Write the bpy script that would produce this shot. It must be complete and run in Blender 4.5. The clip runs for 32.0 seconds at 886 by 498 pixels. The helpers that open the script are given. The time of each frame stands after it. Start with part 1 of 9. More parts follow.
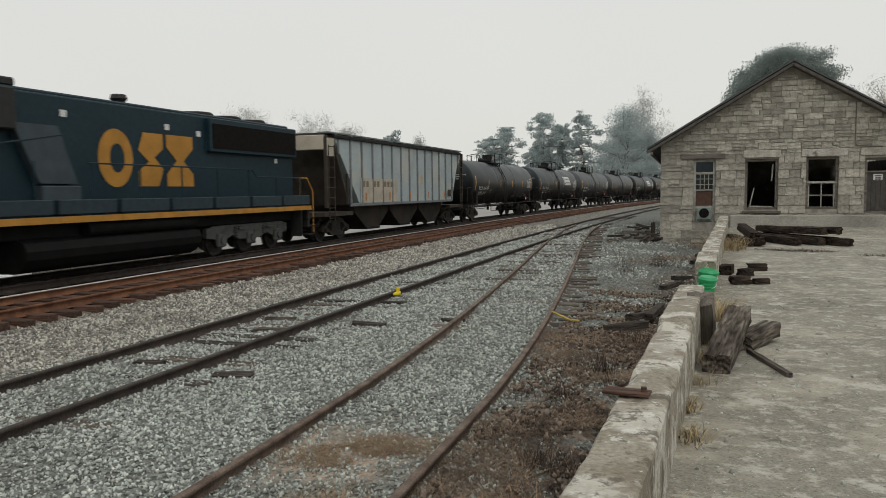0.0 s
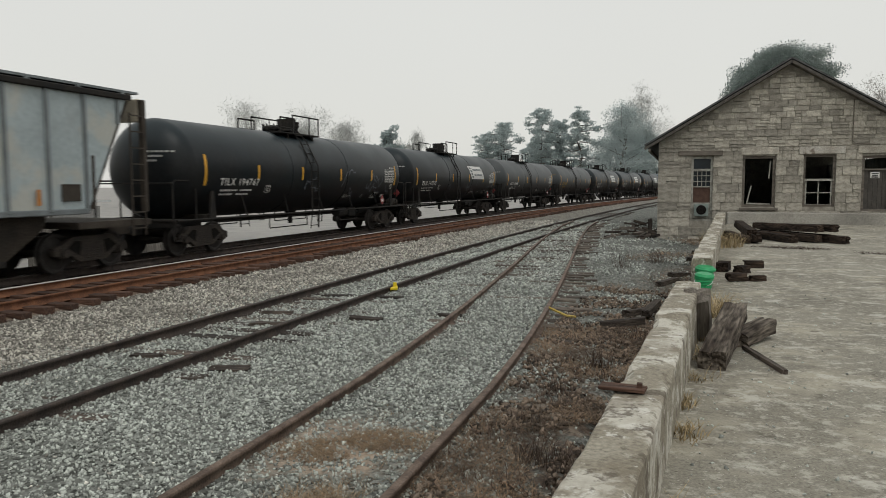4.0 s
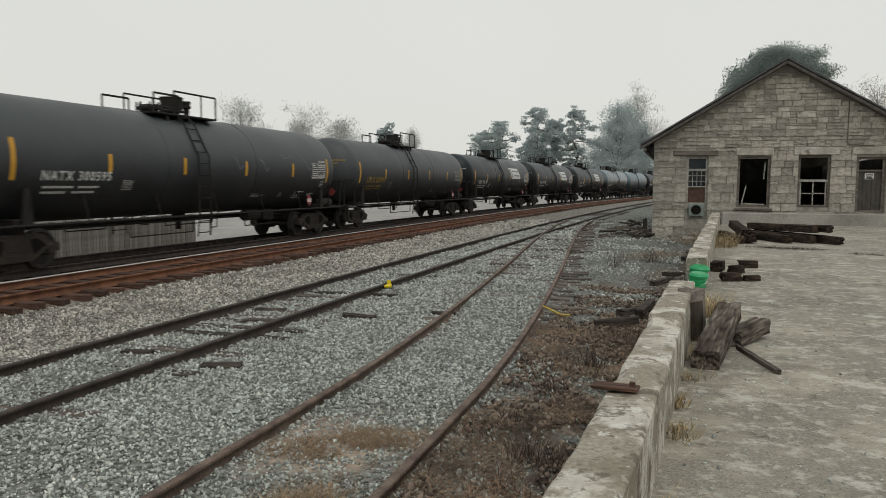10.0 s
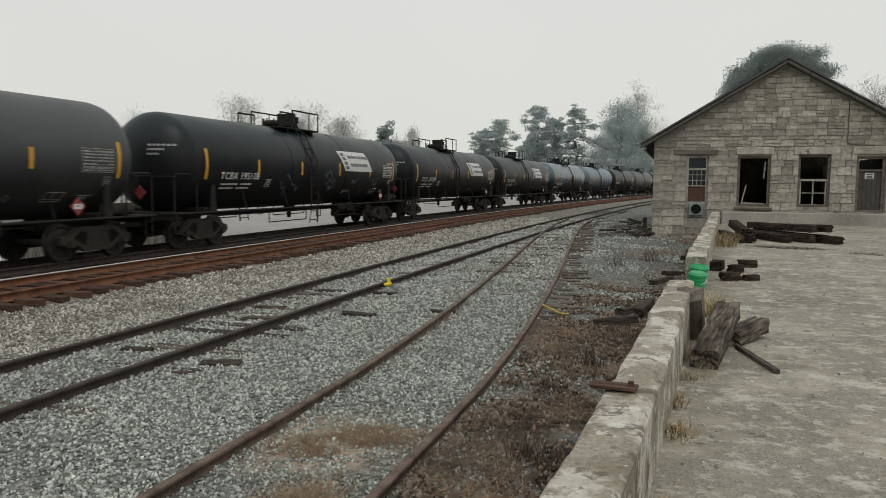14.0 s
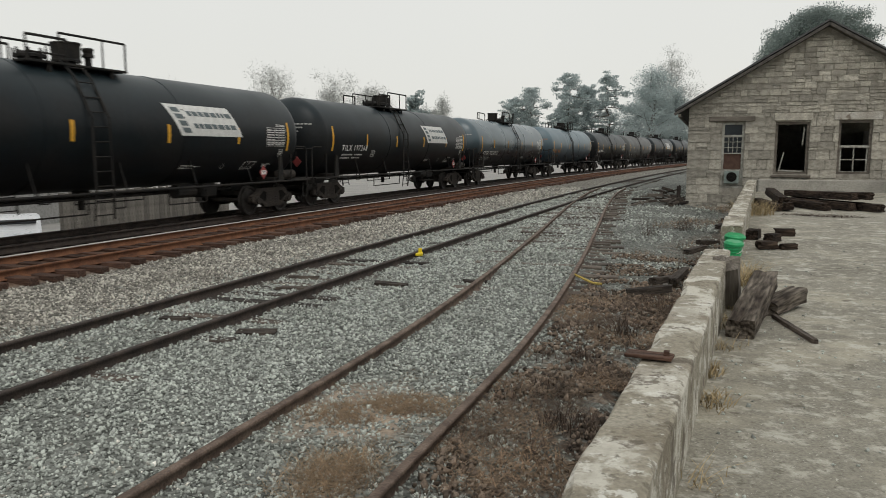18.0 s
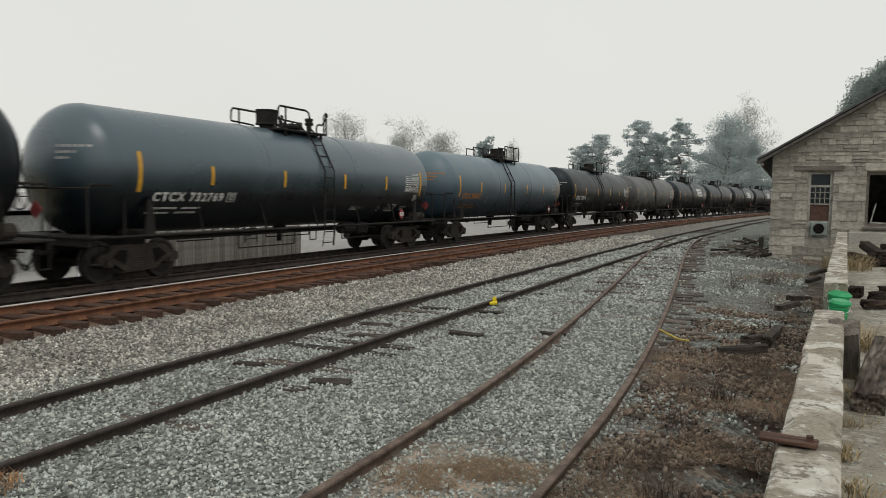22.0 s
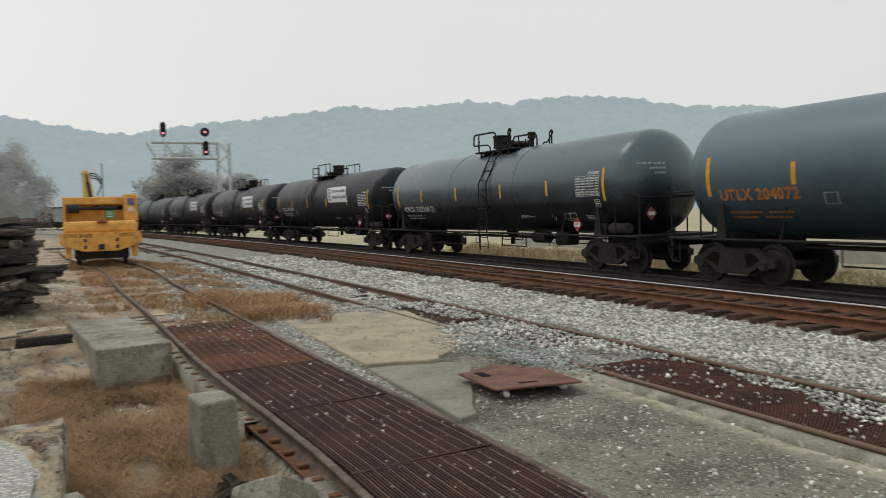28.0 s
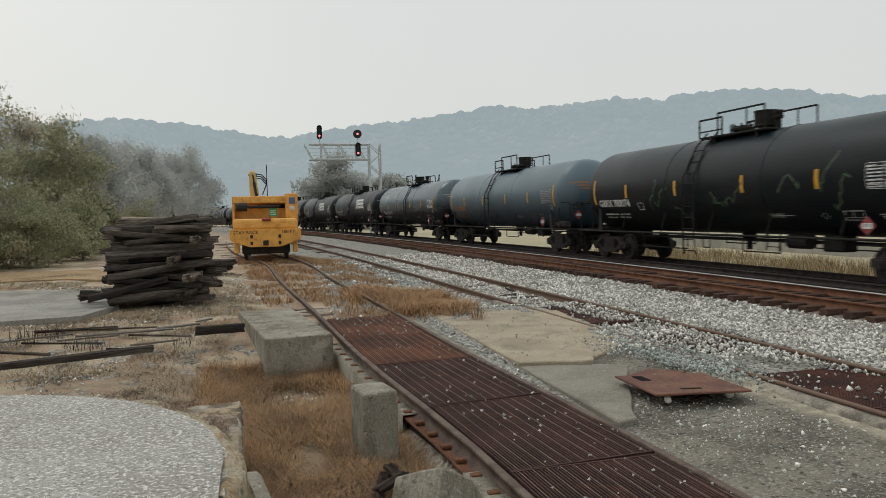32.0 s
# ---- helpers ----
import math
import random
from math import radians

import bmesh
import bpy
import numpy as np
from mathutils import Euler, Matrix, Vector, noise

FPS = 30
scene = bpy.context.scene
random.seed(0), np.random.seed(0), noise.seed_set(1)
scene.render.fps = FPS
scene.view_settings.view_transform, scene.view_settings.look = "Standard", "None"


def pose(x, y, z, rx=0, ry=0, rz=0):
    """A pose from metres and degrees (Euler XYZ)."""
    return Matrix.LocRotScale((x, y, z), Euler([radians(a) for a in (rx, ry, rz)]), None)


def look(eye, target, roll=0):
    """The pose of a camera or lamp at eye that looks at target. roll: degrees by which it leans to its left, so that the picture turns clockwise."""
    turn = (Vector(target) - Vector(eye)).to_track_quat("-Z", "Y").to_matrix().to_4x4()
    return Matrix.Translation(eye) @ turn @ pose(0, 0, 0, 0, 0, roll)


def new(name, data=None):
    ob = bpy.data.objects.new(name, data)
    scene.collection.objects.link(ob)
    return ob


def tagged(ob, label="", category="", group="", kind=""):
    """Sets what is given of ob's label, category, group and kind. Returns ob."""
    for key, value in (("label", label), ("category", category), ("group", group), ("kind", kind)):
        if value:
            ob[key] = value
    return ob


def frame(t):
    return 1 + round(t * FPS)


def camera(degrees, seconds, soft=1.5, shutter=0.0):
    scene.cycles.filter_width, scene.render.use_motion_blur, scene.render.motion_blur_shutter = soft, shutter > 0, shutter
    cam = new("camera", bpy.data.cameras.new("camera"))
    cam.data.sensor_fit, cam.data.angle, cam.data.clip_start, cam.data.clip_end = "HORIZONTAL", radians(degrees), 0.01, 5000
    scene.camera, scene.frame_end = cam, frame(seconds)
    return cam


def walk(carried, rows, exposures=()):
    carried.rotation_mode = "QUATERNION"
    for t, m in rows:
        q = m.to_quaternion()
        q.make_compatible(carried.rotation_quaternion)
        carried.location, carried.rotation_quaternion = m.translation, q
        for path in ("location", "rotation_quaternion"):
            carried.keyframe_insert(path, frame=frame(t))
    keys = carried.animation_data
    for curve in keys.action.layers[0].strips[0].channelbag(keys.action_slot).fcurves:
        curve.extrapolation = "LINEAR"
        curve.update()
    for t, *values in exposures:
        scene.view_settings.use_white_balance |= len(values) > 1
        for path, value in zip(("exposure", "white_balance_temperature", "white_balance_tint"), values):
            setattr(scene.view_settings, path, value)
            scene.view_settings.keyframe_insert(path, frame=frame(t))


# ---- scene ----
cam = camera(61.52, 32.0, soft=0.8, shutter=0.5)
PATH = [
    (0.0, pose(0.005, 0.051, 2.001, 85.53, 0.60, 18.07)),
    (0.5, pose(0.009, 0.061, 1.998, 85.64, 0.51, 18.19)),
    (1.0, pose(0.005, 0.062, 1.997, 85.68, 0.43, 18.11)),
    (1.5, pose(0.007, 0.068, 1.997, 85.66, 0.47, 17.99)),
    (2.0, pose(0.006, 0.065, 1.997, 85.76, 0.41, 17.78)),
    (2.5, pose(0.011, 0.056, 1.996, 85.56, 0.41, 17.77)),
    (3.0, pose(0.011, 0.042, 2.004, 85.20, 0.42, 17.66)),
    (3.5, pose(0.006, 0.039, 2.004, 85.17, 0.35, 17.79)),
    (5.5, pose(0.006, 0.073, 1.992, 85.12, -0.01, 17.90)),
    (6.0, pose(0.004, 0.065, 1.995, 85.18, 0.01, 17.90)),
    (6.5, pose(0.006, 0.066, 1.996, 85.26, 0.02, 17.88)),
    (7.0, pose(0.005, 0.073, 1.993, 85.26, -0.12, 17.90)),
    (7.5, pose(0.006, 0.073, 1.994, 85.26, -0.10, 17.85)),
    (8.0, pose(0.006, 0.060, 1.999, 85.42, -0.15, 17.87)),
    (8.5, pose(0.006, 0.056, 1.997, 85.33, -0.17, 17.73)),
    (9.0, pose(0.008, 0.044, 2.003, 85.18, -0.25, 17.54)),
    (9.5, pose(0.008, 0.067, 1.997, 85.09, -0.34, 17.63)),
    (10.0, pose(0.009, 0.091, 1.989, 85.02, -0.21, 17.55)),
    (10.5, pose(0.013, 0.106, 1.985, 84.95, -0.23, 17.37)),
    (11.0, pose(0.011, 0.093, 1.988, 85.04, -0.29, 17.15)),
    (11.5, pose(0.009, 0.100, 1.989, 85.05, -0.29, 17.17)),
    (12.0, pose(0.008, 0.094, 1.992, 84.91, -0.16, 17.48)),
    (12.5, pose(0.009, 0.080, 1.993, 84.91, -0.30, 17.59)),
    (13.0, pose(0.012, 0.066, 1.995, 84.92, -0.40, 17.54)),
    (13.5, pose(0.016, 0.074, 1.996, 84.88, -0.35, 17.40)),
    (14.0, pose(0.014, 0.084, 1.994, 84.88, -0.40, 17.56)),
    (14.5, pose(0.020, 0.092, 1.991, 84.98, -0.35, 17.53)),
    (16.5, pose(-0.004, 0.085, 1.999, 85.29, -0.49, 15.91)),
    (17.0, pose(-0.015, 0.069, 1.999, 84.29, -0.30, 17.99)),
    (17.5, pose(-0.016, 0.067, 1.992, 83.36, -0.30, 18.80)),
    (18.0, pose(-0.006, 0.078, 1.991, 82.57, 0.07, 19.86)),
    (18.5, pose(-0.046, 0.101, 1.990, 82.56, 0.34, 21.15)),
    (19.0, pose(-0.185, 0.144, 2.007, 83.69, 0.20, 21.62)),
    (19.5, pose(-0.289, 0.210, 2.028, 84.36, 0.32, 21.80)),
    (20.0, pose(-0.317, 0.315, 2.013, 84.93, 0.14, 24.27)),
    (20.5, pose(-0.315, 0.367, 2.008, 85.26, -0.42, 26.11)),
    (21.0, pose(-0.311, 0.369, 2.012, 85.47, -0.89, 25.88)),
    (21.5, pose(-0.318, 0.355, 2.021, 86.04, -0.93, 24.62)),
    (22.0, pose(-0.326, 0.345, 2.019, 85.98, -0.73, 25.00)),
    (22.5, pose(-0.398, 0.405, 2.044, 85.60, -0.39, 29.73)),
    (23.0, pose(-0.431, 0.404, 2.033, 85.62, 0.07, 39.96)),
    (23.5, pose(-0.528, 0.358, 1.978, 85.03, 0.18, 52.72)),
    (24.0, pose(-0.614, 0.311, 1.948, 85.16, 0.67, 65.15)),
    (24.5, pose(-0.720, 0.246, 1.905, 85.07, 1.29, 75.84)),
    (26.5, pose(-0.303, 0.631, 1.930, 85.65, 2.53, 125.15)),
    (27.0, pose(-0.174, 0.522, 1.902, 85.93, 2.51, 137.75)),
    (27.5, pose(-0.089, 0.545, 1.898, 86.40, 1.98, 147.32)),
    (28.0, pose(-0.058, 0.541, 1.895, 86.98, 1.46, 154.22)),
    (28.5, pose(-0.048, 0.526, 1.891, 87.15, 1.06, 158.40)),
    (29.0, pose(-0.040, 0.500, 1.885, 87.15, 0.80, 160.14)),
    (29.5, pose(-0.033, 0.486, 1.887, 87.12, 0.77, 160.64)),
    (30.0, pose(-0.022, 0.479, 1.882, 87.09, 0.64, 161.19)),
    (30.5, pose(-0.017, 0.473, 1.882, 87.15, 0.78, 162.16)),
    (31.0, pose(-0.001, 0.484, 1.883, 87.17, 1.30, 163.77)),
    (31.5, pose(0.030, 0.506, 1.888, 87.20, 1.59, 165.51)),
    (32.0, pose(0.069, 0.454, 1.885, 87.18, 1.35, 165.25)),
]
# the film's own brightening as it swings round
BRIGHT = [(0.0, 0.16, 6500, 10), (14.5, 0.14, 6500, 10), (17.2, 0.11, 6500, 10), (18.0, 0.24, 6500, 10), (19.0, 0.28, 6500, 10), (20.5, 0.18, 6500, 10), (22.0, 0.22, 6500, 10), (23.0, 0.13, 6500, 10), (23.9, 0.35, 6490, 10), (26.8, 0.30, 6330, 9), (28.0, 0.20, 6280, 9), (30.0, 0.10, 6270, 9), (32.0, 0.10, 6320, 9)]
walk(cam, PATH, BRIGHT)

# ---- sky and light: a bright, even overcast ----
world = bpy.data.worlds.new("overcast_sky")
scene.world = world
world.use_nodes = True
wn = world.node_tree
wn.nodes.clear()
w_out = wn.nodes.new("ShaderNodeOutputWorld")
w_bg = wn.nodes.new("ShaderNodeBackground")
w_sky = wn.nodes.new("ShaderNodeTexSky")
w_sky.sky_type, w_sky.sun_disc = "NISHITA", False
w_sky.sun_elevation, w_sky.sun_rotation = radians(38), radians(150)
w_sky.dust_density, w_sky.air_density = 4.0, 1.0
w_scale = wn.nodes.new("ShaderNodeMix")
w_scale.data_type, w_scale.blend_type = "RGBA", "MIX"
w_scale.inputs["Factor"].default_value = 0.93
w_co = wn.nodes.new("ShaderNodeTexCoord")
w_sep = wn.nodes.new("ShaderNodeSeparateXYZ")
w_ramp = wn.nodes.new("ShaderNodeValToRGB")
# cloud layer: a soft veil, a little brighter low down
w_ramp.color_ramp.elements[0].position, w_ramp.color_ramp.elements[0].color = 0.0, (6.1, 6.08, 5.72, 1)
w_ramp.color_ramp.elements[1].position, w_ramp.color_ramp.elements[1].color = 0.6, (6.3, 6.33, 6.05, 1)
w_noise = wn.nodes.new("ShaderNodeTexNoise")
w_noise.inputs["Scale"].default_value, w_noise.inputs["Detail"].default_value = 1.6, 3.0
w_mul = wn.nodes.new("ShaderNodeMix")
w_mul.data_type, w_mul.blend_type = "RGBA", "MULTIPLY"
w_mul.inputs["Factor"].default_value = 1.0
w_nr = wn.nodes.new("ShaderNodeMapRange")
w_nr.inputs["To Min"].default_value, w_nr.inputs["To Max"].default_value = 0.94, 1.06
wn.links.new(w_co.outputs["Generated"], w_sep.inputs[0])
wn.links.new(w_sep.outputs["Z"], w_ramp.inputs["Fac"])
wn.links.new(w_co.outputs["Generated"], w_noise.inputs["Vector"])
wn.links.new(w_noise.outputs["Fac"], w_nr.inputs["Value"])
wn.links.new(w_ramp.outputs["Color"], w_mul.inputs[6])
wn.links.new(w_nr.outputs["Result"], w_mul.inputs[7])
wn.links.new(w_sky.outputs["Color"], w_scale.inputs[6])
wn.links.new(w_mul.outputs[2], w_scale.inputs[7])
wn.links.new(w_scale.outputs[2], w_bg.inputs["Color"])
wn.links.new(w_bg.outputs["Background"], w_out.inputs["Surface"])
w_bg.inputs["Strength"].default_value = 0.11

sun = new("sun", bpy.data.lights.new("sun", "SUN"))
sun.data.energy, sun.data.angle, sun.data.color = 0.6, radians(25), (1.0, 0.97, 0.92)
sun.matrix_basis = look((0, 0, 50), (-18, 22, 0))
scene.view_settings.exposure = 0.0

# ---- small builders ----
def mat(name, color, rough=0.7, metal=0.0, var=0.25, scale=6.0, fine=60.0, bump=0.2, spec=0.4, tint=None, rnd=0.0, stain=None, stain_scale=1.2, stain_lo=0.55, stain_hi=0.7, grain=None):
    """A surface with broad and fine variation in colour, gloss and relief; tint is a second colour that shows in patches."""
    m = bpy.data.materials.new(name)
    m.use_nodes = True
    nt = m.node_tree
    b = nt.nodes["Principled BSDF"]
    co = nt.nodes.new("ShaderNodeTexCoord")
    n1, n2 = nt.nodes.new("ShaderNodeTexNoise"), nt.nodes.new("ShaderNodeTexNoise")
    n1.inputs["Scale"].default_value, n1.inputs["Detail"].default_value = scale, 5.0
    n2.inputs["Scale"].default_value, n2.inputs["Detail"].default_value = fine, 4.0
    place = co.outputs["Object"]
    if grain:
        mp = nt.nodes.new("ShaderNodeMapping")
        mp.inputs["Scale"].default_value = grain
        nt.links.new(place, mp.inputs["Vector"])
        place = mp.outputs["Vector"]
    for n in (n1, n2):
        nt.links.new(place, n.inputs["Vector"])
    c2 = tint or tuple(c * (1 - var) for c in color)
    mix = nt.nodes.new("ShaderNodeMix")
    mix.data_type = "RGBA"
    mix.inputs[6].default_value, mix.inputs[7].default_value = (*color, 1), (*c2, 1)
    r1 = nt.nodes.new("ShaderNodeMapRange")
    r1.inputs["From Min"].default_value, r1.inputs["From Max"].default_value = 0.38, 0.64
    nt.links.new(n1.outputs["Fac"], r1.inputs["Value"])
    nt.links.new(r1.outputs["Result"], mix.inputs["Factor"])
    mul = nt.nodes.new("ShaderNodeMix")
    mul.data_type, mul.blend_type = "RGBA", "MULTIPLY"
    mul.inputs["Factor"].default_value = 1.0
    r2 = nt.nodes.new("ShaderNodeMapRange")
    r2.inputs["From Min"].default_value, r2.inputs["From Max"].default_value = 0.3, 0.7
    r2.inputs["To Min"].default_value, r2.inputs["To Max"].default_value = 1 - var, 1 + var * 0.6
    nt.links.new(n2.outputs["Fac"], r2.inputs["Value"])
    nt.links.new(mix.outputs[2], mul.inputs[6])
    nt.links.new(r2.outputs["Result"], mul.inputs[7])
    out = mul.outputs[2]
    if stain:
        n3 = nt.nodes.new("ShaderNodeTexNoise")
        n3.inputs["Scale"].default_value, n3.inputs["Detail"].default_value = stain_scale, 7.0
        n3.inputs["Roughness"].default_value = 0.65
        nt.links.new(co.outputs["Object"], n3.inputs["Vector"])
        r3 = nt.nodes.new("ShaderNodeMapRange")
        r3.inputs["From Min"].default_value, r3.inputs["From Max"].default_value = stain_lo, stain_hi
        nt.links.new(n3.outputs["Fac"], r3.inputs["Value"])
        ms = nt.nodes.new("ShaderNodeMix")
        ms.data_type = "RGBA"
        ms.inputs[7].default_value = (*stain, 1)
        nt.links.new(out, ms.inputs[6])
        nt.links.new(r3.outputs["Result"], ms.inputs["Factor"])
        out = ms.outputs[2]
    if rnd:
        info = nt.nodes.new("ShaderNodeObjectInfo")
        geo = nt.nodes.new("ShaderNodeNewGeometry")
        add = nt.nodes.new("ShaderNodeMath")
        add.operation = "ADD"
        fr = nt.nodes.new("ShaderNodeMath")
        fr.operation = "FRACT"
        nt.links.new(info.outputs["Random"], add.inputs[0])
        nt.links.new(geo.outputs["Random Per Island"], add.inputs[1])
        nt.links.new(add.outputs[0], fr.inputs[0])
        r4 = nt.nodes.new("ShaderNodeMapRange")
        r4.inputs["To Min"].default_value, r4.inputs["To Max"].default_value = 1 - rnd, 1 + rnd
        nt.links.new(fr.outputs[0], r4.inputs["Value"])
        mr = nt.nodes.new("ShaderNodeMix")
        mr.data_type, mr.blend_type = "RGBA", "MULTIPLY"
        mr.inputs["Factor"].default_value = 1.0
        nt.links.new(out, mr.inputs[6])
        nt.links.new(r4.outputs["Result"], mr.inputs[7])
        out = mr.outputs[2]
    nt.links.new(out, b.inputs["Base Color"])
    b.inputs["Metallic"].default_value = metal
    b.inputs["Specular IOR Level"].default_value = spec
    rr = nt.nodes.new("ShaderNodeMapRange")
    rr.inputs["To Min"].default_value, rr.inputs["To Max"].default_value = max(0.03, rough - 0.12), min(1, rough + 0.12)
    nt.links.new(n1.outputs["Fac"], rr.inputs["Value"])
    nt.links.new(rr.outputs["Result"], b.inputs["Roughness"])
    if bump:
        bp = nt.nodes.new("ShaderNodeBump")
        bp.inputs["Strength"].default_value, bp.inputs["Distance"].default_value = bump, 0.02
        nt.links.new(n2.outputs["Fac"], bp.inputs["Height"])
        nt.links.new(bp.outputs["Normal"], b.inputs["Normal"])
    return m


def leafy(m, share=0.72):
    """Lets light through thin leaves and twigs."""
    nt = m.node_tree
    b = nt.nodes["Principled BSDF"]
    src = b.inputs["Base Color"].links[0].from_socket
    tr = nt.nodes.new("ShaderNodeBsdfTranslucent")
    mx = nt.nodes.new("ShaderNodeMixShader")
    mx.inputs["Fac"].default_value = share
    out = nt.nodes["Material Output"]
    nt.links.new(src, tr.inputs["Color"])
    nt.links.new(b.outputs[0], mx.inputs[1])
    nt.links.new(tr.outputs[0], mx.inputs[2])
    nt.links.new(mx.outputs[0], out.inputs["Surface"])
    return m


def layered(m, color, scale, lo, hi, amount=1.0, stretch=None, detail=9.0):
    """Lays ragged patches of another colour over a surface."""
    nt = m.node_tree
    b = nt.nodes["Principled BSDF"]
    src = b.inputs["Base Color"].links[0].from_socket
    co, nz, r, mx = (nt.nodes.new(k) for k in ("ShaderNodeTexCoord", "ShaderNodeTexNoise", "ShaderNodeMapRange", "ShaderNodeMix"))
    nz.inputs["Scale"].default_value, nz.inputs["Detail"].default_value, nz.inputs["Roughness"].default_value = scale, detail, 0.66
    place = co.outputs["Object"]
    mp = nt.nodes.new("ShaderNodeMapping")
    mp.inputs["Location"].default_value = (scale * 3.7, lo * 11, hi * 5)
    mp.inputs["Scale"].default_value = stretch or (1, 1, 1)
    nt.links.new(place, mp.inputs["Vector"])
    nt.links.new(mp.outputs["Vector"], nz.inputs["Vector"])
    r.inputs["From Min"].default_value, r.inputs["From Max"].default_value, r.inputs["To Max"].default_value = lo, hi, amount
    nt.links.new(nz.outputs["Fac"], r.inputs["Value"])
    mx.data_type = "RGBA"
    mx.inputs[7].default_value = (*color, 1)
    nt.links.new(src, mx.inputs[6])
    nt.links.new(r.outputs["Result"], mx.inputs["Factor"])
    nt.links.new(mx.outputs[2], b.inputs["Base Color"])
    return m


def glow(name, color, strength):
    m = bpy.data.materials.new(name)
    m.use_nodes = True
    b = m.node_tree.nodes["Principled BSDF"]
    b.inputs["Base Color"].default_value = (*color, 1)
    b.inputs["Emission Color"].default_value = (*color, 1)
    b.inputs["Emission Strength"].default_value = strength
    return m


def mesh_of(bm, name, material, smooth=False):
    me = bpy.data.meshes.new(name)
    bm.normal_update()
    bm.to_mesh(me)
    bm.free()
    if material:
        me.materials.append(material)
    if smooth:
        me.shade_smooth()
        me.set_sharp_from_angle(angle=radians(40))
    return me


def part(name, bm, material, parent=None, label="", smooth=False, m=None):
    """Links a bmesh (or a mesh) as one object under a thing."""
    me = bm if isinstance(bm, bpy.types.Mesh) else mesh_of(bm, name, material, smooth)
    ob = new(name, me)
    if parent is not None:
        ob.parent = parent
    if m is not None:
        ob.matrix_basis = m
    if label:
        tagged(ob, label)
    return ob


def thing(name, label, category, m=None, group="", kind=""):
    ob = new(name)
    ob.empty_display_size = 0.2
    if m is not None:
        ob.matrix_basis = m
    return tagged(ob, label, category, group, kind)


def box(bm, c, size, rz=0.0, rx=0.0, ry=0.0, bevel=0.0, seg=1):
    m = pose(c[0], c[1], c[2], rx, ry, rz) @ Matrix.Diagonal((size[0], size[1], size[2], 1))
    made = bmesh.ops.create_cube(bm, size=1.0, matrix=m)["verts"]
    if bevel:
        vs = set(made)
        es = [e for e in bm.edges if e.verts[0] in vs and e.verts[1] in vs]
        bmesh.ops.bevel(bm, geom=es, offset=bevel, segments=seg, affect="EDGES", profile=0.5)
    return bm


def cyl(bm, a, b, r, seg=10, r2=None):
    a, b = Vector(a), Vector(b)
    d = b - a
    m = Matrix.Translation((a + b) / 2) @ d.to_track_quat("Z", "Y").to_matrix().to_4x4()
    bmesh.ops.create_cone(bm, cap_ends=True, segments=seg, radius1=r, radius2=r if r2 is None else r2, depth=d.length, matrix=m)
    return bm


def tube(bm, pts, r, seg=6):
    for a, b in zip(pts, pts[1:]):
        cyl(bm, a, b, r, seg)
    return bm


def lathe(bm, prof, seg, m):
    """Turns a profile of (radius, height) round the z axis of m."""
    rings = []
    for r, h in prof:
        if r < 1e-5:
            rings.append([bm.verts.new(m @ Vector((0, 0, h)))])
        else:
            rings.append([bm.verts.new(m @ Vector((r * math.cos(2 * math.pi * k / seg), r * math.sin(2 * math.pi * k / seg), h))) for k in range(seg)])
    for p, q in zip(rings, rings[1:]):
        for k in range(seg):
            k2 = (k + 1) % seg
            if len(p) == 1 and len(q) > 1:
                bm.faces.new((p[0], q[k], q[k2]))
            elif len(q) == 1 and len(p) > 1:
                bm.faces.new((p[k], p[k2], q[0]))
            elif len(p) > 1:
                bm.faces.new((p[k], p[k2], q[k2], q[k]))
    bmesh.ops.recalc_face_normals(bm, faces=bm.faces[:])
    return bm


def prism(bm, outline, thick, m):
    """A flat outline in the xy plane of m, with thickness along its z."""
    lo = [bm.verts.new(m @ Vector((x, y, 0))) for x, y in outline]
    hi = [bm.verts.new(m @ Vector((x, y, thick))) for x, y in outline]
    bm.faces.new(lo[::-1])
    bm.faces.new(hi)
    n = len(outline)
    for k in range(n):
        bm.faces.new((lo[k], lo[(k + 1) % n], hi[(k + 1) % n], hi[k]))
    bmesh.ops.recalc_face_normals(bm, faces=bm.faces[:])
    return bm


def rough_up(bm, amount, freq=2.0, seed=0):
    for v in bm.verts:
        v.co += noise.noise_vector(v.co * freq + Vector((seed * 7.3, seed * 3.1, seed))) * amount
    return bm


def raw_mesh(name, verts, faces, material, smooth=False):
    """A mesh from arrays of places and of equal-sized faces."""
    me = bpy.data.meshes.new(name)
    verts, faces = np.asarray(verts, "f"), np.asarray(faces, "i")
    k = faces.shape[1]
    me.vertices.add(len(verts))
    me.vertices.foreach_set("co", verts.ravel())
    me.loops.add(faces.size)
    me.loops.foreach_set("vertex_index", faces.ravel())
    me.polygons.add(len(faces))
    me.polygons.foreach_set("loop_start", np.arange(len(faces), dtype="i") * k)
    me.update(calc_edges=True)
    me.validate()
    me.materials.append(material)
    if smooth:
        me.shade_smooth()
    return me


# ---- the lie of the land ----
RADIUS, X_TRAIN, X_NEAR, X_SIDE = 903.0, -14.90, -11.98, -6.68
Y_TURN = 12.0  # where the curve runs due north


def on_curve(x0, s):
    """Place and heading on a track that passes x0 abreast of the dock, s metres along it."""
    a = (s - Y_TURN) / RADIUS
    return x0 - Y_TURN**2 / (2 * RADIUS) + RADIUS * (1 - math.cos(a)), Y_TURN + RADIUS * math.sin(a), a


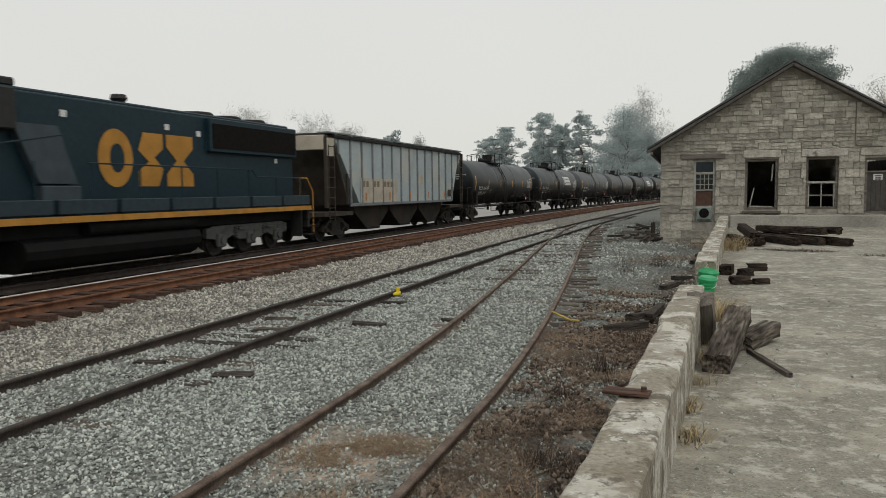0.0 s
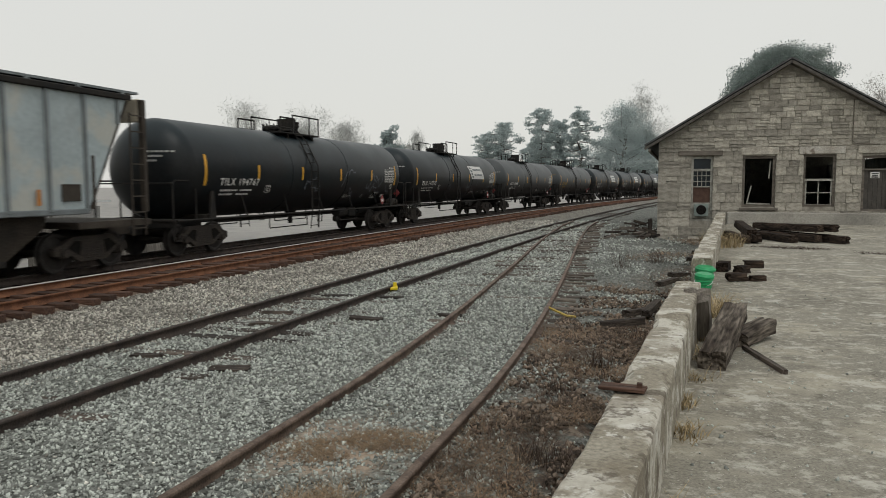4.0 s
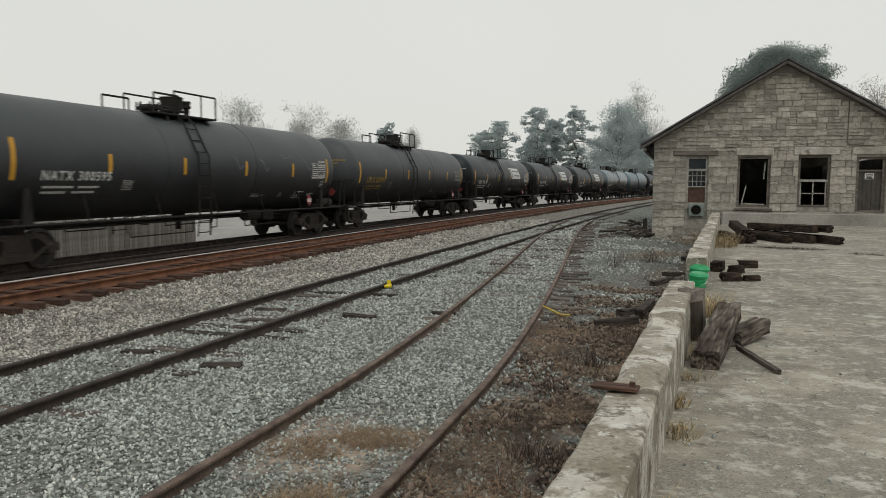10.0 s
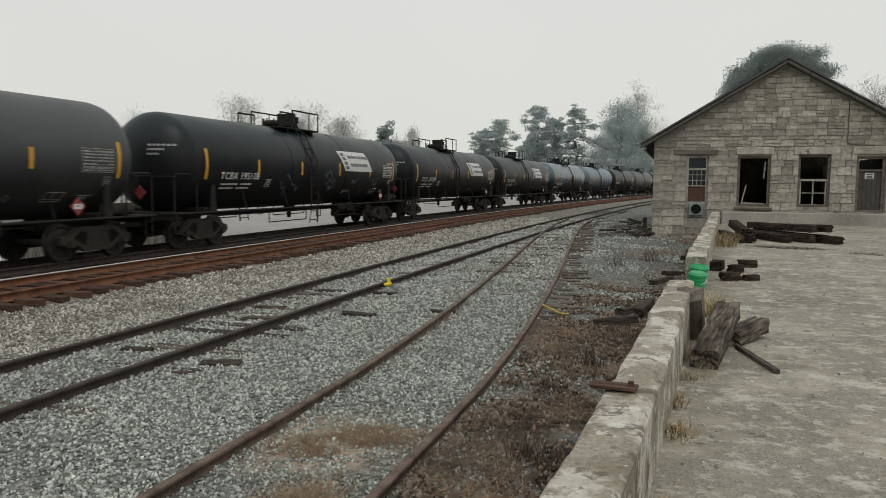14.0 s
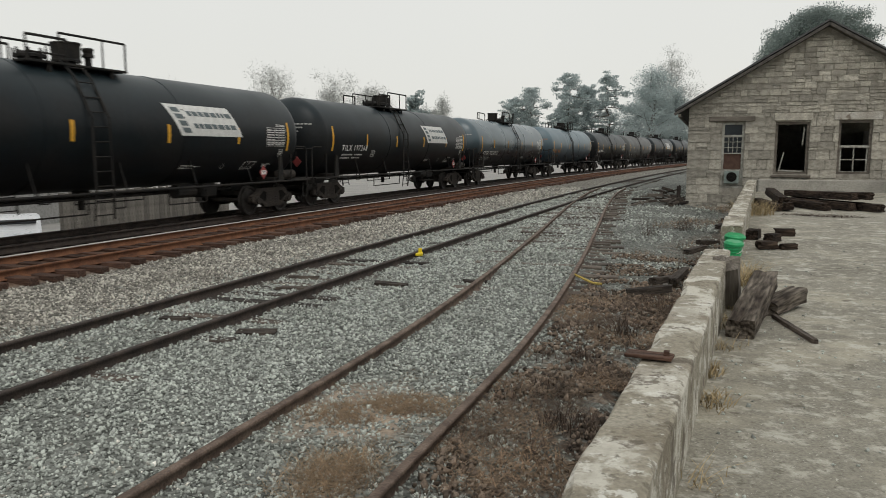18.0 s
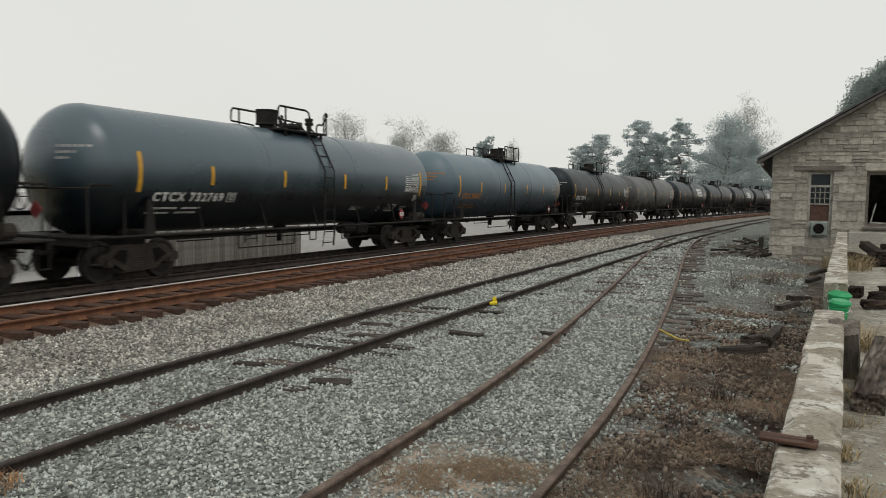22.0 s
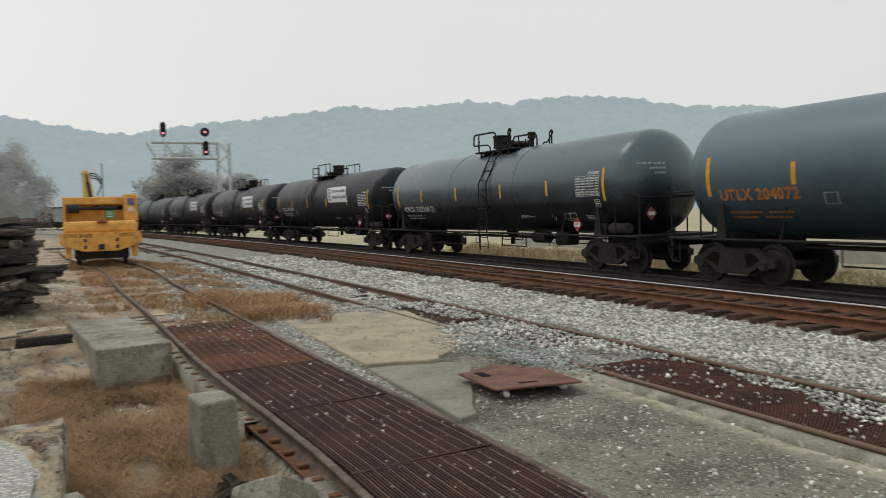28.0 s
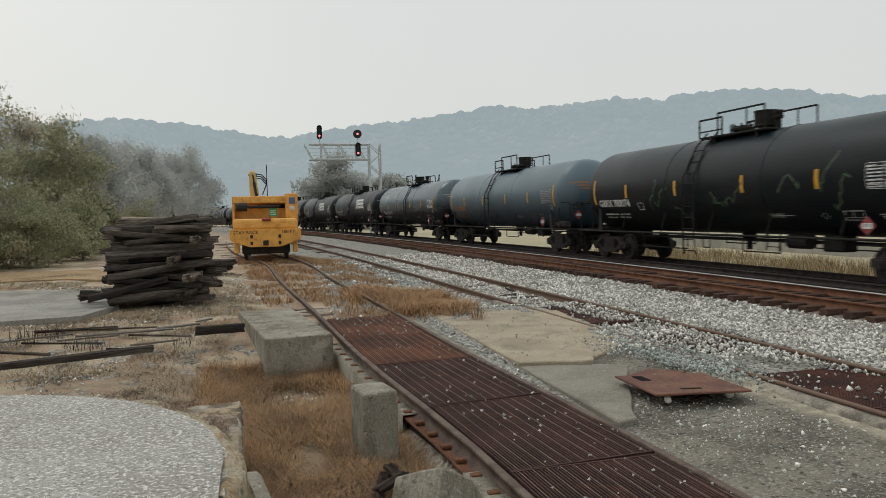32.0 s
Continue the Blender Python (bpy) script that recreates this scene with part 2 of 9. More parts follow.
SPUR = ((-60, 0.95), (-45, 0.45), (-35, -0.35), (-29, -1.28), (-21.7, -1.58), (-15, -1.99), (-10.3, -2.22), (-6.7, -2.57), (-4.8, -2.66), (0, -2.69), (4.4, -2.70), (8.3, -2.72), (13.4, -3.05), (20.5, -3.72), (32, -4.87), (43, -5.62), (52, -5.5), (70, -4.4), (120, 0.2))
SPUR_Z = ((-60, 0.16), (-40, 0.14), (-29, 0.10), (-21.7, 0.0), (-15, -0.10), (-10.3, -0.17), (-6.7, -0.25), (-4, -0.26), (2, -0.18), (40, -0.16), (120, -0.16))


def along(table, y):
    """Smooth reading of a table of (y, value)."""
    ys, vs = [a for a, _ in table], [b for _, b in table]
    k = max(0, min(len(ys) - 2, int(np.searchsorted(ys, y)) - 1))
    t = min(1, max(0, (y - ys[k]) / (ys[k + 1] - ys[k])))
    d = [(vs[min(i + 1, len(vs) - 1)] - vs[max(i - 1, 0)]) / (ys[min(i + 1, len(ys) - 1)] - ys[max(i - 1, 0)]) for i in (k, k + 1)]
    h = ys[k + 1] - ys[k]
    return (2 * t**3 - 3 * t**2 + 1) * vs[k] + (t**3 - 2 * t**2 + t) * h * d[0] + (-2 * t**3 + 3 * t**2) * vs[k + 1] + (t**3 - t**2) * h * d[1]


def spur_x(y):
    return along(SPUR, y)


def spur_z(y):
    return along(SPUR_Z, y)


def bow(y):
    return (y * y - 2 * Y_TURN * y) / (2 * RADIUS)


def step(a, b, x):
    t = min(1.0, max(0.0, (x - a) / (b - a)))
    return t * t * (3 - 2 * t)


def ground_z(x, y):
    """Height of the ground: track beds, ballast slopes, the pit by the spur, the rise to the south, lots beyond the line."""
    u = x - bow(y)
    z = -0.30
    # main line bed and its shoulders
    z += 0.10 * step(-9.95, -11.45, u)
    # spur bed follows the spur's rail level
    sx = spur_x(max(-60, min(120, y)))
    near = step(3.0, 1.2, abs(x - sx))
    z = z * (1 - near) + (spur_z(max(-60, min(120, y))) - 0.13) * near
    # to the east of the spur
    east = step(sx + 1.2, sx + 2.6, x)
    rise = -0.03 + 0.15 * step(-14, -30, y)
    ez = -0.36 + 0.10 * step(10, 30, y) + (rise + 0.36) * step(-10.5, -14.0, y)
    z = z * (1 - east) + ez * east
    # tie ends lie bare east of the spur
    if y > 8.0:
        z -= 0.035 * step(8.5, 11.0, y) * step(sx + 0.70, sx + 0.82, x) * step(sx + 1.75, sx + 1.35, x)
    # hollow between spur and dock
    if -11.6 < y < -2.0 and sx + 0.80 < x < 1.6:
        z -= 0.28 * step(-11.6, -10.6, y) * step(-2.0, -3.4, y) * step(sx + 0.8, sx + 1.0, x) * step(0.95, 0.3, x)
    # old paved strip between spur and siding
    a = step(-6.7, -6.1, u) * step(-2.9, -3.4, x) * step(-15.6, -14.4, y) * step(2.5, 0.5, y)
    z = z * (1 - a) + min(-0.18, spur_z(max(-60, min(120, y))) - 0.015) * a
    # filled up to the rail heads beside the gratings of the siding
    f = step(-19.0, -16.5, y) * step(0.5, -2.0, y)
    z += 0.11 * f * (step(-6.0, -5.95, u) * step(-5.1, -5.6, u) * 0.2 + step(-7.55, -7.6, u) * step(-9.4, -8.0, u))
    # ballast lies high against the siding rails near the gratings
    z += 0.065 * step(1.7, 1.2, abs(u - X_SIDE)) * step(6.0, 3.0, y) * step(-0.9, -0.4, y)
    # fall away beyond the line
    z -= 0.55 * step(-17.0, -19.7, u)
    # the parking lot lies lower
    z -= 1.15 * step(-19.5, -22.5, u) * step(-44, -40, x) * step(13, 17, y) * step(39, 35, y)
    return z

# ---- materials ----
M_STONE_GREY = mat("ballast_grey", (0.425, 0.452, 0.418), 0.9, var=0.3, scale=0.7, fine=60, bump=0.3, rnd=0.58, tint=(0.325, 0.345, 0.315))
M_STONE_PALE = mat("ballast_pale", (0.70, 0.68, 0.625), 0.9, var=0.28, scale=0.9, fine=60, bump=0.3, rnd=0.70, tint=(0.52, 0.50, 0.45))
# Darker copy of the pale ballast for the north, taking up an exposure change.
M_STONE_BUFF = mat("ballast_buff", (0.44, 0.425, 0.378), 0.9, var=0.28, scale=0.9, fine=60, bump=0.3, rnd=0.74, tint=(0.31, 0.295, 0.26))
M_RUST = mat("rust", (0.20, 0.088, 0.043), 0.85, var=0.4, scale=4, fine=45, bump=0.5, tint=(0.115, 0.05, 0.028))
M_RUST_DARK = mat("rail_brown", (0.062, 0.046, 0.038), 0.8, var=0.4, scale=5, fine=50, bump=0.4, tint=(0.036, 0.029, 0.026))
M_RUST_PALE = mat("rail_tan", (0.175, 0.128, 0.100), 0.8, var=0.35, scale=5, fine=50, bump=0.4, tint=(0.10, 0.07, 0.055))
# Sheen of worn steel put into a pale, mostly matt colour.
M_SHINE = mat("polished_rail_pale_sheen", (0.62, 0.60, 0.57), 0.55, metal=0.25, var=0.15, scale=2, bump=0.0)
M_TIE = mat("tie_wood", (0.034, 0.026, 0.021), 0.92, var=0.6, scale=7, fine=45, bump=1.0, rnd=0.6, tint=(0.098, 0.080, 0.066), grain=(0.12, 1, 1))
M_TIE_GREY = mat("tie_weathered", (0.125, 0.107, 0.090), 0.95, var=0.5, scale=7, fine=45, bump=1.0, rnd=0.4, tint=(0.085, 0.068, 0.055), grain=(0.12, 1, 1))
M_TIE_RUST = mat("tie_rusty", (0.10, 0.054, 0.037), 0.9, var=0.5, scale=8, fine=50, bump=0.9, rnd=0.35, grain=(0.1, 1, 1))
M_CONC = mat("concrete", (0.36, 0.345, 0.31), 0.9, var=0.25, scale=0.9, fine=22, bump=0.5, tint=(0.25, 0.24, 0.215), stain=(0.15, 0.135, 0.115), stain_scale=0.8, stain_lo=0.56, stain_hi=0.72)
M_CONC_WHITE = mat("weathered_white_concrete", (0.50, 0.48, 0.44), 0.92, var=0.3, scale=1.6, fine=26, bump=0.8, tint=(0.36, 0.33, 0.285), stain=(0.16, 0.125, 0.095), stain_scale=2.2, stain_lo=0.55, stain_hi=0.64)
M_LIMESTONE = mat("limestone", (0.43, 0.405, 0.35), 0.92, var=0.3, scale=3.4, fine=26, bump=0.8, rnd=0.30, tint=(0.30, 0.28, 0.24), stain=(0.20, 0.18, 0.15), stain_scale=1.1, stain_lo=0.58, stain_hi=0.78)
M_MORTAR = mat("mortar", (0.35, 0.33, 0.285), 0.95, var=0.35, scale=4, fine=50, bump=0.6, tint=(0.22, 0.20, 0.17))
M_ROOF = mat("roof_metal_sheet", (0.10, 0.105, 0.105), 0.6, metal=0.3, var=0.3, scale=2, fine=30, bump=0.2)
M_WOOD_OLD = mat("weathered_board", (0.19, 0.17, 0.145), 0.9, var=0.35, scale=9, fine=60, bump=0.5, tint=(0.11, 0.095, 0.08), grain=(0.1, 1, 1))
# Near-black: shade in openings and the pit, black mesh, the house floor.
M_DARK = mat("black_and_shade_fill", (0.012, 0.011, 0.010), 0.95, var=0.3, bump=0, spec=0.1)
M_TANK_BLACK = mat("tank_black", (0.005, 0.009, 0.012), 0.4, var=0.25, scale=0.7, fine=7, bump=0.03, spec=0.22, tint=(0.012, 0.013, 0.014))
M_TANK_GREY = mat("tank_grey", (0.10, 0.105, 0.105), 0.5, var=0.25, scale=0.7, fine=7, bump=0.03, tint=(0.075, 0.075, 0.073))
M_FRAME = mat("underframe_black", (0.012, 0.012, 0.012), 0.8, var=0.35, scale=3, fine=25, bump=0.2, spec=0.25, tint=(0.026, 0.023, 0.02))
M_TRUCK = mat("truck_iron", (0.030, 0.027, 0.025), 0.85, var=0.45, scale=3, fine=25, bump=0.3, spec=0.2, tint=(0.054, 0.045, 0.038))
M_WHEEL = mat("wheel_steel", (0.05, 0.045, 0.042), 0.65, metal=0.4, var=0.3, scale=5, bump=0.1)
M_YELLOW = mat("reflective_yellow", (0.72, 0.38, 0.03), 0.5, var=0.15, bump=0)
M_WHITE = mat("white_paint", (0.72, 0.72, 0.70), 0.6, var=0.15, bump=0)
M_ORANGE = mat("orange_paint", (0.50, 0.20, 0.04), 0.6, var=0.25, bump=0)
M_RED = mat("red_paint", (0.32, 0.06, 0.06), 0.6, var=0.25, bump=0)
M_LOCO_BLUE = mat("locomotive_blue", (0.006, 0.023, 0.034), 0.5, var=0.25, scale=1.0, fine=9, bump=0.03, spec=0.25, tint=(0.009, 0.028, 0.039))
M_LOCO_GOLD = mat("locomotive_gold", (0.46, 0.22, 0.03), 0.6, var=0.2, scale=2, bump=0.02)
M_LOCO_GREY = mat("locomotive_grey", (0.045, 0.065, 0.078), 0.6, var=0.25, scale=2, bump=0.02)
M_HOPPER = mat("hopper_pale", (0.38, 0.445, 0.465), 0.55, var=0.12, scale=0.8, fine=8, bump=0.03, tint=(0.33, 0.385, 0.40), stain=(0.27, 0.295, 0.295), stain_scale=0.7, stain_lo=0.58, stain_hi=0.8)
M_HOPPER = layered(M_HOPPER, (0.50, 0.475, 0.405), 0.45, 0.52, 0.60, 0.55)
M_HOPPER_BUFF = mat("hopper_buff", (0.50, 0.45, 0.36), 0.65, var=0.2, scale=2, bump=0.05)
M_GRIME = mat("grime", (0.055, 0.045, 0.036), 0.9, var=0.35, scale=2, bump=0.2)
M_MACHINE = mat("machine_yellow", (0.82, 0.43, 0.095), 0.5, var=0.25, scale=3, fine=20, bump=0.05, tint=(0.66, 0.32, 0.06), stain=(0.22, 0.13, 0.06), stain_scale=3, stain_lo=0.60, stain_hi=0.72)
M_BLACK = mat("black_rubber", (0.02, 0.02, 0.02), 0.7, var=0.2, bump=0.1)
M_GLASS = mat("dark_glass", (0.02, 0.025, 0.03), 0.08, var=0.1, bump=0, spec=0.6)
M_GREEN = mat("green_plastic", (0.02, 0.33, 0.12), 0.45, var=0.15, bump=0.02)
M_STRAW = mat("dry_grass", (0.47, 0.29, 0.15), 0.95, var=0.4, scale=2, fine=20, bump=0, rnd=0.5, tint=(0.31, 0.19, 0.10))
M_STRAW_PALE = mat("pale_dry_grass", (0.42, 0.33, 0.19), 0.95, var=0.4, scale=2, fine=20, bump=0, rnd=0.4)
M_BRUSH = mat("dead_brush", (0.28, 0.195, 0.128), 0.95, var=0.4, scale=1.2, fine=20, bump=0, rnd=0.75, tint=(0.10, 0.070, 0.048))
M_BARK = mat("bark", (0.20, 0.18, 0.16), 0.95, var=0.3, scale=3, bump=0.4)
M_LEAF_DARK = leafy(mat("leaf_dark", (0.33, 0.385, 0.365), 0.9, var=0.2, scale=0.5, fine=4, bump=0, rnd=0.2, spec=0.05))
M_LEAF_DULL = leafy(mat("leaf_dull", (0.50, 0.49, 0.38), 0.9, var=0.25, scale=0.4, fine=4, bump=0, rnd=0.25, tint=(0.52, 0.45, 0.35), spec=0.0))
M_LEAF_BARE = leafy(mat("twigs", (0.52, 0.50, 0.47), 0.9, var=0.2, scale=0.5, fine=4, bump=0, rnd=0.25, spec=0.0))
M_APRON = layered(layered(mat("apron_concrete", (0.43, 0.365, 0.262), 0.92, var=0.25, scale=1.4, fine=44, bump=0.4, tint=(0.34, 0.282, 0.20)), (0.20, 0.172, 0.13), 1.7, 0.52, 0.66, 0.7), (0.40, 0.40, 0.37), 9.0, 0.60, 0.66, 0.8)


def faded_sheen_top(m, pale, mid, width, amount=0.85):
    """Faded chalky paint and painted sky sheen above a ragged line at height mid."""
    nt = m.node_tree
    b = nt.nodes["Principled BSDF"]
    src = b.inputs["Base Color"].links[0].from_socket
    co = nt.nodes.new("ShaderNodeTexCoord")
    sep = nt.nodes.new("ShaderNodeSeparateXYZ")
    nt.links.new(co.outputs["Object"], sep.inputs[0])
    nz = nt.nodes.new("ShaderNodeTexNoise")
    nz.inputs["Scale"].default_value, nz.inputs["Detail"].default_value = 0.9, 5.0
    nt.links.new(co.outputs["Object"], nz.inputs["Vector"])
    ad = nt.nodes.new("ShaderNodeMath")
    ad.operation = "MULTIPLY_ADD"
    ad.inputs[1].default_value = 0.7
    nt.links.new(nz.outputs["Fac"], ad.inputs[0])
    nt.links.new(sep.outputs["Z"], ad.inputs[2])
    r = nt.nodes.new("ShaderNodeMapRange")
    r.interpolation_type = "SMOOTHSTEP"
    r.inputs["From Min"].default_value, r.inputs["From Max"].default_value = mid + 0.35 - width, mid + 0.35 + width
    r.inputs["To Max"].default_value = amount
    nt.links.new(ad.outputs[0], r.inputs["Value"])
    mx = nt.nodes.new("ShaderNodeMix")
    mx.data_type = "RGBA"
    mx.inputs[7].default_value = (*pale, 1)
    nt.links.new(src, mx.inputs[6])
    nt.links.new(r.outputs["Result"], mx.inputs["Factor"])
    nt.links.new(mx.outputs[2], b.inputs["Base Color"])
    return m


# Upper tones hold both faded paint and the sky's sheen, graded by height.
M_TANK_DARKGREY = faded_sheen_top(mat("tank_dark_grey", (0.020, 0.023, 0.025), 0.5, var=0.25, scale=0.7, fine=7, bump=0.03, spec=0.35, tint=(0.032, 0.034, 0.035)), (0.062, 0.070, 0.074), 2.45, 0.7, 0.85)
M_TANK_PALE_TOP = faded_sheen_top(mat("tank_black_pale_top", (0.004, 0.010, 0.015), 0.30, spec=0.55, var=0.25, scale=0.7, fine=7, bump=0.03, tint=(0.010, 0.016, 0.020)), (0.078, 0.114, 0.134), 2.42, 0.55, 0.95)
M_TANK_BLUE = faded_sheen_top(mat("tank_blue_grey", (0.044, 0.072, 0.094), 0.4, var=0.2, scale=0.7, fine=7, bump=0.03, tint=(0.036, 0.058, 0.076)), (0.132, 0.186, 0.216), 2.5, 0.9)
M_TANK_BLACK = faded_sheen_top(M_TANK_BLACK, (0.020, 0.032, 0.038), 3.3, 0.7, 0.7)
# Far crowns: distance haze is put into these pale blue-grey base colours.
M_LEAF_FAR_HAZE = leafy(mat("leaf_far_haze_tint", (0.50, 0.56, 0.56), 0.95, var=0.06, scale=0.3, fine=2, bump=0, rnd=0.08, spec=0.0))
M_TWIG_FAR_HAZE = leafy(mat("twig_far_haze_tint", (0.50, 0.51, 0.495), 0.95, var=0.10, scale=0.3, fine=2, bump=0, rnd=0.08, spec=0.0))
M_DOCK = mat("dock_concrete", (0.262, 0.248, 0.204), 0.9, var=0.30, scale=0.5, fine=58, bump=0.45, tint=(0.200, 0.187, 0.152))
for tone, size, lo, hi, share, pull in (((0.150, 0.138, 0.112), 0.55, 0.50, 0.72, 0.75, None), ((0.39, 0.362, 0.288), 1.5, 0.50, 0.64, 0.75, (0.8, 1, 1)), ((0.49, 0.475, 0.42), 3.1, 0.56, 0.64, 0.85, (0.8, 1, 1)), ((0.46, 0.44, 0.38), 8.0, 0.53, 0.62, 0.7, None), ((0.10, 0.088, 0.068), 5.5, 0.59, 0.67, 0.75, None), ((0.12, 0.105, 0.082), 21.0, 0.58, 0.65, 0.75, None), ((0.56, 0.54, 0.48), 38.0, 0.62, 0.66, 0.8, None)):
    M_DOCK = layered(M_DOCK, tone, size, lo, hi, share, pull)
M_WALLTOP = mat("flaking_white_wall", (0.33, 0.305, 0.245), 0.92, var=0.28, scale=2.4, fine=44, bump=0.7, tint=(0.24, 0.215, 0.165))
for tone, size, lo, hi, share in (((0.56, 0.54, 0.475), 2.6, 0.50, 0.56, 0.85), ((0.20, 0.17, 0.125), 1.4, 0.52, 0.66, 0.7), ((0.62, 0.61, 0.56), 7.0, 0.57, 0.61, 0.8), ((0.115, 0.095, 0.072), 4.2, 0.56, 0.61, 0.85), ((0.13, 0.115, 0.088), 17.0, 0.57, 0.64, 0.75)):
    M_WALLTOP = layered(M_WALLTOP, tone, size, lo, hi, share)
M_DOCK_PALE = mat("dock_pebbled", (0.42, 0.41, 0.375), 0.92, var=0.25, scale=1.0, fine=70, bump=0.5, tint=(0.33, 0.315, 0.28))
for tone, size, lo, hi, share in (((0.30, 0.285, 0.25), 0.9, 0.52, 0.66, 0.6), ((0.72, 0.71, 0.68), 34.0, 0.53, 0.58, 0.9), ((0.16, 0.145, 0.12), 42.0, 0.55, 0.60, 0.85), ((0.62, 0.60, 0.55), 11.0, 0.58, 0.64, 0.5)):
    M_DOCK_PALE = layered(M_DOCK_PALE, tone, size, lo, hi, share)
M_MARK_YELLOW = mat("worn_yellow_marks", (0.33, 0.21, 0.035), 0.7, var=0.35, bump=0)
M_BLOCK = mat("weathered_block", (0.33, 0.305, 0.245), 0.92, var=0.28, scale=1.8, fine=44, bump=0.6, tint=(0.235, 0.208, 0.160))
for tone, size, lo, hi, share, pull in (((0.115, 0.10, 0.075), 2.6, 0.50, 0.66, 0.8, (1, 1, 0.35)), ((0.46, 0.43, 0.36), 4.0, 0.56, 0.64, 0.6, None), ((0.10, 0.085, 0.062), 9.0, 0.58, 0.64, 0.8, None), ((0.52, 0.50, 0.45), 26.0, 0.60, 0.65, 0.7, None)):
    M_BLOCK = layered(M_BLOCK, tone, size, lo, hi, share, pull)
M_APRON_GREY = layered(layered(mat("apron_grey", (0.285, 0.262, 0.215), 0.92, var=0.25, scale=1.2, fine=44, bump=0.4, tint=(0.21, 0.19, 0.152)), (0.10, 0.09, 0.075), 1.0, 0.54, 0.70, 0.8), (0.40, 0.39, 0.35), 9.0, 0.62, 0.68, 0.8)
# Distance haze is mixed into this leaf colour too.
M_LEAF_HAZE_TINT = leafy(mat("leaf_haze_tint", (0.50, 0.515, 0.49), 0.95, var=0.10, scale=0.3, fine=2, bump=0, rnd=0.08, tint=(0.48, 0.49, 0.465), spec=0.0))
M_LEAF_OLIVE = leafy(mat("leaf_olive", (0.36, 0.375, 0.245), 0.9, var=0.25, scale=0.6, fine=4, bump=0, rnd=0.22, tint=(0.40, 0.37, 0.25), spec=0.0))
M_SAND = layered(layered(mat("sandy_concrete", (0.36, 0.325, 0.255), 0.95, var=0.3, scale=2.2, fine=40, bump=0.6, tint=(0.26, 0.235, 0.185)), (0.12, 0.105, 0.085), 2.6, 0.48, 0.60, 0.9), (0.42, 0.42, 0.39), 12.0, 0.58, 0.64, 0.8)


def two_ends(a, b, y0, y1):
    """One rail surface that turns from brown in the ballast to rust among the gratings."""
    nt = a.node_tree
    p = nt.nodes["Principled BSDF"]
    src = p.inputs["Base Color"].links[0].from_socket
    co, sep, r, mx = (nt.nodes.new(k) for k in ("ShaderNodeTexCoord", "ShaderNodeSeparateXYZ", "ShaderNodeMapRange", "ShaderNodeMix"))
    nt.links.new(co.outputs["Object"], sep.inputs[0])
    r.inputs["From Min"].default_value, r.inputs["From Max"].default_value = y0, y1
    nt.links.new(sep.outputs["Y"], r.inputs["Value"])
    mx.data_type = "RGBA"
    mx.inputs[7].default_value = (*b, 1)
    nt.links.new(src, mx.inputs[6])
    nt.links.new(r.outputs["Result"], mx.inputs["Factor"])
    nt.links.new(mx.outputs[2], p.inputs["Base Color"])
    return a


M_RAIL_SIDING = two_ends(mat("siding_rail", (0.062, 0.046, 0.038), 0.8, var=0.4, scale=5, fine=50, bump=0.4, tint=(0.036, 0.029, 0.026)), (0.16, 0.10, 0.07), -0.5, -3.5)

# ---- ground ----
def spaced(lo, hi, fine_lo, fine_hi, fine, grow=1.25):
    v = list(np.arange(fine_lo, fine_hi, fine)) + [fine_hi]
    s, a = fine, fine_hi
    while a < hi:
        s *= grow
        a += s
        v.append(a)
    s, a, low = fine, fine_lo, []
    while a > lo:
        s *= grow
        a -= s
        low.append(a)
    return np.array(low[::-1] + v)


def build_ground():
    xs, ys = spaced(-3000, 3000, -21, 6, 0.3), spaced(-3000, 3000, -34, 40, 0.4)
    verts = []
    for y in ys:
        for x in xs:
            far = step(60, 200, abs(y)) 
            yy = max(-115, min(115, y))
            z = ground_z(x - (bow(y) - bow(yy) if abs(y) < 300 else 0), yy) if abs(y) < 300 and -60 < x < 60 else -0.85 if x < -20 else -0.1
            n = noise.noise(Vector((x * 0.9, y * 0.9, 0))) * 0.035 + noise.noise(Vector((x * 0.23, y * 0.23, 5))) * 0.04
            if -0.6 < x < 60 and -2 < y < 60:
                z -= 0.1
            verts.append((x, y, z + n * (1 if abs(x) < 60 else 3)))
    nx, ny = len(xs), len(ys)
    i = np.arange(nx * ny).reshape(ny, nx)
    faces = np.stack([i[:-1, :-1], i[:-1, 1:], i[1:, 1:], i[1:, :-1]], -1).reshape(-1, 4)
    me = raw_mesh("ground", verts, faces, ground_material(), True)
    return tagged(new("ground", me), "grey gravel, brown soil and pale dry grass", "ground", kind="structure")


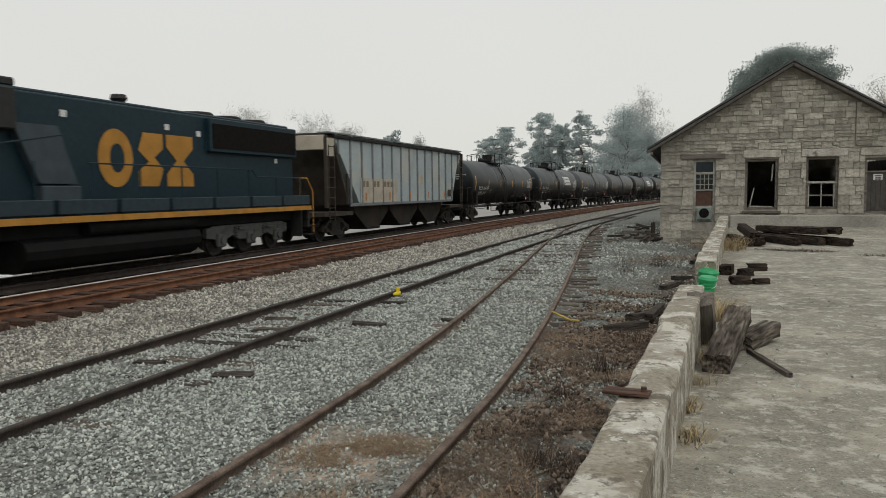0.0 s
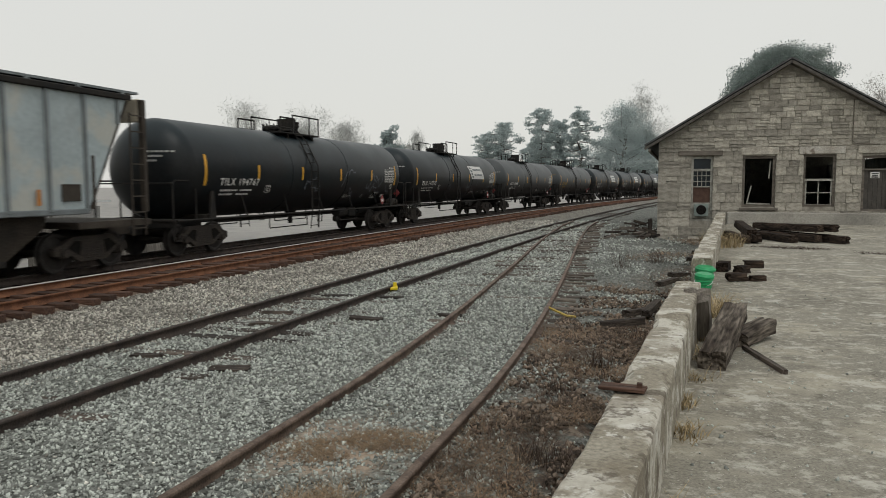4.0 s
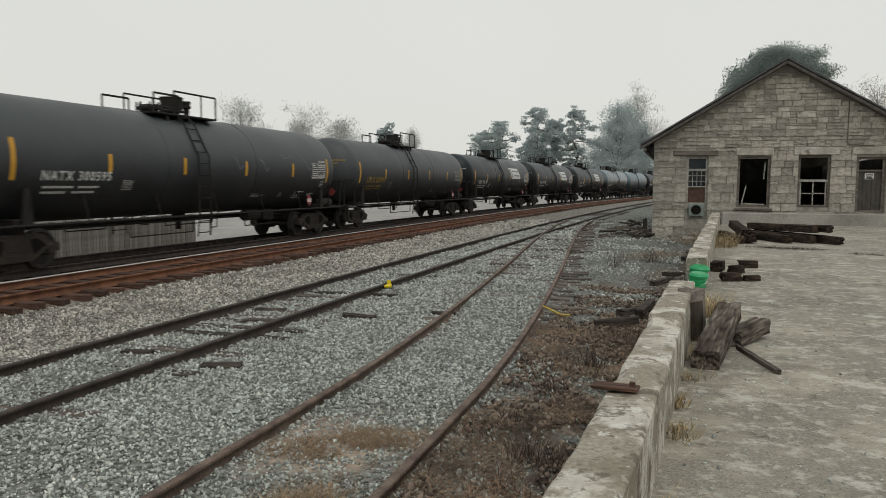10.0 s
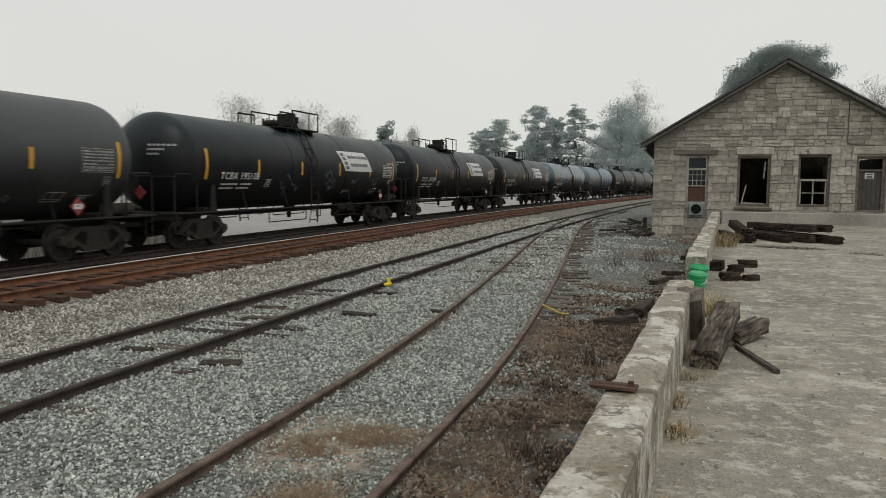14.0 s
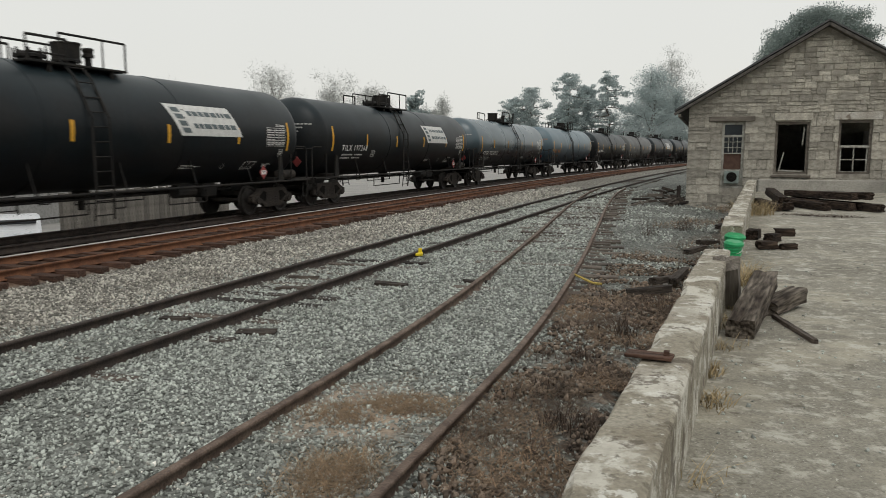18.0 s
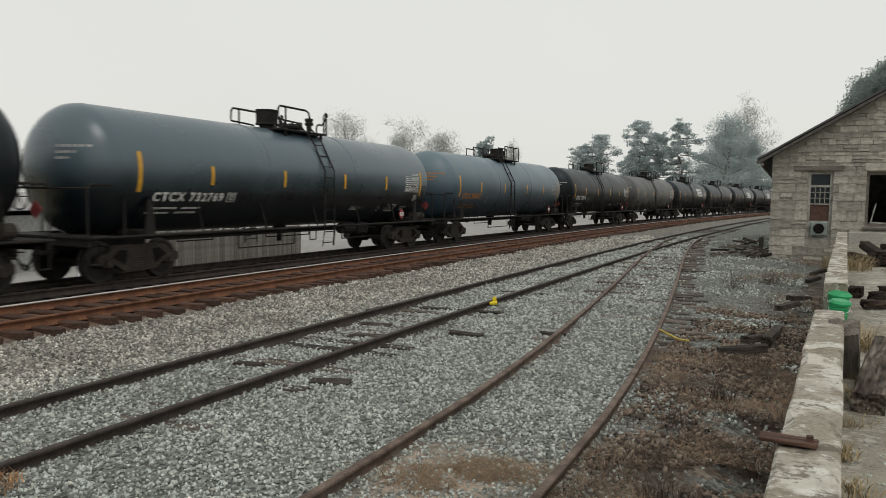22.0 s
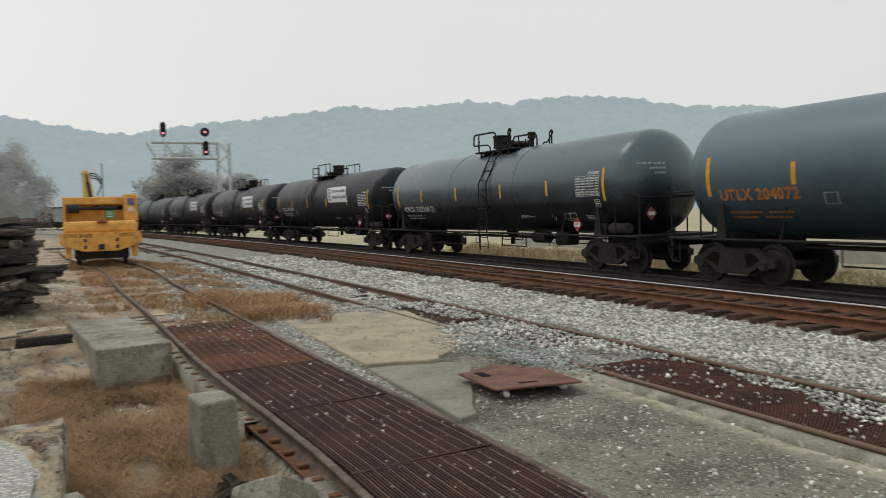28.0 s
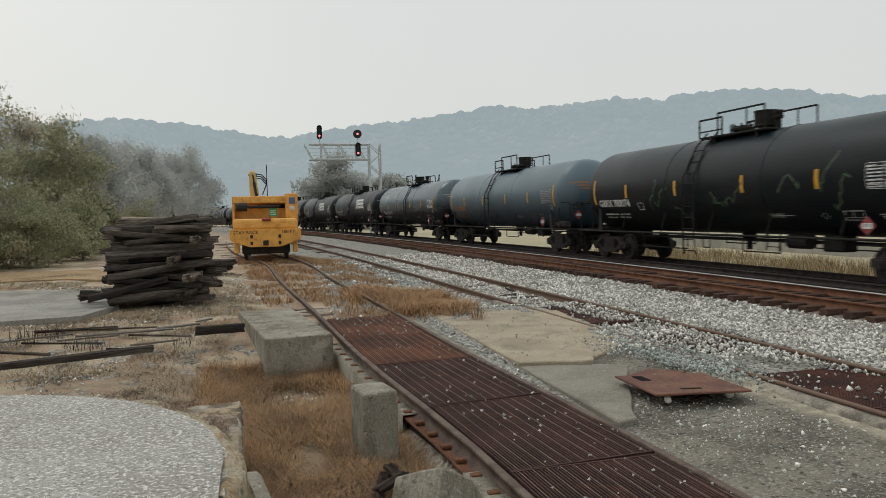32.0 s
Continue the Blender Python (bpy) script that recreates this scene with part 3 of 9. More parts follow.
def ground_material():
    """Ballast along the tracks, earth and dead grass east of the spur, asphalt and field beyond the line."""
    m = bpy.data.materials.new("ground")
    m.use_nodes = True
    nt = m.node_tree
    b = nt.nodes["Principled BSDF"]
    b.inputs["Roughness"].default_value = 0.95
    b.inputs["Specular IOR Level"].default_value = 0.2
    co = nt.nodes.new("ShaderNodeTexCoord")
    sep = nt.nodes.new("ShaderNodeSeparateXYZ")
    nt.links.new(co.outputs["Object"], sep.inputs[0])

    def noise_node(scale, detail=5.0):
        n = nt.nodes.new("ShaderNodeTexNoise")
        n.inputs["Scale"].default_value, n.inputs["Detail"].default_value = scale, detail
        nt.links.new(co.outputs["Object"], n.inputs["Vector"])
        return n.outputs["Fac"]

    def calc(op, a, c, d=None):
        n = nt.nodes.new("ShaderNodeMath")
        n.operation = op
        for k, v in enumerate((a, c, d)):
            if v is None:
                continue
            if isinstance(v, (int, float)):
                n.inputs[k].default_value = v
            else:
                nt.links.new(v, n.inputs[k])
        return n.outputs[0]

    def ramp(v, a, c, lo=0.0, hi=1.0):
        n = nt.nodes.new("ShaderNodeMapRange")
        n.inputs["From Min"].default_value, n.inputs["From Max"].default_value = a, c
        n.inputs["To Min"].default_value, n.inputs["To Max"].default_value = lo, hi
        nt.links.new(v, n.inputs["Value"])
        return n.outputs["Result"]

    def blend(f, a, c):
        n = nt.nodes.new("ShaderNodeMix")
        n.data_type = "RGBA"
        for k, v in ((6, a), (7, c)):
            if isinstance(v, tuple):
                n.inputs[k].default_value = (*v, 1)
            else:
                nt.links.new(v, n.inputs[k])
        nt.links.new(f, n.inputs["Factor"])
        return n.outputs[2]

    wob = noise_node(0.35)
    # distance across the line, freed of the curve
    y2 = calc("MULTIPLY", sep.outputs["Y"], calc("SUBTRACT", sep.outputs["Y"], 2 * Y_TURN))
    u = calc("SUBTRACT", sep.outputs["X"], calc("MULTIPLY", y2, 1 / (2 * RADIUS)))
    uw = calc("ADD", u, calc("MULTIPLY", calc("SUBTRACT", wob, 0.5), 2.4))
    vor = nt.nodes.new("ShaderNodeTexVoronoi")
    vor.inputs["Scale"].default_value = 24.0
    nt.links.new(co.outputs["Object"], vor.inputs["Vector"])
    # dark cells put the shadowed gaps between loose stones into the colour
    stones = blend(ramp(vor.outputs["Color"], 0.1, 0.9), (0.040, 0.042, 0.037), (0.26, 0.272, 0.25))
    pale = blend(ramp(vor.outputs["Color"], 0.1, 0.9), (0.075, 0.070, 0.061), (0.50, 0.485, 0.43))
    buff = blend(ramp(vor.outputs["Color"], 0.1, 0.9), (0.045, 0.042, 0.036), (0.32, 0.305, 0.268))
    ballast = blend(ramp(uw, -8.4, -7.2), blend(ramp(sep.outputs["Y"], 1.5, 7.0), pale, buff), stones)
    # the southern end of the siding is strewn with pale stone too
    ballast = blend(ramp(calc("ADD", sep.outputs["Y"], calc("MULTIPLY", wob, 5.0)), 3.0, -1.0), ballast, pale)
    earth = blend(ramp(noise_node(2.4), 0.42, 0.6), (0.095, 0.067, 0.049), (0.265, 0.212, 0.165))
    earth = blend(ramp(noise_node(11.0), 0.50, 0.58), earth, (0.070, 0.050, 0.038))
    earth = blend(ramp(noise_node(3.2), 0.50, 0.60), earth, stones)
    g = blend(ramp(calc("ADD", uw, ramp(sep.outputs["Y"], 8, 32, 0, -2.5)), -2.1, -0.7), ballast, earth)
    south = ramp(calc("ADD", sep.outputs["Y"], calc("MULTIPLY", wob, 6.0)), -2.0, -8.0)
    grass = blend(ramp(noise_node(0.9), 0.42, 0.6), (0.37, 0.265, 0.18), (0.53, 0.44, 0.32))
    grass = blend(ramp(noise_node(2.6), 0.52, 0.66), grass, pale)
    g = blend(calc("MULTIPLY", south, ramp(uw, -3.2, -1.6)), g, grass)
    # beyond the line: lots to the north, field to the south
    lot = blend(ramp(noise_node(0.6), 0.35, 0.65), (0.30, 0.295, 0.285), (0.37, 0.36, 0.34))
    field = blend(ramp(noise_node(0.15), 0.4, 0.6), (0.50, 0.43, 0.29), (0.40, 0.37, 0.25))
    beyond = blend(ramp(sep.outputs["Y"], 12.0, 7.0), lot, field)
    g = blend(ramp(u, -17.5, -18.4), g, beyond)
    # near-black bed under the train
    dark = calc("MULTIPLY", ramp(uw, -17.6, -16.8), ramp(uw, -12.8, -13.4))
    g = blend(calc("MULTIPLY", dark, 0.94), g, (0.022, 0.018, 0.016))
    rusty = calc("MULTIPLY", ramp(u, -13.3, -13.0), ramp(u, -10.65, -10.95))
    g = blend(calc("MULTIPLY", rusty, 0.8), g, (0.14, 0.076, 0.046))
    far_wood = ramp(u, 9.0, 16.0)
    g = blend(far_wood, g, (0.20, 0.18, 0.12))
    dirt = blend(ramp(noise_node(1.5), 0.42, 0.58), (0.135, 0.122, 0.098), (0.235, 0.212, 0.170))
    dirt = blend(ramp(noise_node(16.0), 0.54, 0.70), dirt, (0.085, 0.075, 0.060))
    dirt = blend(ramp(noise_node(34.0), 0.56, 0.62), dirt, (0.33, 0.315, 0.275))
    where = calc("MULTIPLY", calc("MULTIPLY", ramp(sep.outputs["X"], -6.35, -5.6), ramp(sep.outputs["X"], -3.2, -3.6)), calc("MULTIPLY", ramp(sep.outputs["Y"], -10.0, -9.0), ramp(sep.outputs["Y"], 2.5, 0.0)))
    g = blend(where, g, dirt)
    sand = blend(ramp(noise_node(6.0), 0.42, 0.60), (0.47, 0.42, 0.32), (0.30, 0.27, 0.205))
    band = calc("MULTIPLY", ramp(calc("ADD", u, calc("MULTIPLY", wob, 1.2)), X_SIDE + 1.85, X_SIDE + 1.65), ramp(u, X_SIDE + 0.70, X_SIDE + 0.78))
    g = blend(calc("MULTIPLY", band, calc("MULTIPLY", ramp(sep.outputs["Y"], -8.6, -7.6), ramp(sep.outputs["Y"], 1.5, -0.5))), g, sand)
    # bare brown soil between the spur rails and along the dock
    ex = calc("MULTIPLY", calc("ADD", sep.outputs["X"], 2.75), 1.0)
    ey = calc("MULTIPLY", calc("ADD", sep.outputs["Y"], -5.95), 1.1)
    rr = calc("ADD", calc("SQRT", calc("ADD", calc("MULTIPLY", ex, ex), calc("MULTIPLY", ey, ey)), 0.0), calc("MULTIPLY", calc("SUBTRACT", noise_node(1.8), 0.5), 2.6))
    soil = blend(ramp(noise_node(5.0), 0.4, 0.62), (0.42, 0.345, 0.27), (0.27, 0.21, 0.16))
    g = blend(ramp(rr, 0.95, 0.35), g, soil)
    nt.links.new(g, b.inputs["Base Color"])
    bp = nt.nodes.new("ShaderNodeBump")
    bp.inputs["Strength"].default_value, bp.inputs["Distance"].default_value = 0.9, 0.03
    nt.links.new(vor.outputs["Distance"], bp.inputs["Height"])
    nt.links.new(bp.outputs["Normal"], b.inputs["Normal"])
    return m


ground = build_ground()

# ---- tracks ----
RAIL = ((-0.07, -0.170), (0.07, -0.170), (0.07, -0.155), (0.012, -0.135), (0.012, -0.045), (0.036, -0.034), (0.036, -0.004), (0.028, 0.0), (-0.028, 0.0), (-0.036, -0.004), (-0.036, -0.034), (-0.012, -0.045), (-0.012, -0.135), (-0.07, -0.155))


def sweep(name, prof, line, material, closed=True):
    """A profile of (across, up) carried along a line of (x, y, z)."""
    line = np.array(line, float)
    d = np.gradient(line, axis=0)
    d[:, 2] = 0
    d /= np.linalg.norm(d, axis=1)[:, None]
    side = np.stack([d[:, 1], -d[:, 0], 0 * d[:, 0]], 1)
    pr = np.array(prof)
    v = line[:, None, :] + side[:, None, :] * pr[None, :, :1] + np.array([0, 0, 1.0])[None, None] * pr[None, :, 1:]
    n, k = v.shape[:2]
    i = np.arange(n * k).reshape(n, k)
    j = np.roll(i, -1, axis=1)
    f = np.stack([i[:-1], i[1:], j[1:], j[:-1]], -1)
    if not closed:
        f = f[:, :-1]
    return raw_mesh(name, v.reshape(-1, 3), f.reshape(-1, 4), material)


def tie_mesh(seed, length=2.6):
    bm = bmesh.new()
    box(bm, (0, 0, -0.09), (length, 0.23, 0.18), bevel=0.012)
    bmesh.ops.subdivide_edges(bm, edges=[e for e in bm.edges if e.calc_length() > 1], cuts=4)
    rough_up(bm, 0.016, 3.0, seed)
    return bm


def build_track(name, label, centre, zed, y0, y1, tie_step, tie_drop, tie_mat, rail_mats, near, gauge=1.505, pieces=None, jog=0.06):
    tr = thing(name, label, "railway track", kind="structure")
    n = int((y1 - y0) / 1.5)
    ys = np.linspace(y0, y1, n)
    c = np.array([(centre(y), y, zed(y)) for y in ys])
    d = np.gradient(c, axis=0)
    d /= np.linalg.norm(d[:, :2], axis=1)[:, None]
    sd = np.stack([d[:, 1], -d[:, 0], 0 * d[:, 0]], 1)
    for s, mt in zip((-1, 1), rail_mats):
        part("rail", sweep("rail", RAIL, c + sd * s * gauge / 2, mt), mt, tr)
    meshes = [mesh_of(tie_mesh(k), "tie", tie_mat) for k in range(4)]
    rng = random.Random(len(name))
    rest = []
    y = y0
    while y < y1:
        x, z = centre(y), zed(y) - 0.165 - (tie_drop(y) if callable(tie_drop) else tie_drop)
        a = math.degrees(math.atan2(centre(y + 0.5) - centre(y - 0.5), 1.0))
        m = pose(x + rng.uniform(-jog, jog), y + rng.uniform(-0.04, 0.04), z + rng.uniform(-0.02 - 0.15 * (jog - 0.06), 0.012), rng.uniform(-1, 1), rng.uniform(-0.6, 0.6), -a + rng.uniform(-1.5, 1.5))
        if pieces is None or pieces(y):
            if near[0] < y < near[1]:
                part("tie", meshes[rng.randrange(4)], tie_mat, tr, m=m)
            else:
                rest.append(m)
        y += tie_step
    if rest:
        bm = bmesh.new()
        for m in rest:
            bmesh.ops.create_cube(bm, size=1.0, matrix=m @ Matrix.Translation((0, 0, -0.09)) @ Matrix.Diagonal((2.6, 0.23, 0.18, 1)))
        tagged(part("far_ties", bm, tie_mat, tr), kind="stuff")
    return tr


track_near = build_track("track_near", "main line track with rust-brown rails on dark ties", lambda y: X_NEAR + bow(y), lambda y: 0.0, -170, 170, 0.52, -0.03, M_TIE_RUST, (M_RUST, M_RUST), (-40, 60))
# worn bright strip on the rail that the wheels polish, its sheen painted pale
bright = [(X_NEAR - 0.7525 + bow(y), y, 0.001) for y in np.linspace(-170, 170, 220)]
part("running_surface", sweep("running_surface", ((-0.022, 0.0), (-0.022, 0.003), (0.041, 0.003), (0.041, -0.020), (0.0365, -0.020), (0.0365, 0.0)), bright, M_SHINE), M_SHINE, track_near, "polished steel strip, its bright sheen painted on")
track_train = build_track("track_train", "main line track with dark rails under the train", lambda y: X_TRAIN + bow(y), lambda y: 0.0, -170, 170, 0.52, 0.01, M_TIE, (M_RUST_DARK, M_RUST_DARK), (-25, 45))
track_side = build_track("track_siding", "siding with dark brown rails sunk in grey ballast", lambda y: X_SIDE + bow(y), lambda y: -0.155, -170, 150, 0.56, -0.02, M_TIE, (M_RAIL_SIDING, M_RAIL_SIDING), (-30, 45), pieces=lambda y: not -15 < y < 1.5)
track_spur = build_track("track_spur", "old spur with tan rusty rails on worn ties", spur_x, spur_z, -55, 46, 0.55, lambda y: -0.005 - 0.06 * step(10, 16, y) if y > 0 else -0.05, M_TIE_GREY, (M_RUST_PALE, M_RUST_PALE), (-14, 46), pieces=lambda y: y > 10.6 or y < -15, jog=0.26)

# ---- dock: platform slab with a rounded end, and its low broken wall ----
def wall_x(y):
    return -0.43 + 0.0605 * (y - 2.65) if y < 12 else 0.13 + 0.060 * (y - 11.9)


def build_platform():
    pts = []
    cx, cy, r = 2.75, -4.15, 2.52
    for k in range(25):
        a = radians(176 + k * 94 / 24)
        pts.append((cx + r * math.cos(a), cy + r * math.sin(a)))
    bm = bmesh.new()
    end = [(0.24, -2.2)] + pts + [(30, -6.6), (30, -2.2)]
    prism(bm, end, 1.0, pose(0, 0, -0.58))
    bmesh.ops.bevel(bm, geom=[e for e in bm.edges if all(v.co.z > 0.4 for v in e.verts)], offset=0.03, segments=2, affect="EDGES")
    tagged(part("platform_end", bm, M_DOCK_PALE), "pale worn concrete dock end with exposed pebbles", "platform", kind="structure")
    pts = [(30, -2.19), (30, 33.4), (1.75, 33.4), (1.75, 32.4)] + [(wall_x(y) + 0.02 if y > -1.7 else 0.24, y) for y in (30, 20, 12, 6, 0, -1.6, -2.19)]
    bm = bmesh.new()
    prism(bm, pts, 1.0, pose(0, 0, -0.58))
    top = [f for f in bm.faces if f.normal.z > 0.5]
    bmesh.ops.bevel(bm, geom=[e for f in top for e in f.edges], offset=0.03, segments=2, affect="EDGES")
    tagged(part("platform", bm, M_DOCK), "stained grey concrete dock platform with a rounded end", "platform", kind="structure")


build_platform()


def build_wall(name, y0, y1, w, top, label):
    bm = bmesh.new()
    n = max(4, int((y1 - y0) / 0.09))
    rng = random.Random(int(y0 * 10) + 90)
    rings = []
    for k in range(n + 1):
        y = y0 + (y1 - y0) * k / n
        x = wall_x(y)
        t = top(y) + noise.noise(Vector((y * 1.7, 3, 0))) * 0.02 + noise.noise(Vector((y * 6.0, 5, 0))) * 0.008
        e = 0.012 + 0.07 * max(0.0, noise.noise(Vector((y * 2.3, 9, 0))) - 0.05)
        ring = [(x, -0.75), (x + 0.01, -0.1), (x, t - e), (x + e, t), (x + w * 0.5, t + 0.006), (x + w - e, t), (x + w, t - e), (x + w + 0.01, 0.1), (x + w, -0.3)]
        rings.append([bm.verts.new((px + noise.noise(Vector((y * 0.9, pz * 3, px))) * 0.010, y, pz)) for px, pz in ring])
    for a, b in zip(rings, rings[1:]):
        for i in range(len(a) - 1):
            bm.faces.new((a[i], b[i], b[i + 1], a[i + 1]))
    bm.faces.new(rings[0])
    bm.faces.new(rings[-1][::-1])
    bmesh.ops.recalc_face_normals(bm, faces=bm.faces[:])
    return tagged(part(name, bm, M_WALLTOP), label, "wall", kind="structure")


build_wall("wall_dock", -1.6, 8.75, 0.27, lambda y: 0.87 + 0.05 * step(6.2, 6.6, y), "low white-stained broken concrete wall along the dock")
build_wall("wall_dock_far", 12.0, 29.5, 0.30, lambda y: 0.90 + 0.02 * math.sin(y * 3) + 0.06 * step(20, 29, y), "low pale block wall running up to the stone building")

# ---- old stone freight house ----
BX0, BX1, BY, APEX_X, APEX_Z = -1.05, 8.93, 33.0, 3.94, 6.78
OPENINGS = ((0.28, 1.13, 0.50, 3.17), (2.27, 3.52, 1.09, 3.16), (4.54, 5.71, 1.11, 3.19), (6.63, 7.65, 0.92, 3.12))


def gable_z(x):
    return APEX_Z - 0.60 * abs(x - APEX_X)


def build_house():
    wall = thing("wall_front", "weathered grey limestone gable wall with four openings", "wall", kind="structure")
    cols = [BX0] + [v for o in OPENINGS for v in o[:2]] + [BX1]
    for k in range(0, len(cols), 2):
        bm = bmesh.new()
        box(bm, ((cols[k] + cols[k + 1]) / 2, BY + 0.285, 1.36), (cols[k + 1] - cols[k], 0.53, 3.68))
        part("wall_core", bm, M_MORTAR, wall)
    for x0, x1, z0, z1 in OPENINGS:
        bm = bmesh.new()
        box(bm, ((x0 + x1) / 2, BY + 0.285, (z0 - 0.48) / 2), (x1 - x0, 0.53, z0 + 0.48))
        if z1 < 3.2:
            box(bm, ((x0 + x1) / 2, BY + 0.285, (z1 + 3.2) / 2), (x1 - x0, 0.53, 3.2 - z1))
        part("wall_core", bm, M_MORTAR, wall)
    bm = bmesh.new()
    prism(bm, [(BX0, 3.2), (BX1, 3.2), (BX1, gable_z(BX1)), (APEX_X, APEX_Z), (BX0, gable_z(BX0))], 0.53, pose(0, BY + 0.55, 0, 90, 0, 0))
    part("wall_core", bm, M_MORTAR, wall)
    # the stones, course by course
    meshes = []
    for k in range(6):
        bm = bmesh.new()
        box(bm, (0, 0, 0), (1, 1, 1), bevel=0.05)
        bmesh.ops.subdivide_edges(bm, edges=[e for e in bm.edges if e.calc_length() > 0.6], cuts=2, use_grid_fill=True)
        for v in bm.verts:
            n = noise.noise_vector(v.co * 2.2 + Vector((k * 5, 0, 0)))
            v.co += Vector((n.x * 0.035, n.y * 0.16, n.z * 0.06))
        meshes.append(mesh_of(bm, "stone", M_LIMESTONE))
    rng = random.Random(11)
    z, stones = -0.45, []
    while z < APEX_Z - 0.1:
        h = rng.uniform(0.26, 0.40) if z < 3.3 else rng.uniform(0.15, 0.30)
        x = BX0
        while x < BX1 - 0.05:
            w = rng.uniform(0.3, 0.95) if z < 3.3 else rng.uniform(0.18, 0.62)
            if BX1 - x - w < 0.25:
                w = BX1 - x
            parts = [(x, x + w)]
            for x0, x1, z0, z1 in OPENINGS:
                if z + h > z0 + 0.06 and z < z1 - 0.04:
                    nxt = []
                    for a, b in parts:
                        if b <= x0 or a >= x1:
                            nxt.append((a, b))
                        else:
                            if a < x0 - 0.08:
                                nxt.append((a, x0))
                            if b > x1 + 0.08:
                                nxt.append((x1, b))
                    parts = nxt
            for a, b in parts:
                top = min(gable_z(a), gable_z(b))
                if z + 0.1 < top:
                    hh = min(h, top - z)
                    # now and then a course splits in two
                    if hh > 0.2 and rng.random() < 0.3:
                        q = hh * rng.uniform(0.35, 0.65)
                        stones += [(a, b, z, z + q), (a, b, z + q, z + hh)]
                    else:
                        stones.append((a, b, z, z + hh))
            x += w
        z += h
    rest = []
    for k, (a, b, z0, z1) in enumerate(stones):
        if b - a < 0.05 or z1 - z0 < 0.05:
            continue
        g = rng.uniform(0.002, 0.012)
        m = pose((a + b) / 2, BY + 0.03 + rng.uniform(-0.02, 0.016), (z0 + z1) / 2, rng.uniform(-0.8, 0.8), rng.uniform(-1.6, 1.6), rng.uniform(-0.8, 0.8)) @ Matrix.Diagonal((b - a - g * 2, 0.10, z1 - z0 - g * 2, 1))
        if k < 300:
            part("stone", meshes[rng.randrange(6)], None, wall, m=m)
        else:
            rest.append((meshes[rng.randrange(6)], m))
    # the upper gable's small stones
    V, Q, o = [], [], 0
    for me, m in rest:
        V += [m @ v.co for v in me.vertices]
        Q += [[o + i for i in p.vertices] for p in me.polygons]
        o += len(me.vertices)
    me = bpy.data.meshes.new("gable_stones")
    me.from_pydata([v[:] for v in V], [], Q)
    me.materials.append(M_LIMESTONE)
    tagged(part("gable_stones", me, None, wall), kind="stuff")
    # lintels
    bm = bmesh.new()
    box(bm, (0.62, BY - 0.03, 3.31), (1.75, 0.16, 0.2), bevel=0.015)
    part("lintel", bm, M_WOOD_OLD, wall, "dark old timber lintel")
    for x0, x1, mt in ((2.2, 3.6, M_LIMESTONE), (4.35, 6.02, M_CONC_WHITE), (6.45, 7.85, M_LIMESTONE)):
        bm = bmesh.new()
        box(bm, ((x0 + x1) / 2, BY + 0.0, 3.36), (x1 - x0, 0.12, 0.30), bevel=0.015)
        rough_up(bm, 0.01)
        part("lintel", bm, mt, wall, "flat stone lintel")
    # side, rear and floor
    for nm, c, sz in (("wall_side", (BX0 + 0.25, BY + 9.6, 1.4), (0.5, 18, 3.6)), ("wall_side", (BX1 - 0.25, BY + 9.6, 1.4), (0.5, 18, 3.6)), ("wall_rear", (APEX_X, BY + 18.85, 1.7), (BX1 - BX0, 0.5, 4.2))):
        bm = bmesh.new()
        box(bm, c, sz)
        tagged(part(nm, bm, M_LIMESTONE), "plain weathered limestone wall", "wall", kind="structure")
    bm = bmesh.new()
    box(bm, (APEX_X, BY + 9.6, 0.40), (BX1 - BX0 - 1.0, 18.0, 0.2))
    tagged(part("floor_inside", bm, M_DARK), "near-black floor inside the stone building", "floor", kind="structure")
    # roof
    roof = thing("roof", "low-pitched dark sheet roof with grey wooden bargeboards", "roof", kind="structure")
    for s in (-1, 1):
        ang = math.degrees(math.atan(0.60)) * s
        half = 5.55 / math.cos(math.atan(0.60))
        for k in range(9):
            bm = bmesh.new()
            y0 = BY - 0.42 + k * 2.2
            box(bm, (0, 0, 0), (half, 2.19, 0.05))
            for r in range(5):
                box(bm, (0, -1.0 + r * 0.5, 0.035), (half, 0.03, 0.03))
            part("roof_sheet", bm, M_ROOF, roof, m=pose(APEX_X + s * 5.55 / 2, y0 + 1.1, APEX_Z + 0.20 - 0.60 * 5.55 / 2, 0, ang, 0))
        bm = bmesh.new()
        box(bm, (0, 0, 0), (half, 0.04, 0.11))
        part("bargeboard", bm, M_BARGE, roof, m=pose(APEX_X + s * 5.55 / 2, BY - 0.40, APEX_Z + 0.06 - 0.60 * 5.55 / 2, 0, ang, 0))
        bm = bmesh.new()
        box(bm, (0, 0, 0), (half - 0.3, 0.40, 0.03))
        part("soffit", bm, M_WOOD_OLD, roof, m=pose(APEX_X + s * 5.4 / 2, BY - 0.19, APEX_Z + 0.03 - 0.60 * 5.4 / 2, 0, ang, 0))
        bm = bmesh.new()
        box(bm, (APEX_X + s * 5.35, BY + 9, 3.46), (0.10, 18.8, 0.12))
        part("gutter", bm, M_WOOD_OLD, roof)
    # conduit down the gable
    bm = bmesh.new()
    tube(bm, [(6.25, BY - 0.05, 5.3), (6.25, BY - 0.05, 3.7), (6.35, BY - 0.05, 3.6), (7.2, BY - 0.05, 3.55)], 0.018)
    part("conduit", bm, M_WOOD_OLD, wall, "thin grey pipe")
    # raised ledge before the openings
    bm = bmesh.new()
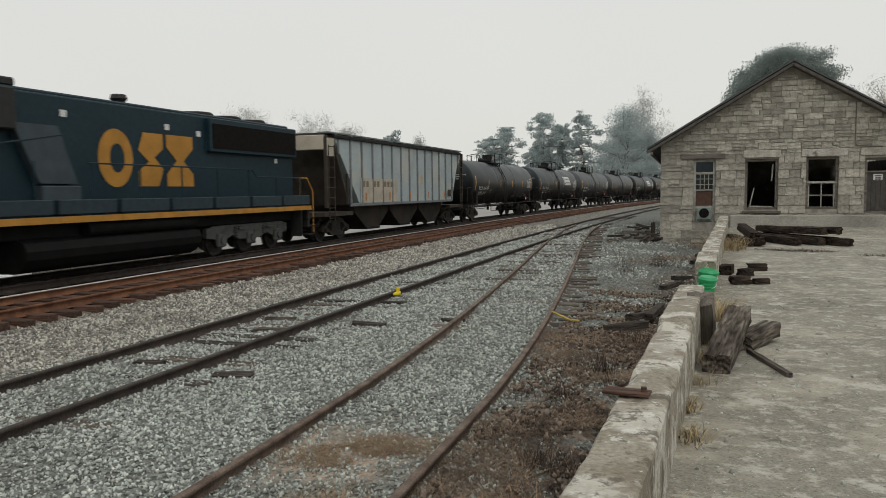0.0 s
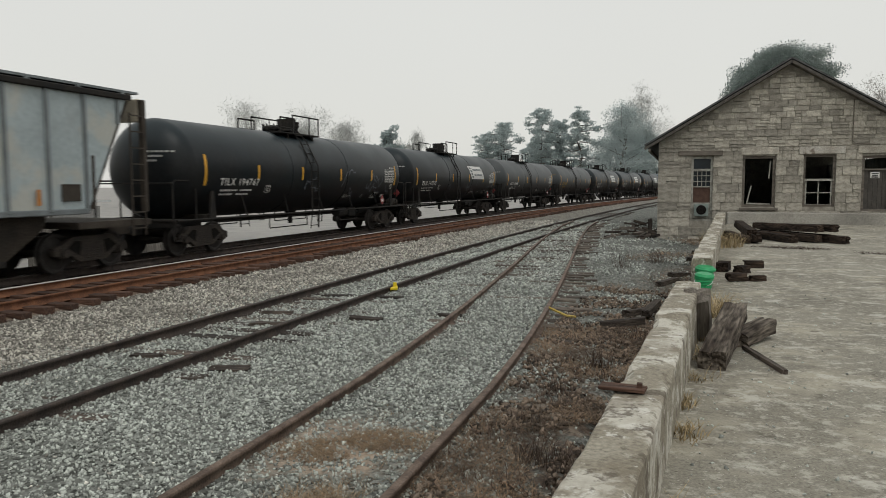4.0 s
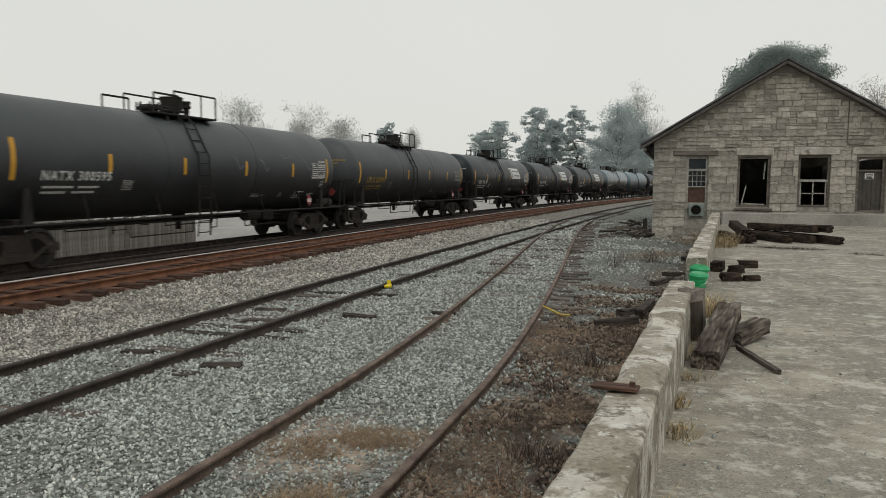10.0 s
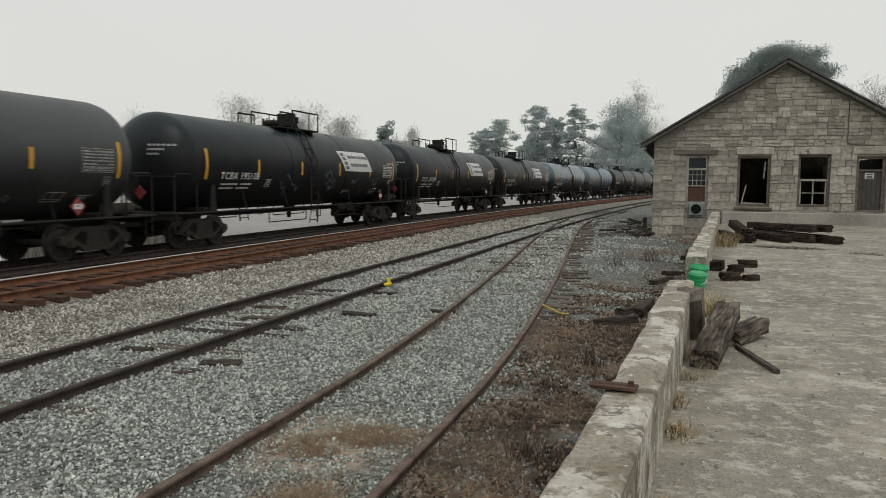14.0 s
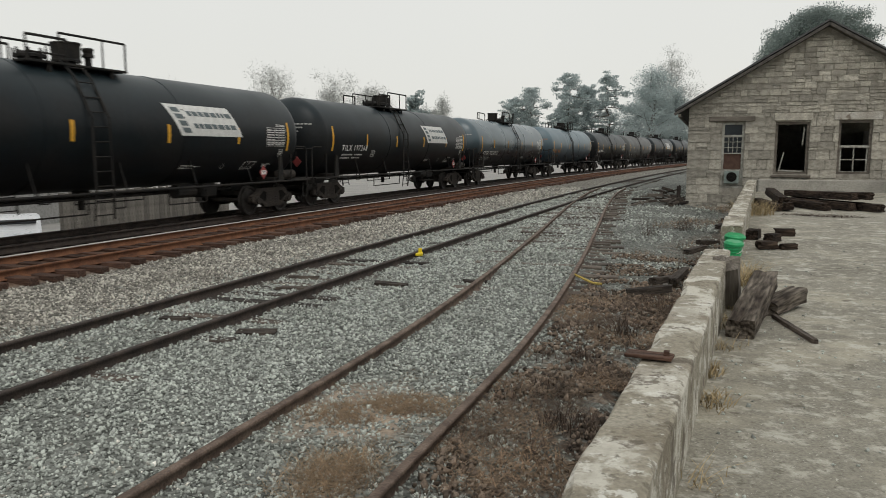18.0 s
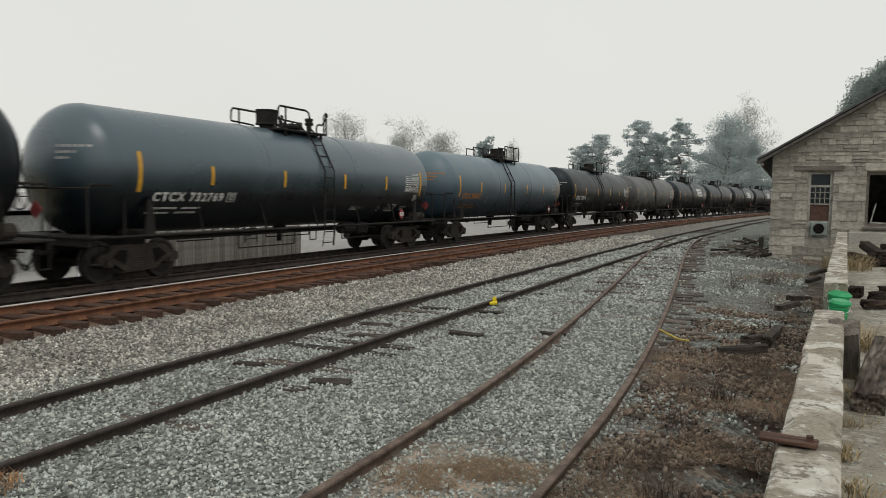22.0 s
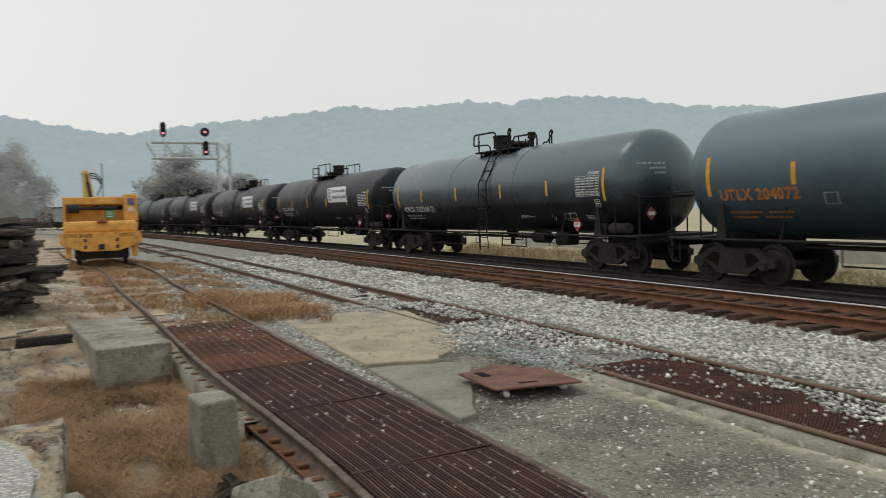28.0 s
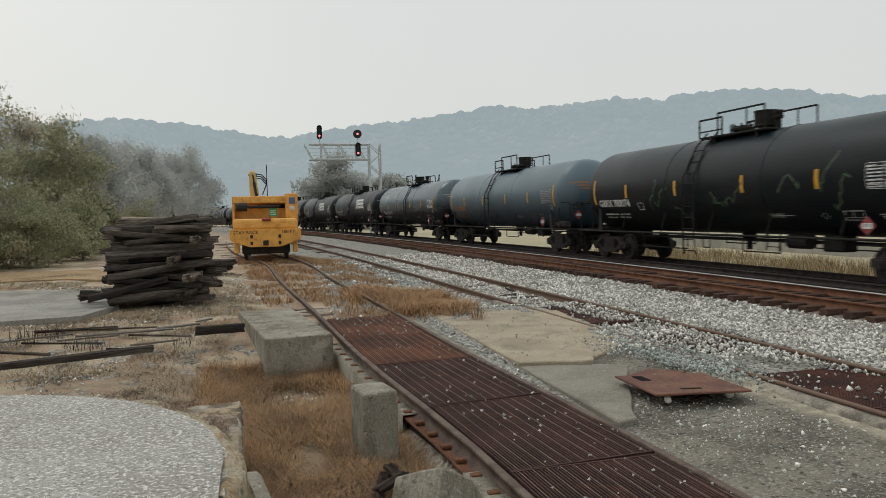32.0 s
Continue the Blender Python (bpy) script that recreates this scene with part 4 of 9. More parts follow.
    box(bm, (9.0, BY - 0.30, 0.60), (14.6, 0.52, 0.56), bevel=0.03)
    tagged(part("ledge", bm, M_CONC), "raised concrete ledge along the foot of the wall", "ledge", kind="structure")


def frame_bars(bm, x0, x1, z0, z1, t, d, y):
    box(bm, ((x0 + x1) / 2, y, z0 + t / 2), (x1 - x0, d, t))
    box(bm, ((x0 + x1) / 2, y, z1 - t / 2), (x1 - x0, d, t))
    box(bm, (x0 + t / 2, y, (z0 + z1) / 2), (t, d, z1 - z0 - 2 * t))
    box(bm, (x1 - t / 2, y, (z0 + z1) / 2), (t, d, z1 - z0 - 2 * t))
    return bm


def build_openings():
    y = BY + 0.16
    M_PALE_FRAME = mat("pale_frame_paint", (0.42, 0.42, 0.38), 0.8, var=0.3, scale=6, bump=0.3, tint=(0.26, 0.25, 0.22))
    # doorway with an upper pane, a sash and a cooling unit set in white boards
    x0, x1, z0, z1 = OPENINGS[0]
    d = thing("door_1", "narrow doorway with sash panes above a boxed-in cooling unit", "door", kind="structure")
    part("door_frame", frame_bars(bmesh.new(), x0, x1, z0, z1, 0.09, 0.12, y), M_PALE_FRAME, d, "peeling pale door frame")
    bm = bmesh.new()
    box(bm, ((x0 + x1) / 2, y, 2.62), (x1 - x0 - 0.18, 0.1, 0.09))
    box(bm, ((x0 + x1) / 2, y, 1.92), (x1 - x0 - 0.18, 0.08, 0.04))
    part("transom_bar", bm, M_PALE_FRAME, d)
    bm = bmesh.new()
    for k in range(1, 4):
        box(bm, (x0 + 0.09 + k * (x1 - x0 - 0.18) / 4, y, 2.27), (0.025, 0.04, 0.62))
    for zz in (2.15, 2.38):
        box(bm, ((x0 + x1) / 2, y, zz), (x1 - x0 - 0.18, 0.04, 0.025))
    part("sash_bars", bm, M_PALE_FRAME, d)
    for za, zb in ((1.94, 2.57), (2.67, 3.08)):
        bm = bmesh.new()
        box(bm, ((x0 + x1) / 2, y + 0.03, (za + zb) / 2), (x1 - x0 - 0.18, 0.006, zb - za))
        part("pane", bm, M_GLASS, d)
    bm = bmesh.new()
    box(bm, ((x0 + x1) / 2, y + 0.02, 1.58), (x1 - x0 - 0.18, 0.03, 0.64))
    part("lower_panel", bm, mat("brown_panel", (0.10, 0.055, 0.04), 0.8, bump=0.2), d, "dark brown lower panel")
    bm = bmesh.new()
    box(bm, ((x0 + x1) / 2, y, 0.93), (x1 - x0 - 0.18, 0.06, 0.66))
    part("boarding", bm, M_PALE_FRAME, d, "pale boards")
    u = thing("cooling_unit", "old pale green window cooling unit set in a doorway", "air conditioner")
    bm = bmesh.new()
    box(bm, ((x0 + x1) / 2, y - 0.10, 0.95), (0.56, 0.26, 0.52), bevel=0.02)
    part("case", bm, mat("pale_green_enamel", (0.25, 0.30, 0.28), 0.6, bump=0.1), u)
    # dark disc on the case stands for shade in the fan hole
    bm = bmesh.new()
    lathe(bm, [(0.0, 0.0), (0.20, 0.0), (0.20, 0.02), (0.0, 0.02)], 20, pose((x0 + x1) / 2, y - 0.225, 0.96, 90, 0, 0))
    part("fan_opening", bm, M_DARK, u)
    for r in (0.07, 0.13, 0.19):
        bm = bmesh.new()
        lathe(bm, [(r - 0.008, 0.0), (r + 0.008, 0.0), (r + 0.008, 0.008), (r - 0.008, 0.008), (r - 0.008, 0.0)], 20, pose((x0 + x1) / 2, y - 0.250, 0.96, 90, 0, 0))
        part("grille_ring", bm, M_FRAME, u)
    # gaping window with loose boards
    x0, x1, z0, z1 = OPENINGS[1]
    w = thing("window_1", "gaping window opening with a broken frame and loose boards", "window", kind="structure")
    part("window_frame", frame_bars(bmesh.new(), x0, x1, z0, z1, 0.10, 0.14, y), M_WOOD_OLD, w)
    for c, sz, ry in (((x0 + 0.28, y + 0.1, 1.55), (0.045, 0.03, 0.85), 12), ((x1 - 0.2, y + 0.1, 2.6), (0.05, 0.03, 0.7), 4), ((2.9, y + 0.05, 1.22), (0.9, 0.06, 0.05), 2)):
        bm = bmesh.new()
        box(bm, (0, 0, 0), sz)
        part("loose_board", bm, M_PALE_FRAME, w, m=pose(*c, 0, ry, 0))
    bm = bmesh.new()
    box(bm, ((x0 + x1) / 2, BY - 0.02, z0 - 0.05), (x1 - x0 + 0.2, 0.2, 0.09), bevel=0.01)
    part("window_sill", bm, M_WOOD_OLD, w, m=pose(0, 0, 0.0, 0, 0.6, 0))
    # window with a leaning sash
    x0, x1, z0, z1 = OPENINGS[2]
    w = thing("window_2", "open window with a pale many-paned lower sash", "window", kind="structure")
    part("window_frame", frame_bars(bmesh.new(), x0, x1, z0, z1, 0.09, 0.14, y), M_WOOD_OLD, w)
    bm = frame_bars(bmesh.new(), x0 + 0.10, x1 - 0.10, z0 + 0.05, z0 + 1.12, 0.05, 0.04, y)
    box(bm, ((x0 + x1) / 2, y, z0 + 0.58), (0.04, 0.035, 1.0))
    box(bm, ((x0 + x1) / 2, y, z0 + 0.56), (x1 - x0 - 0.3, 0.035, 0.035))
    box(bm, ((x0 + x1) / 2, y - 0.06, z0 + 1.06), (x1 - x0 - 0.12, 0.05, 0.06))
    part("sash", bm, M_PALE_FRAME, w)
    # boarded door
    x0, x1, z0, z1 = OPENINGS[3]
    d = thing("door_2", "grey boarded door with a small white notice and dark light above", "door", kind="structure")
    part("door_frame", frame_bars(bmesh.new(), x0, x1, z0, z1, 0.10, 0.14, y), M_WOOD_OLD, d)
    for k in range(5):
        bm = bmesh.new()
        wd = (x1 - x0 - 0.2) / 5
        box(bm, (x0 + 0.1 + wd * (k + 0.5), y + 0.03, 1.78), (wd - 0.008, 0.03, 1.54))
        part("board", bm, M_DOOR, d)
    bm = bmesh.new()
    box(bm, ((x0 + x1) / 2, y, 2.58), (x1 - x0 - 0.2, 0.1, 0.06))
    part("transom_bar", bm, M_WOOD_OLD, d)
    bm = bmesh.new()
    box(bm, (7.12, y - 0.0, 2.36), (0.32, 0.01, 0.24))
    nt = part("notice", bm, M_WHITE, d, "small white notice with dark bars")
    bm = bmesh.new()
    for zz, ww in ((2.41, 0.24), (2.33, 0.20), (2.28, 0.24)):
        box(bm, (7.12, y - 0.008, zz), (ww, 0.004, 0.04))
    part("notice_bars", bm, M_BLACK, nt)


M_BARGE = mat("dark_bargeboard", (0.10, 0.092, 0.082), 0.85, var=0.35, scale=5, bump=0.3)
M_DOOR = mat("door_grey_board", (0.085, 0.078, 0.07), 0.85, var=0.3, scale=5, bump=0.3, rnd=0.15)
build_house()
build_openings()

# ---- the train ----
def on_tank(u, v, r, zc, lift=0.004):
    """Wraps a flat place (along u, height v) round the near side of a tank."""
    s = (v - zc) / r
    a = max(-1.4, min(1.4, s))
    return Vector(((r + lift) * math.cos(a), u, zc + (r + lift) * math.sin(a)))


def lettering(text, size, name, material, wrap, parent, shear=0.0, spacing=1.0, label="", width=0.0, bold=0.0):
    cu = bpy.data.curves.new(name, "FONT")
    cu.body, cu.size, cu.align_x, cu.align_y, cu.shear, cu.space_character, cu.resolution_u = text, size, "LEFT", "BOTTOM", shear, spacing, 3
    cu.offset = bold or (0.006 if size > 0.3 else 0.0)
    ob = bpy.data.objects.new(name, cu)
    me = bpy.data.meshes.new_from_object(ob)
    bpy.data.objects.remove(ob)
    bm = bmesh.new()
    bm.from_mesh(me)
    wide = width / max(v.co.x for v in bm.verts) if width else 1.0
    for v in bm.verts:
        v.co = wrap(v.co.x * wide, v.co.y)
    return part(name, bm, material, parent, label)


def patch(bm, u0, u1, v0, v1, wrap, nu=1, nv=3, slant=0.0):
    g = [[bm.verts.new(wrap(u0 + (u1 - u0) * i / nu + slant * (j / nv - 0.5), v0 + (v1 - v0) * j / nv)) for j in range(nv + 1)] for i in range(nu + 1)]
    for i in range(nu):
        for j in range(nv):
            bm.faces.new((g[i][j], g[i + 1][j], g[i + 1][j + 1], g[i][j + 1]))
    return bm


def side_frame():
    """Cast side frame of a freight truck, seen from the side; along is y, up is z."""
    bm = bmesh.new()
    m = pose(0, 0, 0, 90, 0, 90)
    outer = [(-1.17, 0.42), (-1.17, 0.60), (-0.95, 0.66), (-0.62, 0.84), (0.62, 0.84), (0.95, 0.66), (1.17, 0.60), (1.17, 0.42), (0.92, 0.40), (0.80, 0.47), (0.42, 0.24), (-0.42, 0.24), (-0.80, 0.47), (-0.92, 0.40)]
    prism(bm, outer, 0.16, m)
    return bm


def truck_hole_shade():
    # dark plates on the solid frame, painted shade for its openings
    bm = bmesh.new()
    for s in (1,):
        prism(bm, [(s * 0.42, 0.38), (s * 0.36, 0.72), (s * 0.56, 0.74), (s * 0.78, 0.58)], 0.012, pose(0.155, 0, 0, 90, 0, 90))
    return bm


def wheel_mesh():
    bm = bmesh.new()
    prof = [(0.0, 0.10), (0.12, 0.10), (0.14, 0.06), (0.36, 0.03), (0.40, 0.065), (0.455, 0.065), (0.457, -0.03), (0.485, -0.045), (0.483, -0.07), (0.40, -0.07), (0.34, -0.03), (0.0, -0.03)]
    lathe(bm, prof, 28, pose(0, 0, 0, 0, 90, 0))
    return bm


TR = {}


def truck_parts():
    if TR:
        return TR
    TR["frame"] = mesh_of(side_frame(), "side_frame", M_TRUCK)
    bm = truck_hole_shade()
    TR["gap"] = mesh_of(bm, "opening", M_DARK)
    TR["wheel"] = mesh_of(wheel_mesh(), "wheel", M_WHEEL, True)
    bm = bmesh.new()
    prof = [(0.0, 0.30)]
    for r in range(5):
        prof += [(0.06, 0.30 + r * 0.055), (0.078, 0.315 + r * 0.055), (0.078, 0.33 + r * 0.055), (0.06, 0.345 + r * 0.055)]
    lathe(bm, prof + [(0.0, 0.57)], 10, pose(0.10, 0, 0))
    TR["springs"] = mesh_of(bm, "spring", M_TRUCK)
    bm = bmesh.new()
    box(bm, (0.08, 0, 0.47), (0.22, 0.26, 0.26), bevel=0.03)
    cyl(bm, (0.18, 0, 0.457), (0.24, 0, 0.457), 0.10, 12)
    TR["bearing"] = mesh_of(bm, "bearing_cap", M_TRUCK)
    bm = bmesh.new()
    box(bm, (0, 0, 0.66), (2.0, 0.34, 0.24), bevel=0.03)
    for s in (-1, 1):
        cyl(bm, (-0.75, s * 0.889, 0.457), (0.75, s * 0.889, 0.457), 0.08, 10)
        box(bm, (0, s * 0.36, 0.42), (1.5, 0.10, 0.12))
    TR["bolster"] = mesh_of(bm, "bolster", M_TRUCK)
    return TR


def truck(car, y):
    t = truck_parts()
    tk = part("truck", t["bolster"], None, car, m=pose(0, y, 0))
    for s in (-1, 1):
        turn = pose(s * 0.92, 0, 0, 0, 0, 0 if s > 0 else 180)
        part("side_frame", t["frame"], None, tk, m=turn)
        part("frame_opening", t["gap"], None, tk, m=turn)
        part("frame_opening", t["gap"], None, tk, m=turn @ Matrix.Translation((0.167 * 2 - 0.012, 0, 0)) @ pose(0, 0, 0, 0, 0, 180))
        for e in (-0.17, 0, 0.17):
            part("spring", t["springs"], None, tk, m=turn @ Matrix.Translation((0, e, 0)))
        for e in (-0.889, 0.889):
            part("bearing_cap", t["bearing"], None, tk, m=turn @ Matrix.Translation((0, e, 0)))
        for e in (-1, 1):
            part("wheel", t["wheel"], None, tk, m=pose(s * 0.745, e * 0.889, 0.457, 0, 0, 0 if s > 0 else 180))
    return tk


R_TANK, Z_TANK = 1.49, 2.53
HALF = {False: 8.12, True: 8.50}  # half length of a tank, short or long
END = {False: 6.83, True: 7.25}  # reflector strips at a tank's ends
TRUCK_AT = {False: 6.50, True: 6.88}


def tank_shell(r, half, zc):
    bm = bmesh.new()
    prof = [(0.0, -half)]
    for k in range(1, 9):
        a = radians(90 * k / 8)
        prof.append((r * math.sin(a), -half + 0.85 * (1 - math.cos(a))))
    for yy in (-2.2, 2.2):
        prof += [(r, yy - 0.06), (r + 0.012, yy - 0.05), (r + 0.012, yy + 0.05), (r, yy + 0.06)]
    prof += [(rr, -h) for rr, h in prof[:9][::-1]]
    return lathe(bm, prof, 48, pose(0, 0, zc, -90, 0, 0))


def top_gear(style):
    """Walkway, rails, manway and valves on a tank's crown; y along the car. Style 1 has the tall box rails of older cars."""
    out = {}
    zt = Z_TANK + R_TANK
    zp = zt - 0.06
    bm = bmesh.new()
    for sx in (-1, 1):
        box(bm, (sx * 0.72, 0.35 if style == 0 else 0.3, zp), (0.46, 2.5 if style == 0 else 3.0, 0.05), bevel=0.01)
        for sy in (-0.55, 1.35):
            box(bm, (sx * 0.86, sy, zp - 0.16), (0.05, 0.09, 0.32))
    box(bm, (0, 0.3, zt + 0.0), (1.0, 0.9, 0.04))
    out["platform"] = mesh_of(bm, "top_platform", M_FRAME)
    zr = zp + 0.62
    for k, sx in enumerate((-0.93, 0.93)):
        bm = bmesh.new()
        if style == 0:
            tube(bm, [(sx, -0.62, zp), (sx, -0.62, zr)], 0.03)
            tube(bm, [(sx, -0.98, zr - 0.36), (sx, -1.0, zr - 0.3), (sx, -0.98, zr - 0.08), (sx, -0.9, zr), (sx, 0.42, zr - 0.01), (sx, 0.56, zr - 0.06), (sx, 0.62, zr - 0.2), (sx, 0.62, zp)], 0.03)
            tube(bm, [(sx, -0.98, zr - 0.36), (sx, 0.02, zr - 0.40), (sx, 0.18, zr - 0.48), (sx, 0.22, zp)], 0.026)
            tube(bm, [(sx, 1.0, zp), (sx, 1.0, zr - 0.42), (sx, 1.08, zr - 0.36), (sx, 1.30, zr - 0.36), (sx, 1.62, zr - 0.06), (sx, 1.58, zr), (sx, 1.5, zr), (sx, 1.42, zr - 0.08), (sx, 1.42, zp)], 0.026)
            tube(bm, [(sx, 1.55, zp), (sx, 1.55, zr)], 0.03)
        else:
            tube(bm, [(sx, -1.2, zp), (sx, -1.2, zr - 0.12), (sx, -0.1, zr - 0.12), (sx, -0.1, zp)], 0.028)
            tube(bm, [(sx, -0.3, zp), (sx, -0.3, zr), (sx, 1.75, zr), (sx, 1.75, zp)], 0.026)
            tube(bm, [(sx, -1.2, zr - 0.45), (sx, -0.1, zr - 0.45)], 0.02)
            tube(bm, [(sx, 1.0, zp), (sx, 1.0, zr)], 0.022)
        out["rail%d" % k] = mesh_of(bm, "safety_rail", M_FRAME)
    bm = bmesh.new()
    yh = -0.38 if style == 0 else 0.75
    lathe(bm, [(0.0, 0.50), (0.36, 0.50), (0.37, 0.47), (0.35, 0.45), (0.34, 0.14), (0.36, 0.12), (0.36, 0.08), (0.24, 0.07), (0.24, -0.1)], 20, pose(0, yh, zt + 0.02))
    out["housing"] = mesh_of(bm, "valve_housing", M_FRAME, True)
    bm = bmesh.new()
    ym = 0.85 if style == 0 else -0.3
    lathe(bm, [(0.0, 0.25), (0.26, 0.22), (0.30, 0.18), (0.36, 0.16), (0.36, 0.10), (0.28, 0.09), (0.28, -0.1)], 20, pose(0, ym, zt + 0.0))
    for k in range(8):
        a = k * math.pi / 4
        cyl(bm, (0.35 * math.cos(a), ym + 0.35 * math.sin(a), zt + 0.04), (0.35 * math.cos(a), ym + 0.35 * math.sin(a), zt + 0.28), 0.03, 6)
    out["manway"] = mesh_of(bm, "manway_cover", M_FRAME)
    bm = bmesh.new()
    lathe(bm, [(0.0, 0.48), (0.14, 0.48), (0.15, 0.44), (0.12, 0.36), (0.15, 0.34), (0.15, 0.28), (0.09, 0.26), (0.09, -0.05)], 12, pose(0.1, 1.72 if style == 0 else 1.35, zt - 0.02))
    out["valve"] = mesh_of(bm, "relief_valve", M_FRAME)
    shrink = Matrix.Translation((0, 0, zp)) @ Matrix.Diagonal((0.95, 0.97, 1.08, 1)) @ Matrix.Translation((0, 0, -zp))
    for me in out.values():
        me.transform(shrink)
    return out


def ladder_mesh():
    bm = bmesh.new()
    for dy in (-0.24, 0.24):
        pts = [(0.70, dy, Z_TANK + R_TANK + 0.08), (1.10, dy, Z_TANK + 1.16), (1.57, dy * 1.05, Z_TANK + 0.25), (1.58, dy * 1.1, 1.05), (1.52, dy * 1.25, 0.45)]
        for a, b in zip(pts, pts[1:]):
            a, b = Vector(a), Vector(b)
            mid = (a + b) / 2
            d = b - a
            m = Matrix.Translation(mid) @ d.to_track_quat("Z", "Y").to_matrix().to_4x4() @ Matrix.Diagonal((0.05, 0.03, d.length + 0.02, 1))
            bmesh.ops.create_cube(bm, size=1.0, matrix=m)
    for k in range(11):
        z = 0.55 + k * 0.335
        x = 1.53 + 0.05 * (z - 0.45) if z < 1.1 else 1.58 if z < 2.85 else 1.57 - (z - 2.8) * 0.52 if z < 3.75 else 0.92
        cyl(bm, (x, -0.27, z), (x, 0.27, z), 0.016, 5)
    return bm


def frame_gear(ends):
    """Stub sills, bolsters, side rails, end platforms and brake rigging."""
    out = {}
    # one end of the frame, piece by piece; the other end is the same turned round
    for nm, c, size, bv in (("stub_sill", (0, 7.55, 0.95), (0.42, 2.9, 0.34), 0.02), ("body_bolster", (0, 7.2, 1.16), (2.7, 0.5, 0.16), 0.02), ("end_platform", (0, 8.62, 1.10), (2.9, 0.85, 0.06), 0.01), ("end_sill", (0, 8.95, 1.0), (2.9, 0.12, 0.22), 0.02), ("coupler", (0, 8.98, 0.80), (0.30, 0.5, 0.26), 0.04)):
        bm = bmesh.new()
        box(bm, c, size, bevel=bv)
        out[nm] = mesh_of(bm, nm, M_FRAME)
    bm = bmesh.new()
    prism(bm, [(-0.17, 0), (0.17, 0), (0.065, 0.86), (-0.065, 0.86)], 0.05, pose(1.42, 7.2, 1.1, 90, 0, 90))
    out["saddle_plate"] = mesh_of(bm, "saddle_plate", M_FRAME)
    bm = bmesh.new()
    cyl(bm, (1.52, -9.0, 1.10), (1.52, 9.0, 1.10), 0.035, 8)
    for yy in (-5.4, -2.7, 0.0, 2.7, 5.4):
        cyl(bm, (1.52, yy, 1.10), (1.30, yy, 1.85), 0.02, 6)
    out["side_rail"] = mesh_of(bm, "side_rail", M_FRAME)
    for nm, pts, r in (("hanger_long", [(1.44, -3.9, 1.0), (1.44, -3.9, 0.62), (1.44, -1.2, 0.62), (1.44, -1.2, 1.0)], 0.02), ("hanger_short", [(1.44, 1.6, 1.0), (1.44, 1.6, 0.66), (1.44, 3.2, 0.66), (1.44, 3.2, 1.0)], 0.02), ("sill_step", [(1.44, -0.35, 1.0), (1.44, -0.35, 0.7), (1.44, 0.0, 0.7), (1.44, 0.0, 1.0)], 0.018), ("corner_handrail", [(1.40, 7.95, 1.1), (1.40, 7.95, 2.15), (1.40, 8.15, 2.28), (1.40, 8.9, 2.28), (1.40, 9.0, 2.18), (1.40, 9.0, 1.1)], 0.026), ("end_step", [(1.40, 8.7, 1.0), (1.40, 8.7, 0.5), (1.40, 8.98, 0.5), (1.40, 8.98, 1.0)], 0.022), ("end_handrail", [(-1.4, 8.98, 2.2), (1.4, 8.98, 2.2)], 0.022)):
        bm = bmesh.new()
        tube(bm, pts, r)
        out[nm] = mesh_of(bm, nm, M_FRAME)
    bm = bmesh.new()
    box(bm, (0.5, 4.3, 0.92), (0.5, 0.75, 0.42), bevel=0.05)
    out["control_valve"] = mesh_of(bm, "control_valve", M_FRAME)
    bm = bmesh.new()
    cyl(bm, (0.7, 2.7, 0.95), (0.7, 3.5, 0.95), 0.20, 12)
    out["brake_cylinder"] = mesh_of(bm, "brake_cylinder", M_FRAME)
    bm = bmesh.new()
    cyl(bm, (0.35, -5.9, 0.9), (0.35, 5.9, 0.9), 0.03, 6)
    out["brake_pipe"] = mesh_of(bm, "brake_pipe", M_FRAME)
    bm = bmesh.new()
    lathe(bm, [(0.0, -0.32), (0.20, -0.30), (0.24, -0.1), (0.5, 0.0), (0.62, 0.12)], 14, pose(0, 0, 1.24))
    cyl(bm, (0, 0, 0.6), (0, 0, 0.95), 0.09, 8)
    out["bottom_outlet"] = mesh_of(bm, "bottom_outlet", M_FRAME)
    bm = bmesh.new()
    for k in range(12):
        a, b = k * math.pi / 6, (k + 1) * math.pi / 6
        cyl(bm, (0.28 * math.cos(a), 0, 0.28 * math.sin(a)), (0.28 * math.cos(b), 0, 0.28 * math.sin(b)), 0.018, 5)
        if k % 2 == 0:
            cyl(bm, (0, 0, 0), (0.28 * math.cos(a), 0, 0.28 * math.sin(a)), 0.012, 5)
    out["hand_brake"] = mesh_of(bm, "hand_brake_wheel", M_FRAME)
    bm = bmesh.new()
    lathe(bm, [(0.0, 0.0), (0.12, 0.0), (0.165, 0.05), (0.165, 0.80), (0.12, 0.85), (0.0, 0.85)], 14, pose(1.20, 7.52, 1.31, -90, 0, 0))
    out["reservoir"] = mesh_of(bm, "air_reservoir", M_TRUCK)
    bm = bmesh.new()
    lathe(bm, [(0.0, 0.0), (0.10, 0.02), (0.13, 0.10), (0.13, 0.22), (0.08, 0.28), (0.0, 0.29)], 12, pose(1.27, 7.30, 1.18))
    out["valve_drum"] = mesh_of(bm, "valve_drum", M_TRUCK, True)
    bm = bmesh.new()
    tube(bm, [(0.32, 8.95, 0.78), (0.34, 9.05, 0.62), (0.36, 9.12, 0.46), (0.36, 9.22, 0.40), (0.34, 9.32, 0.47)], 0.028)
    out["air_hose"] = mesh_of(bm, "air_hose", M_BLACK)
    bm = bmesh.new()
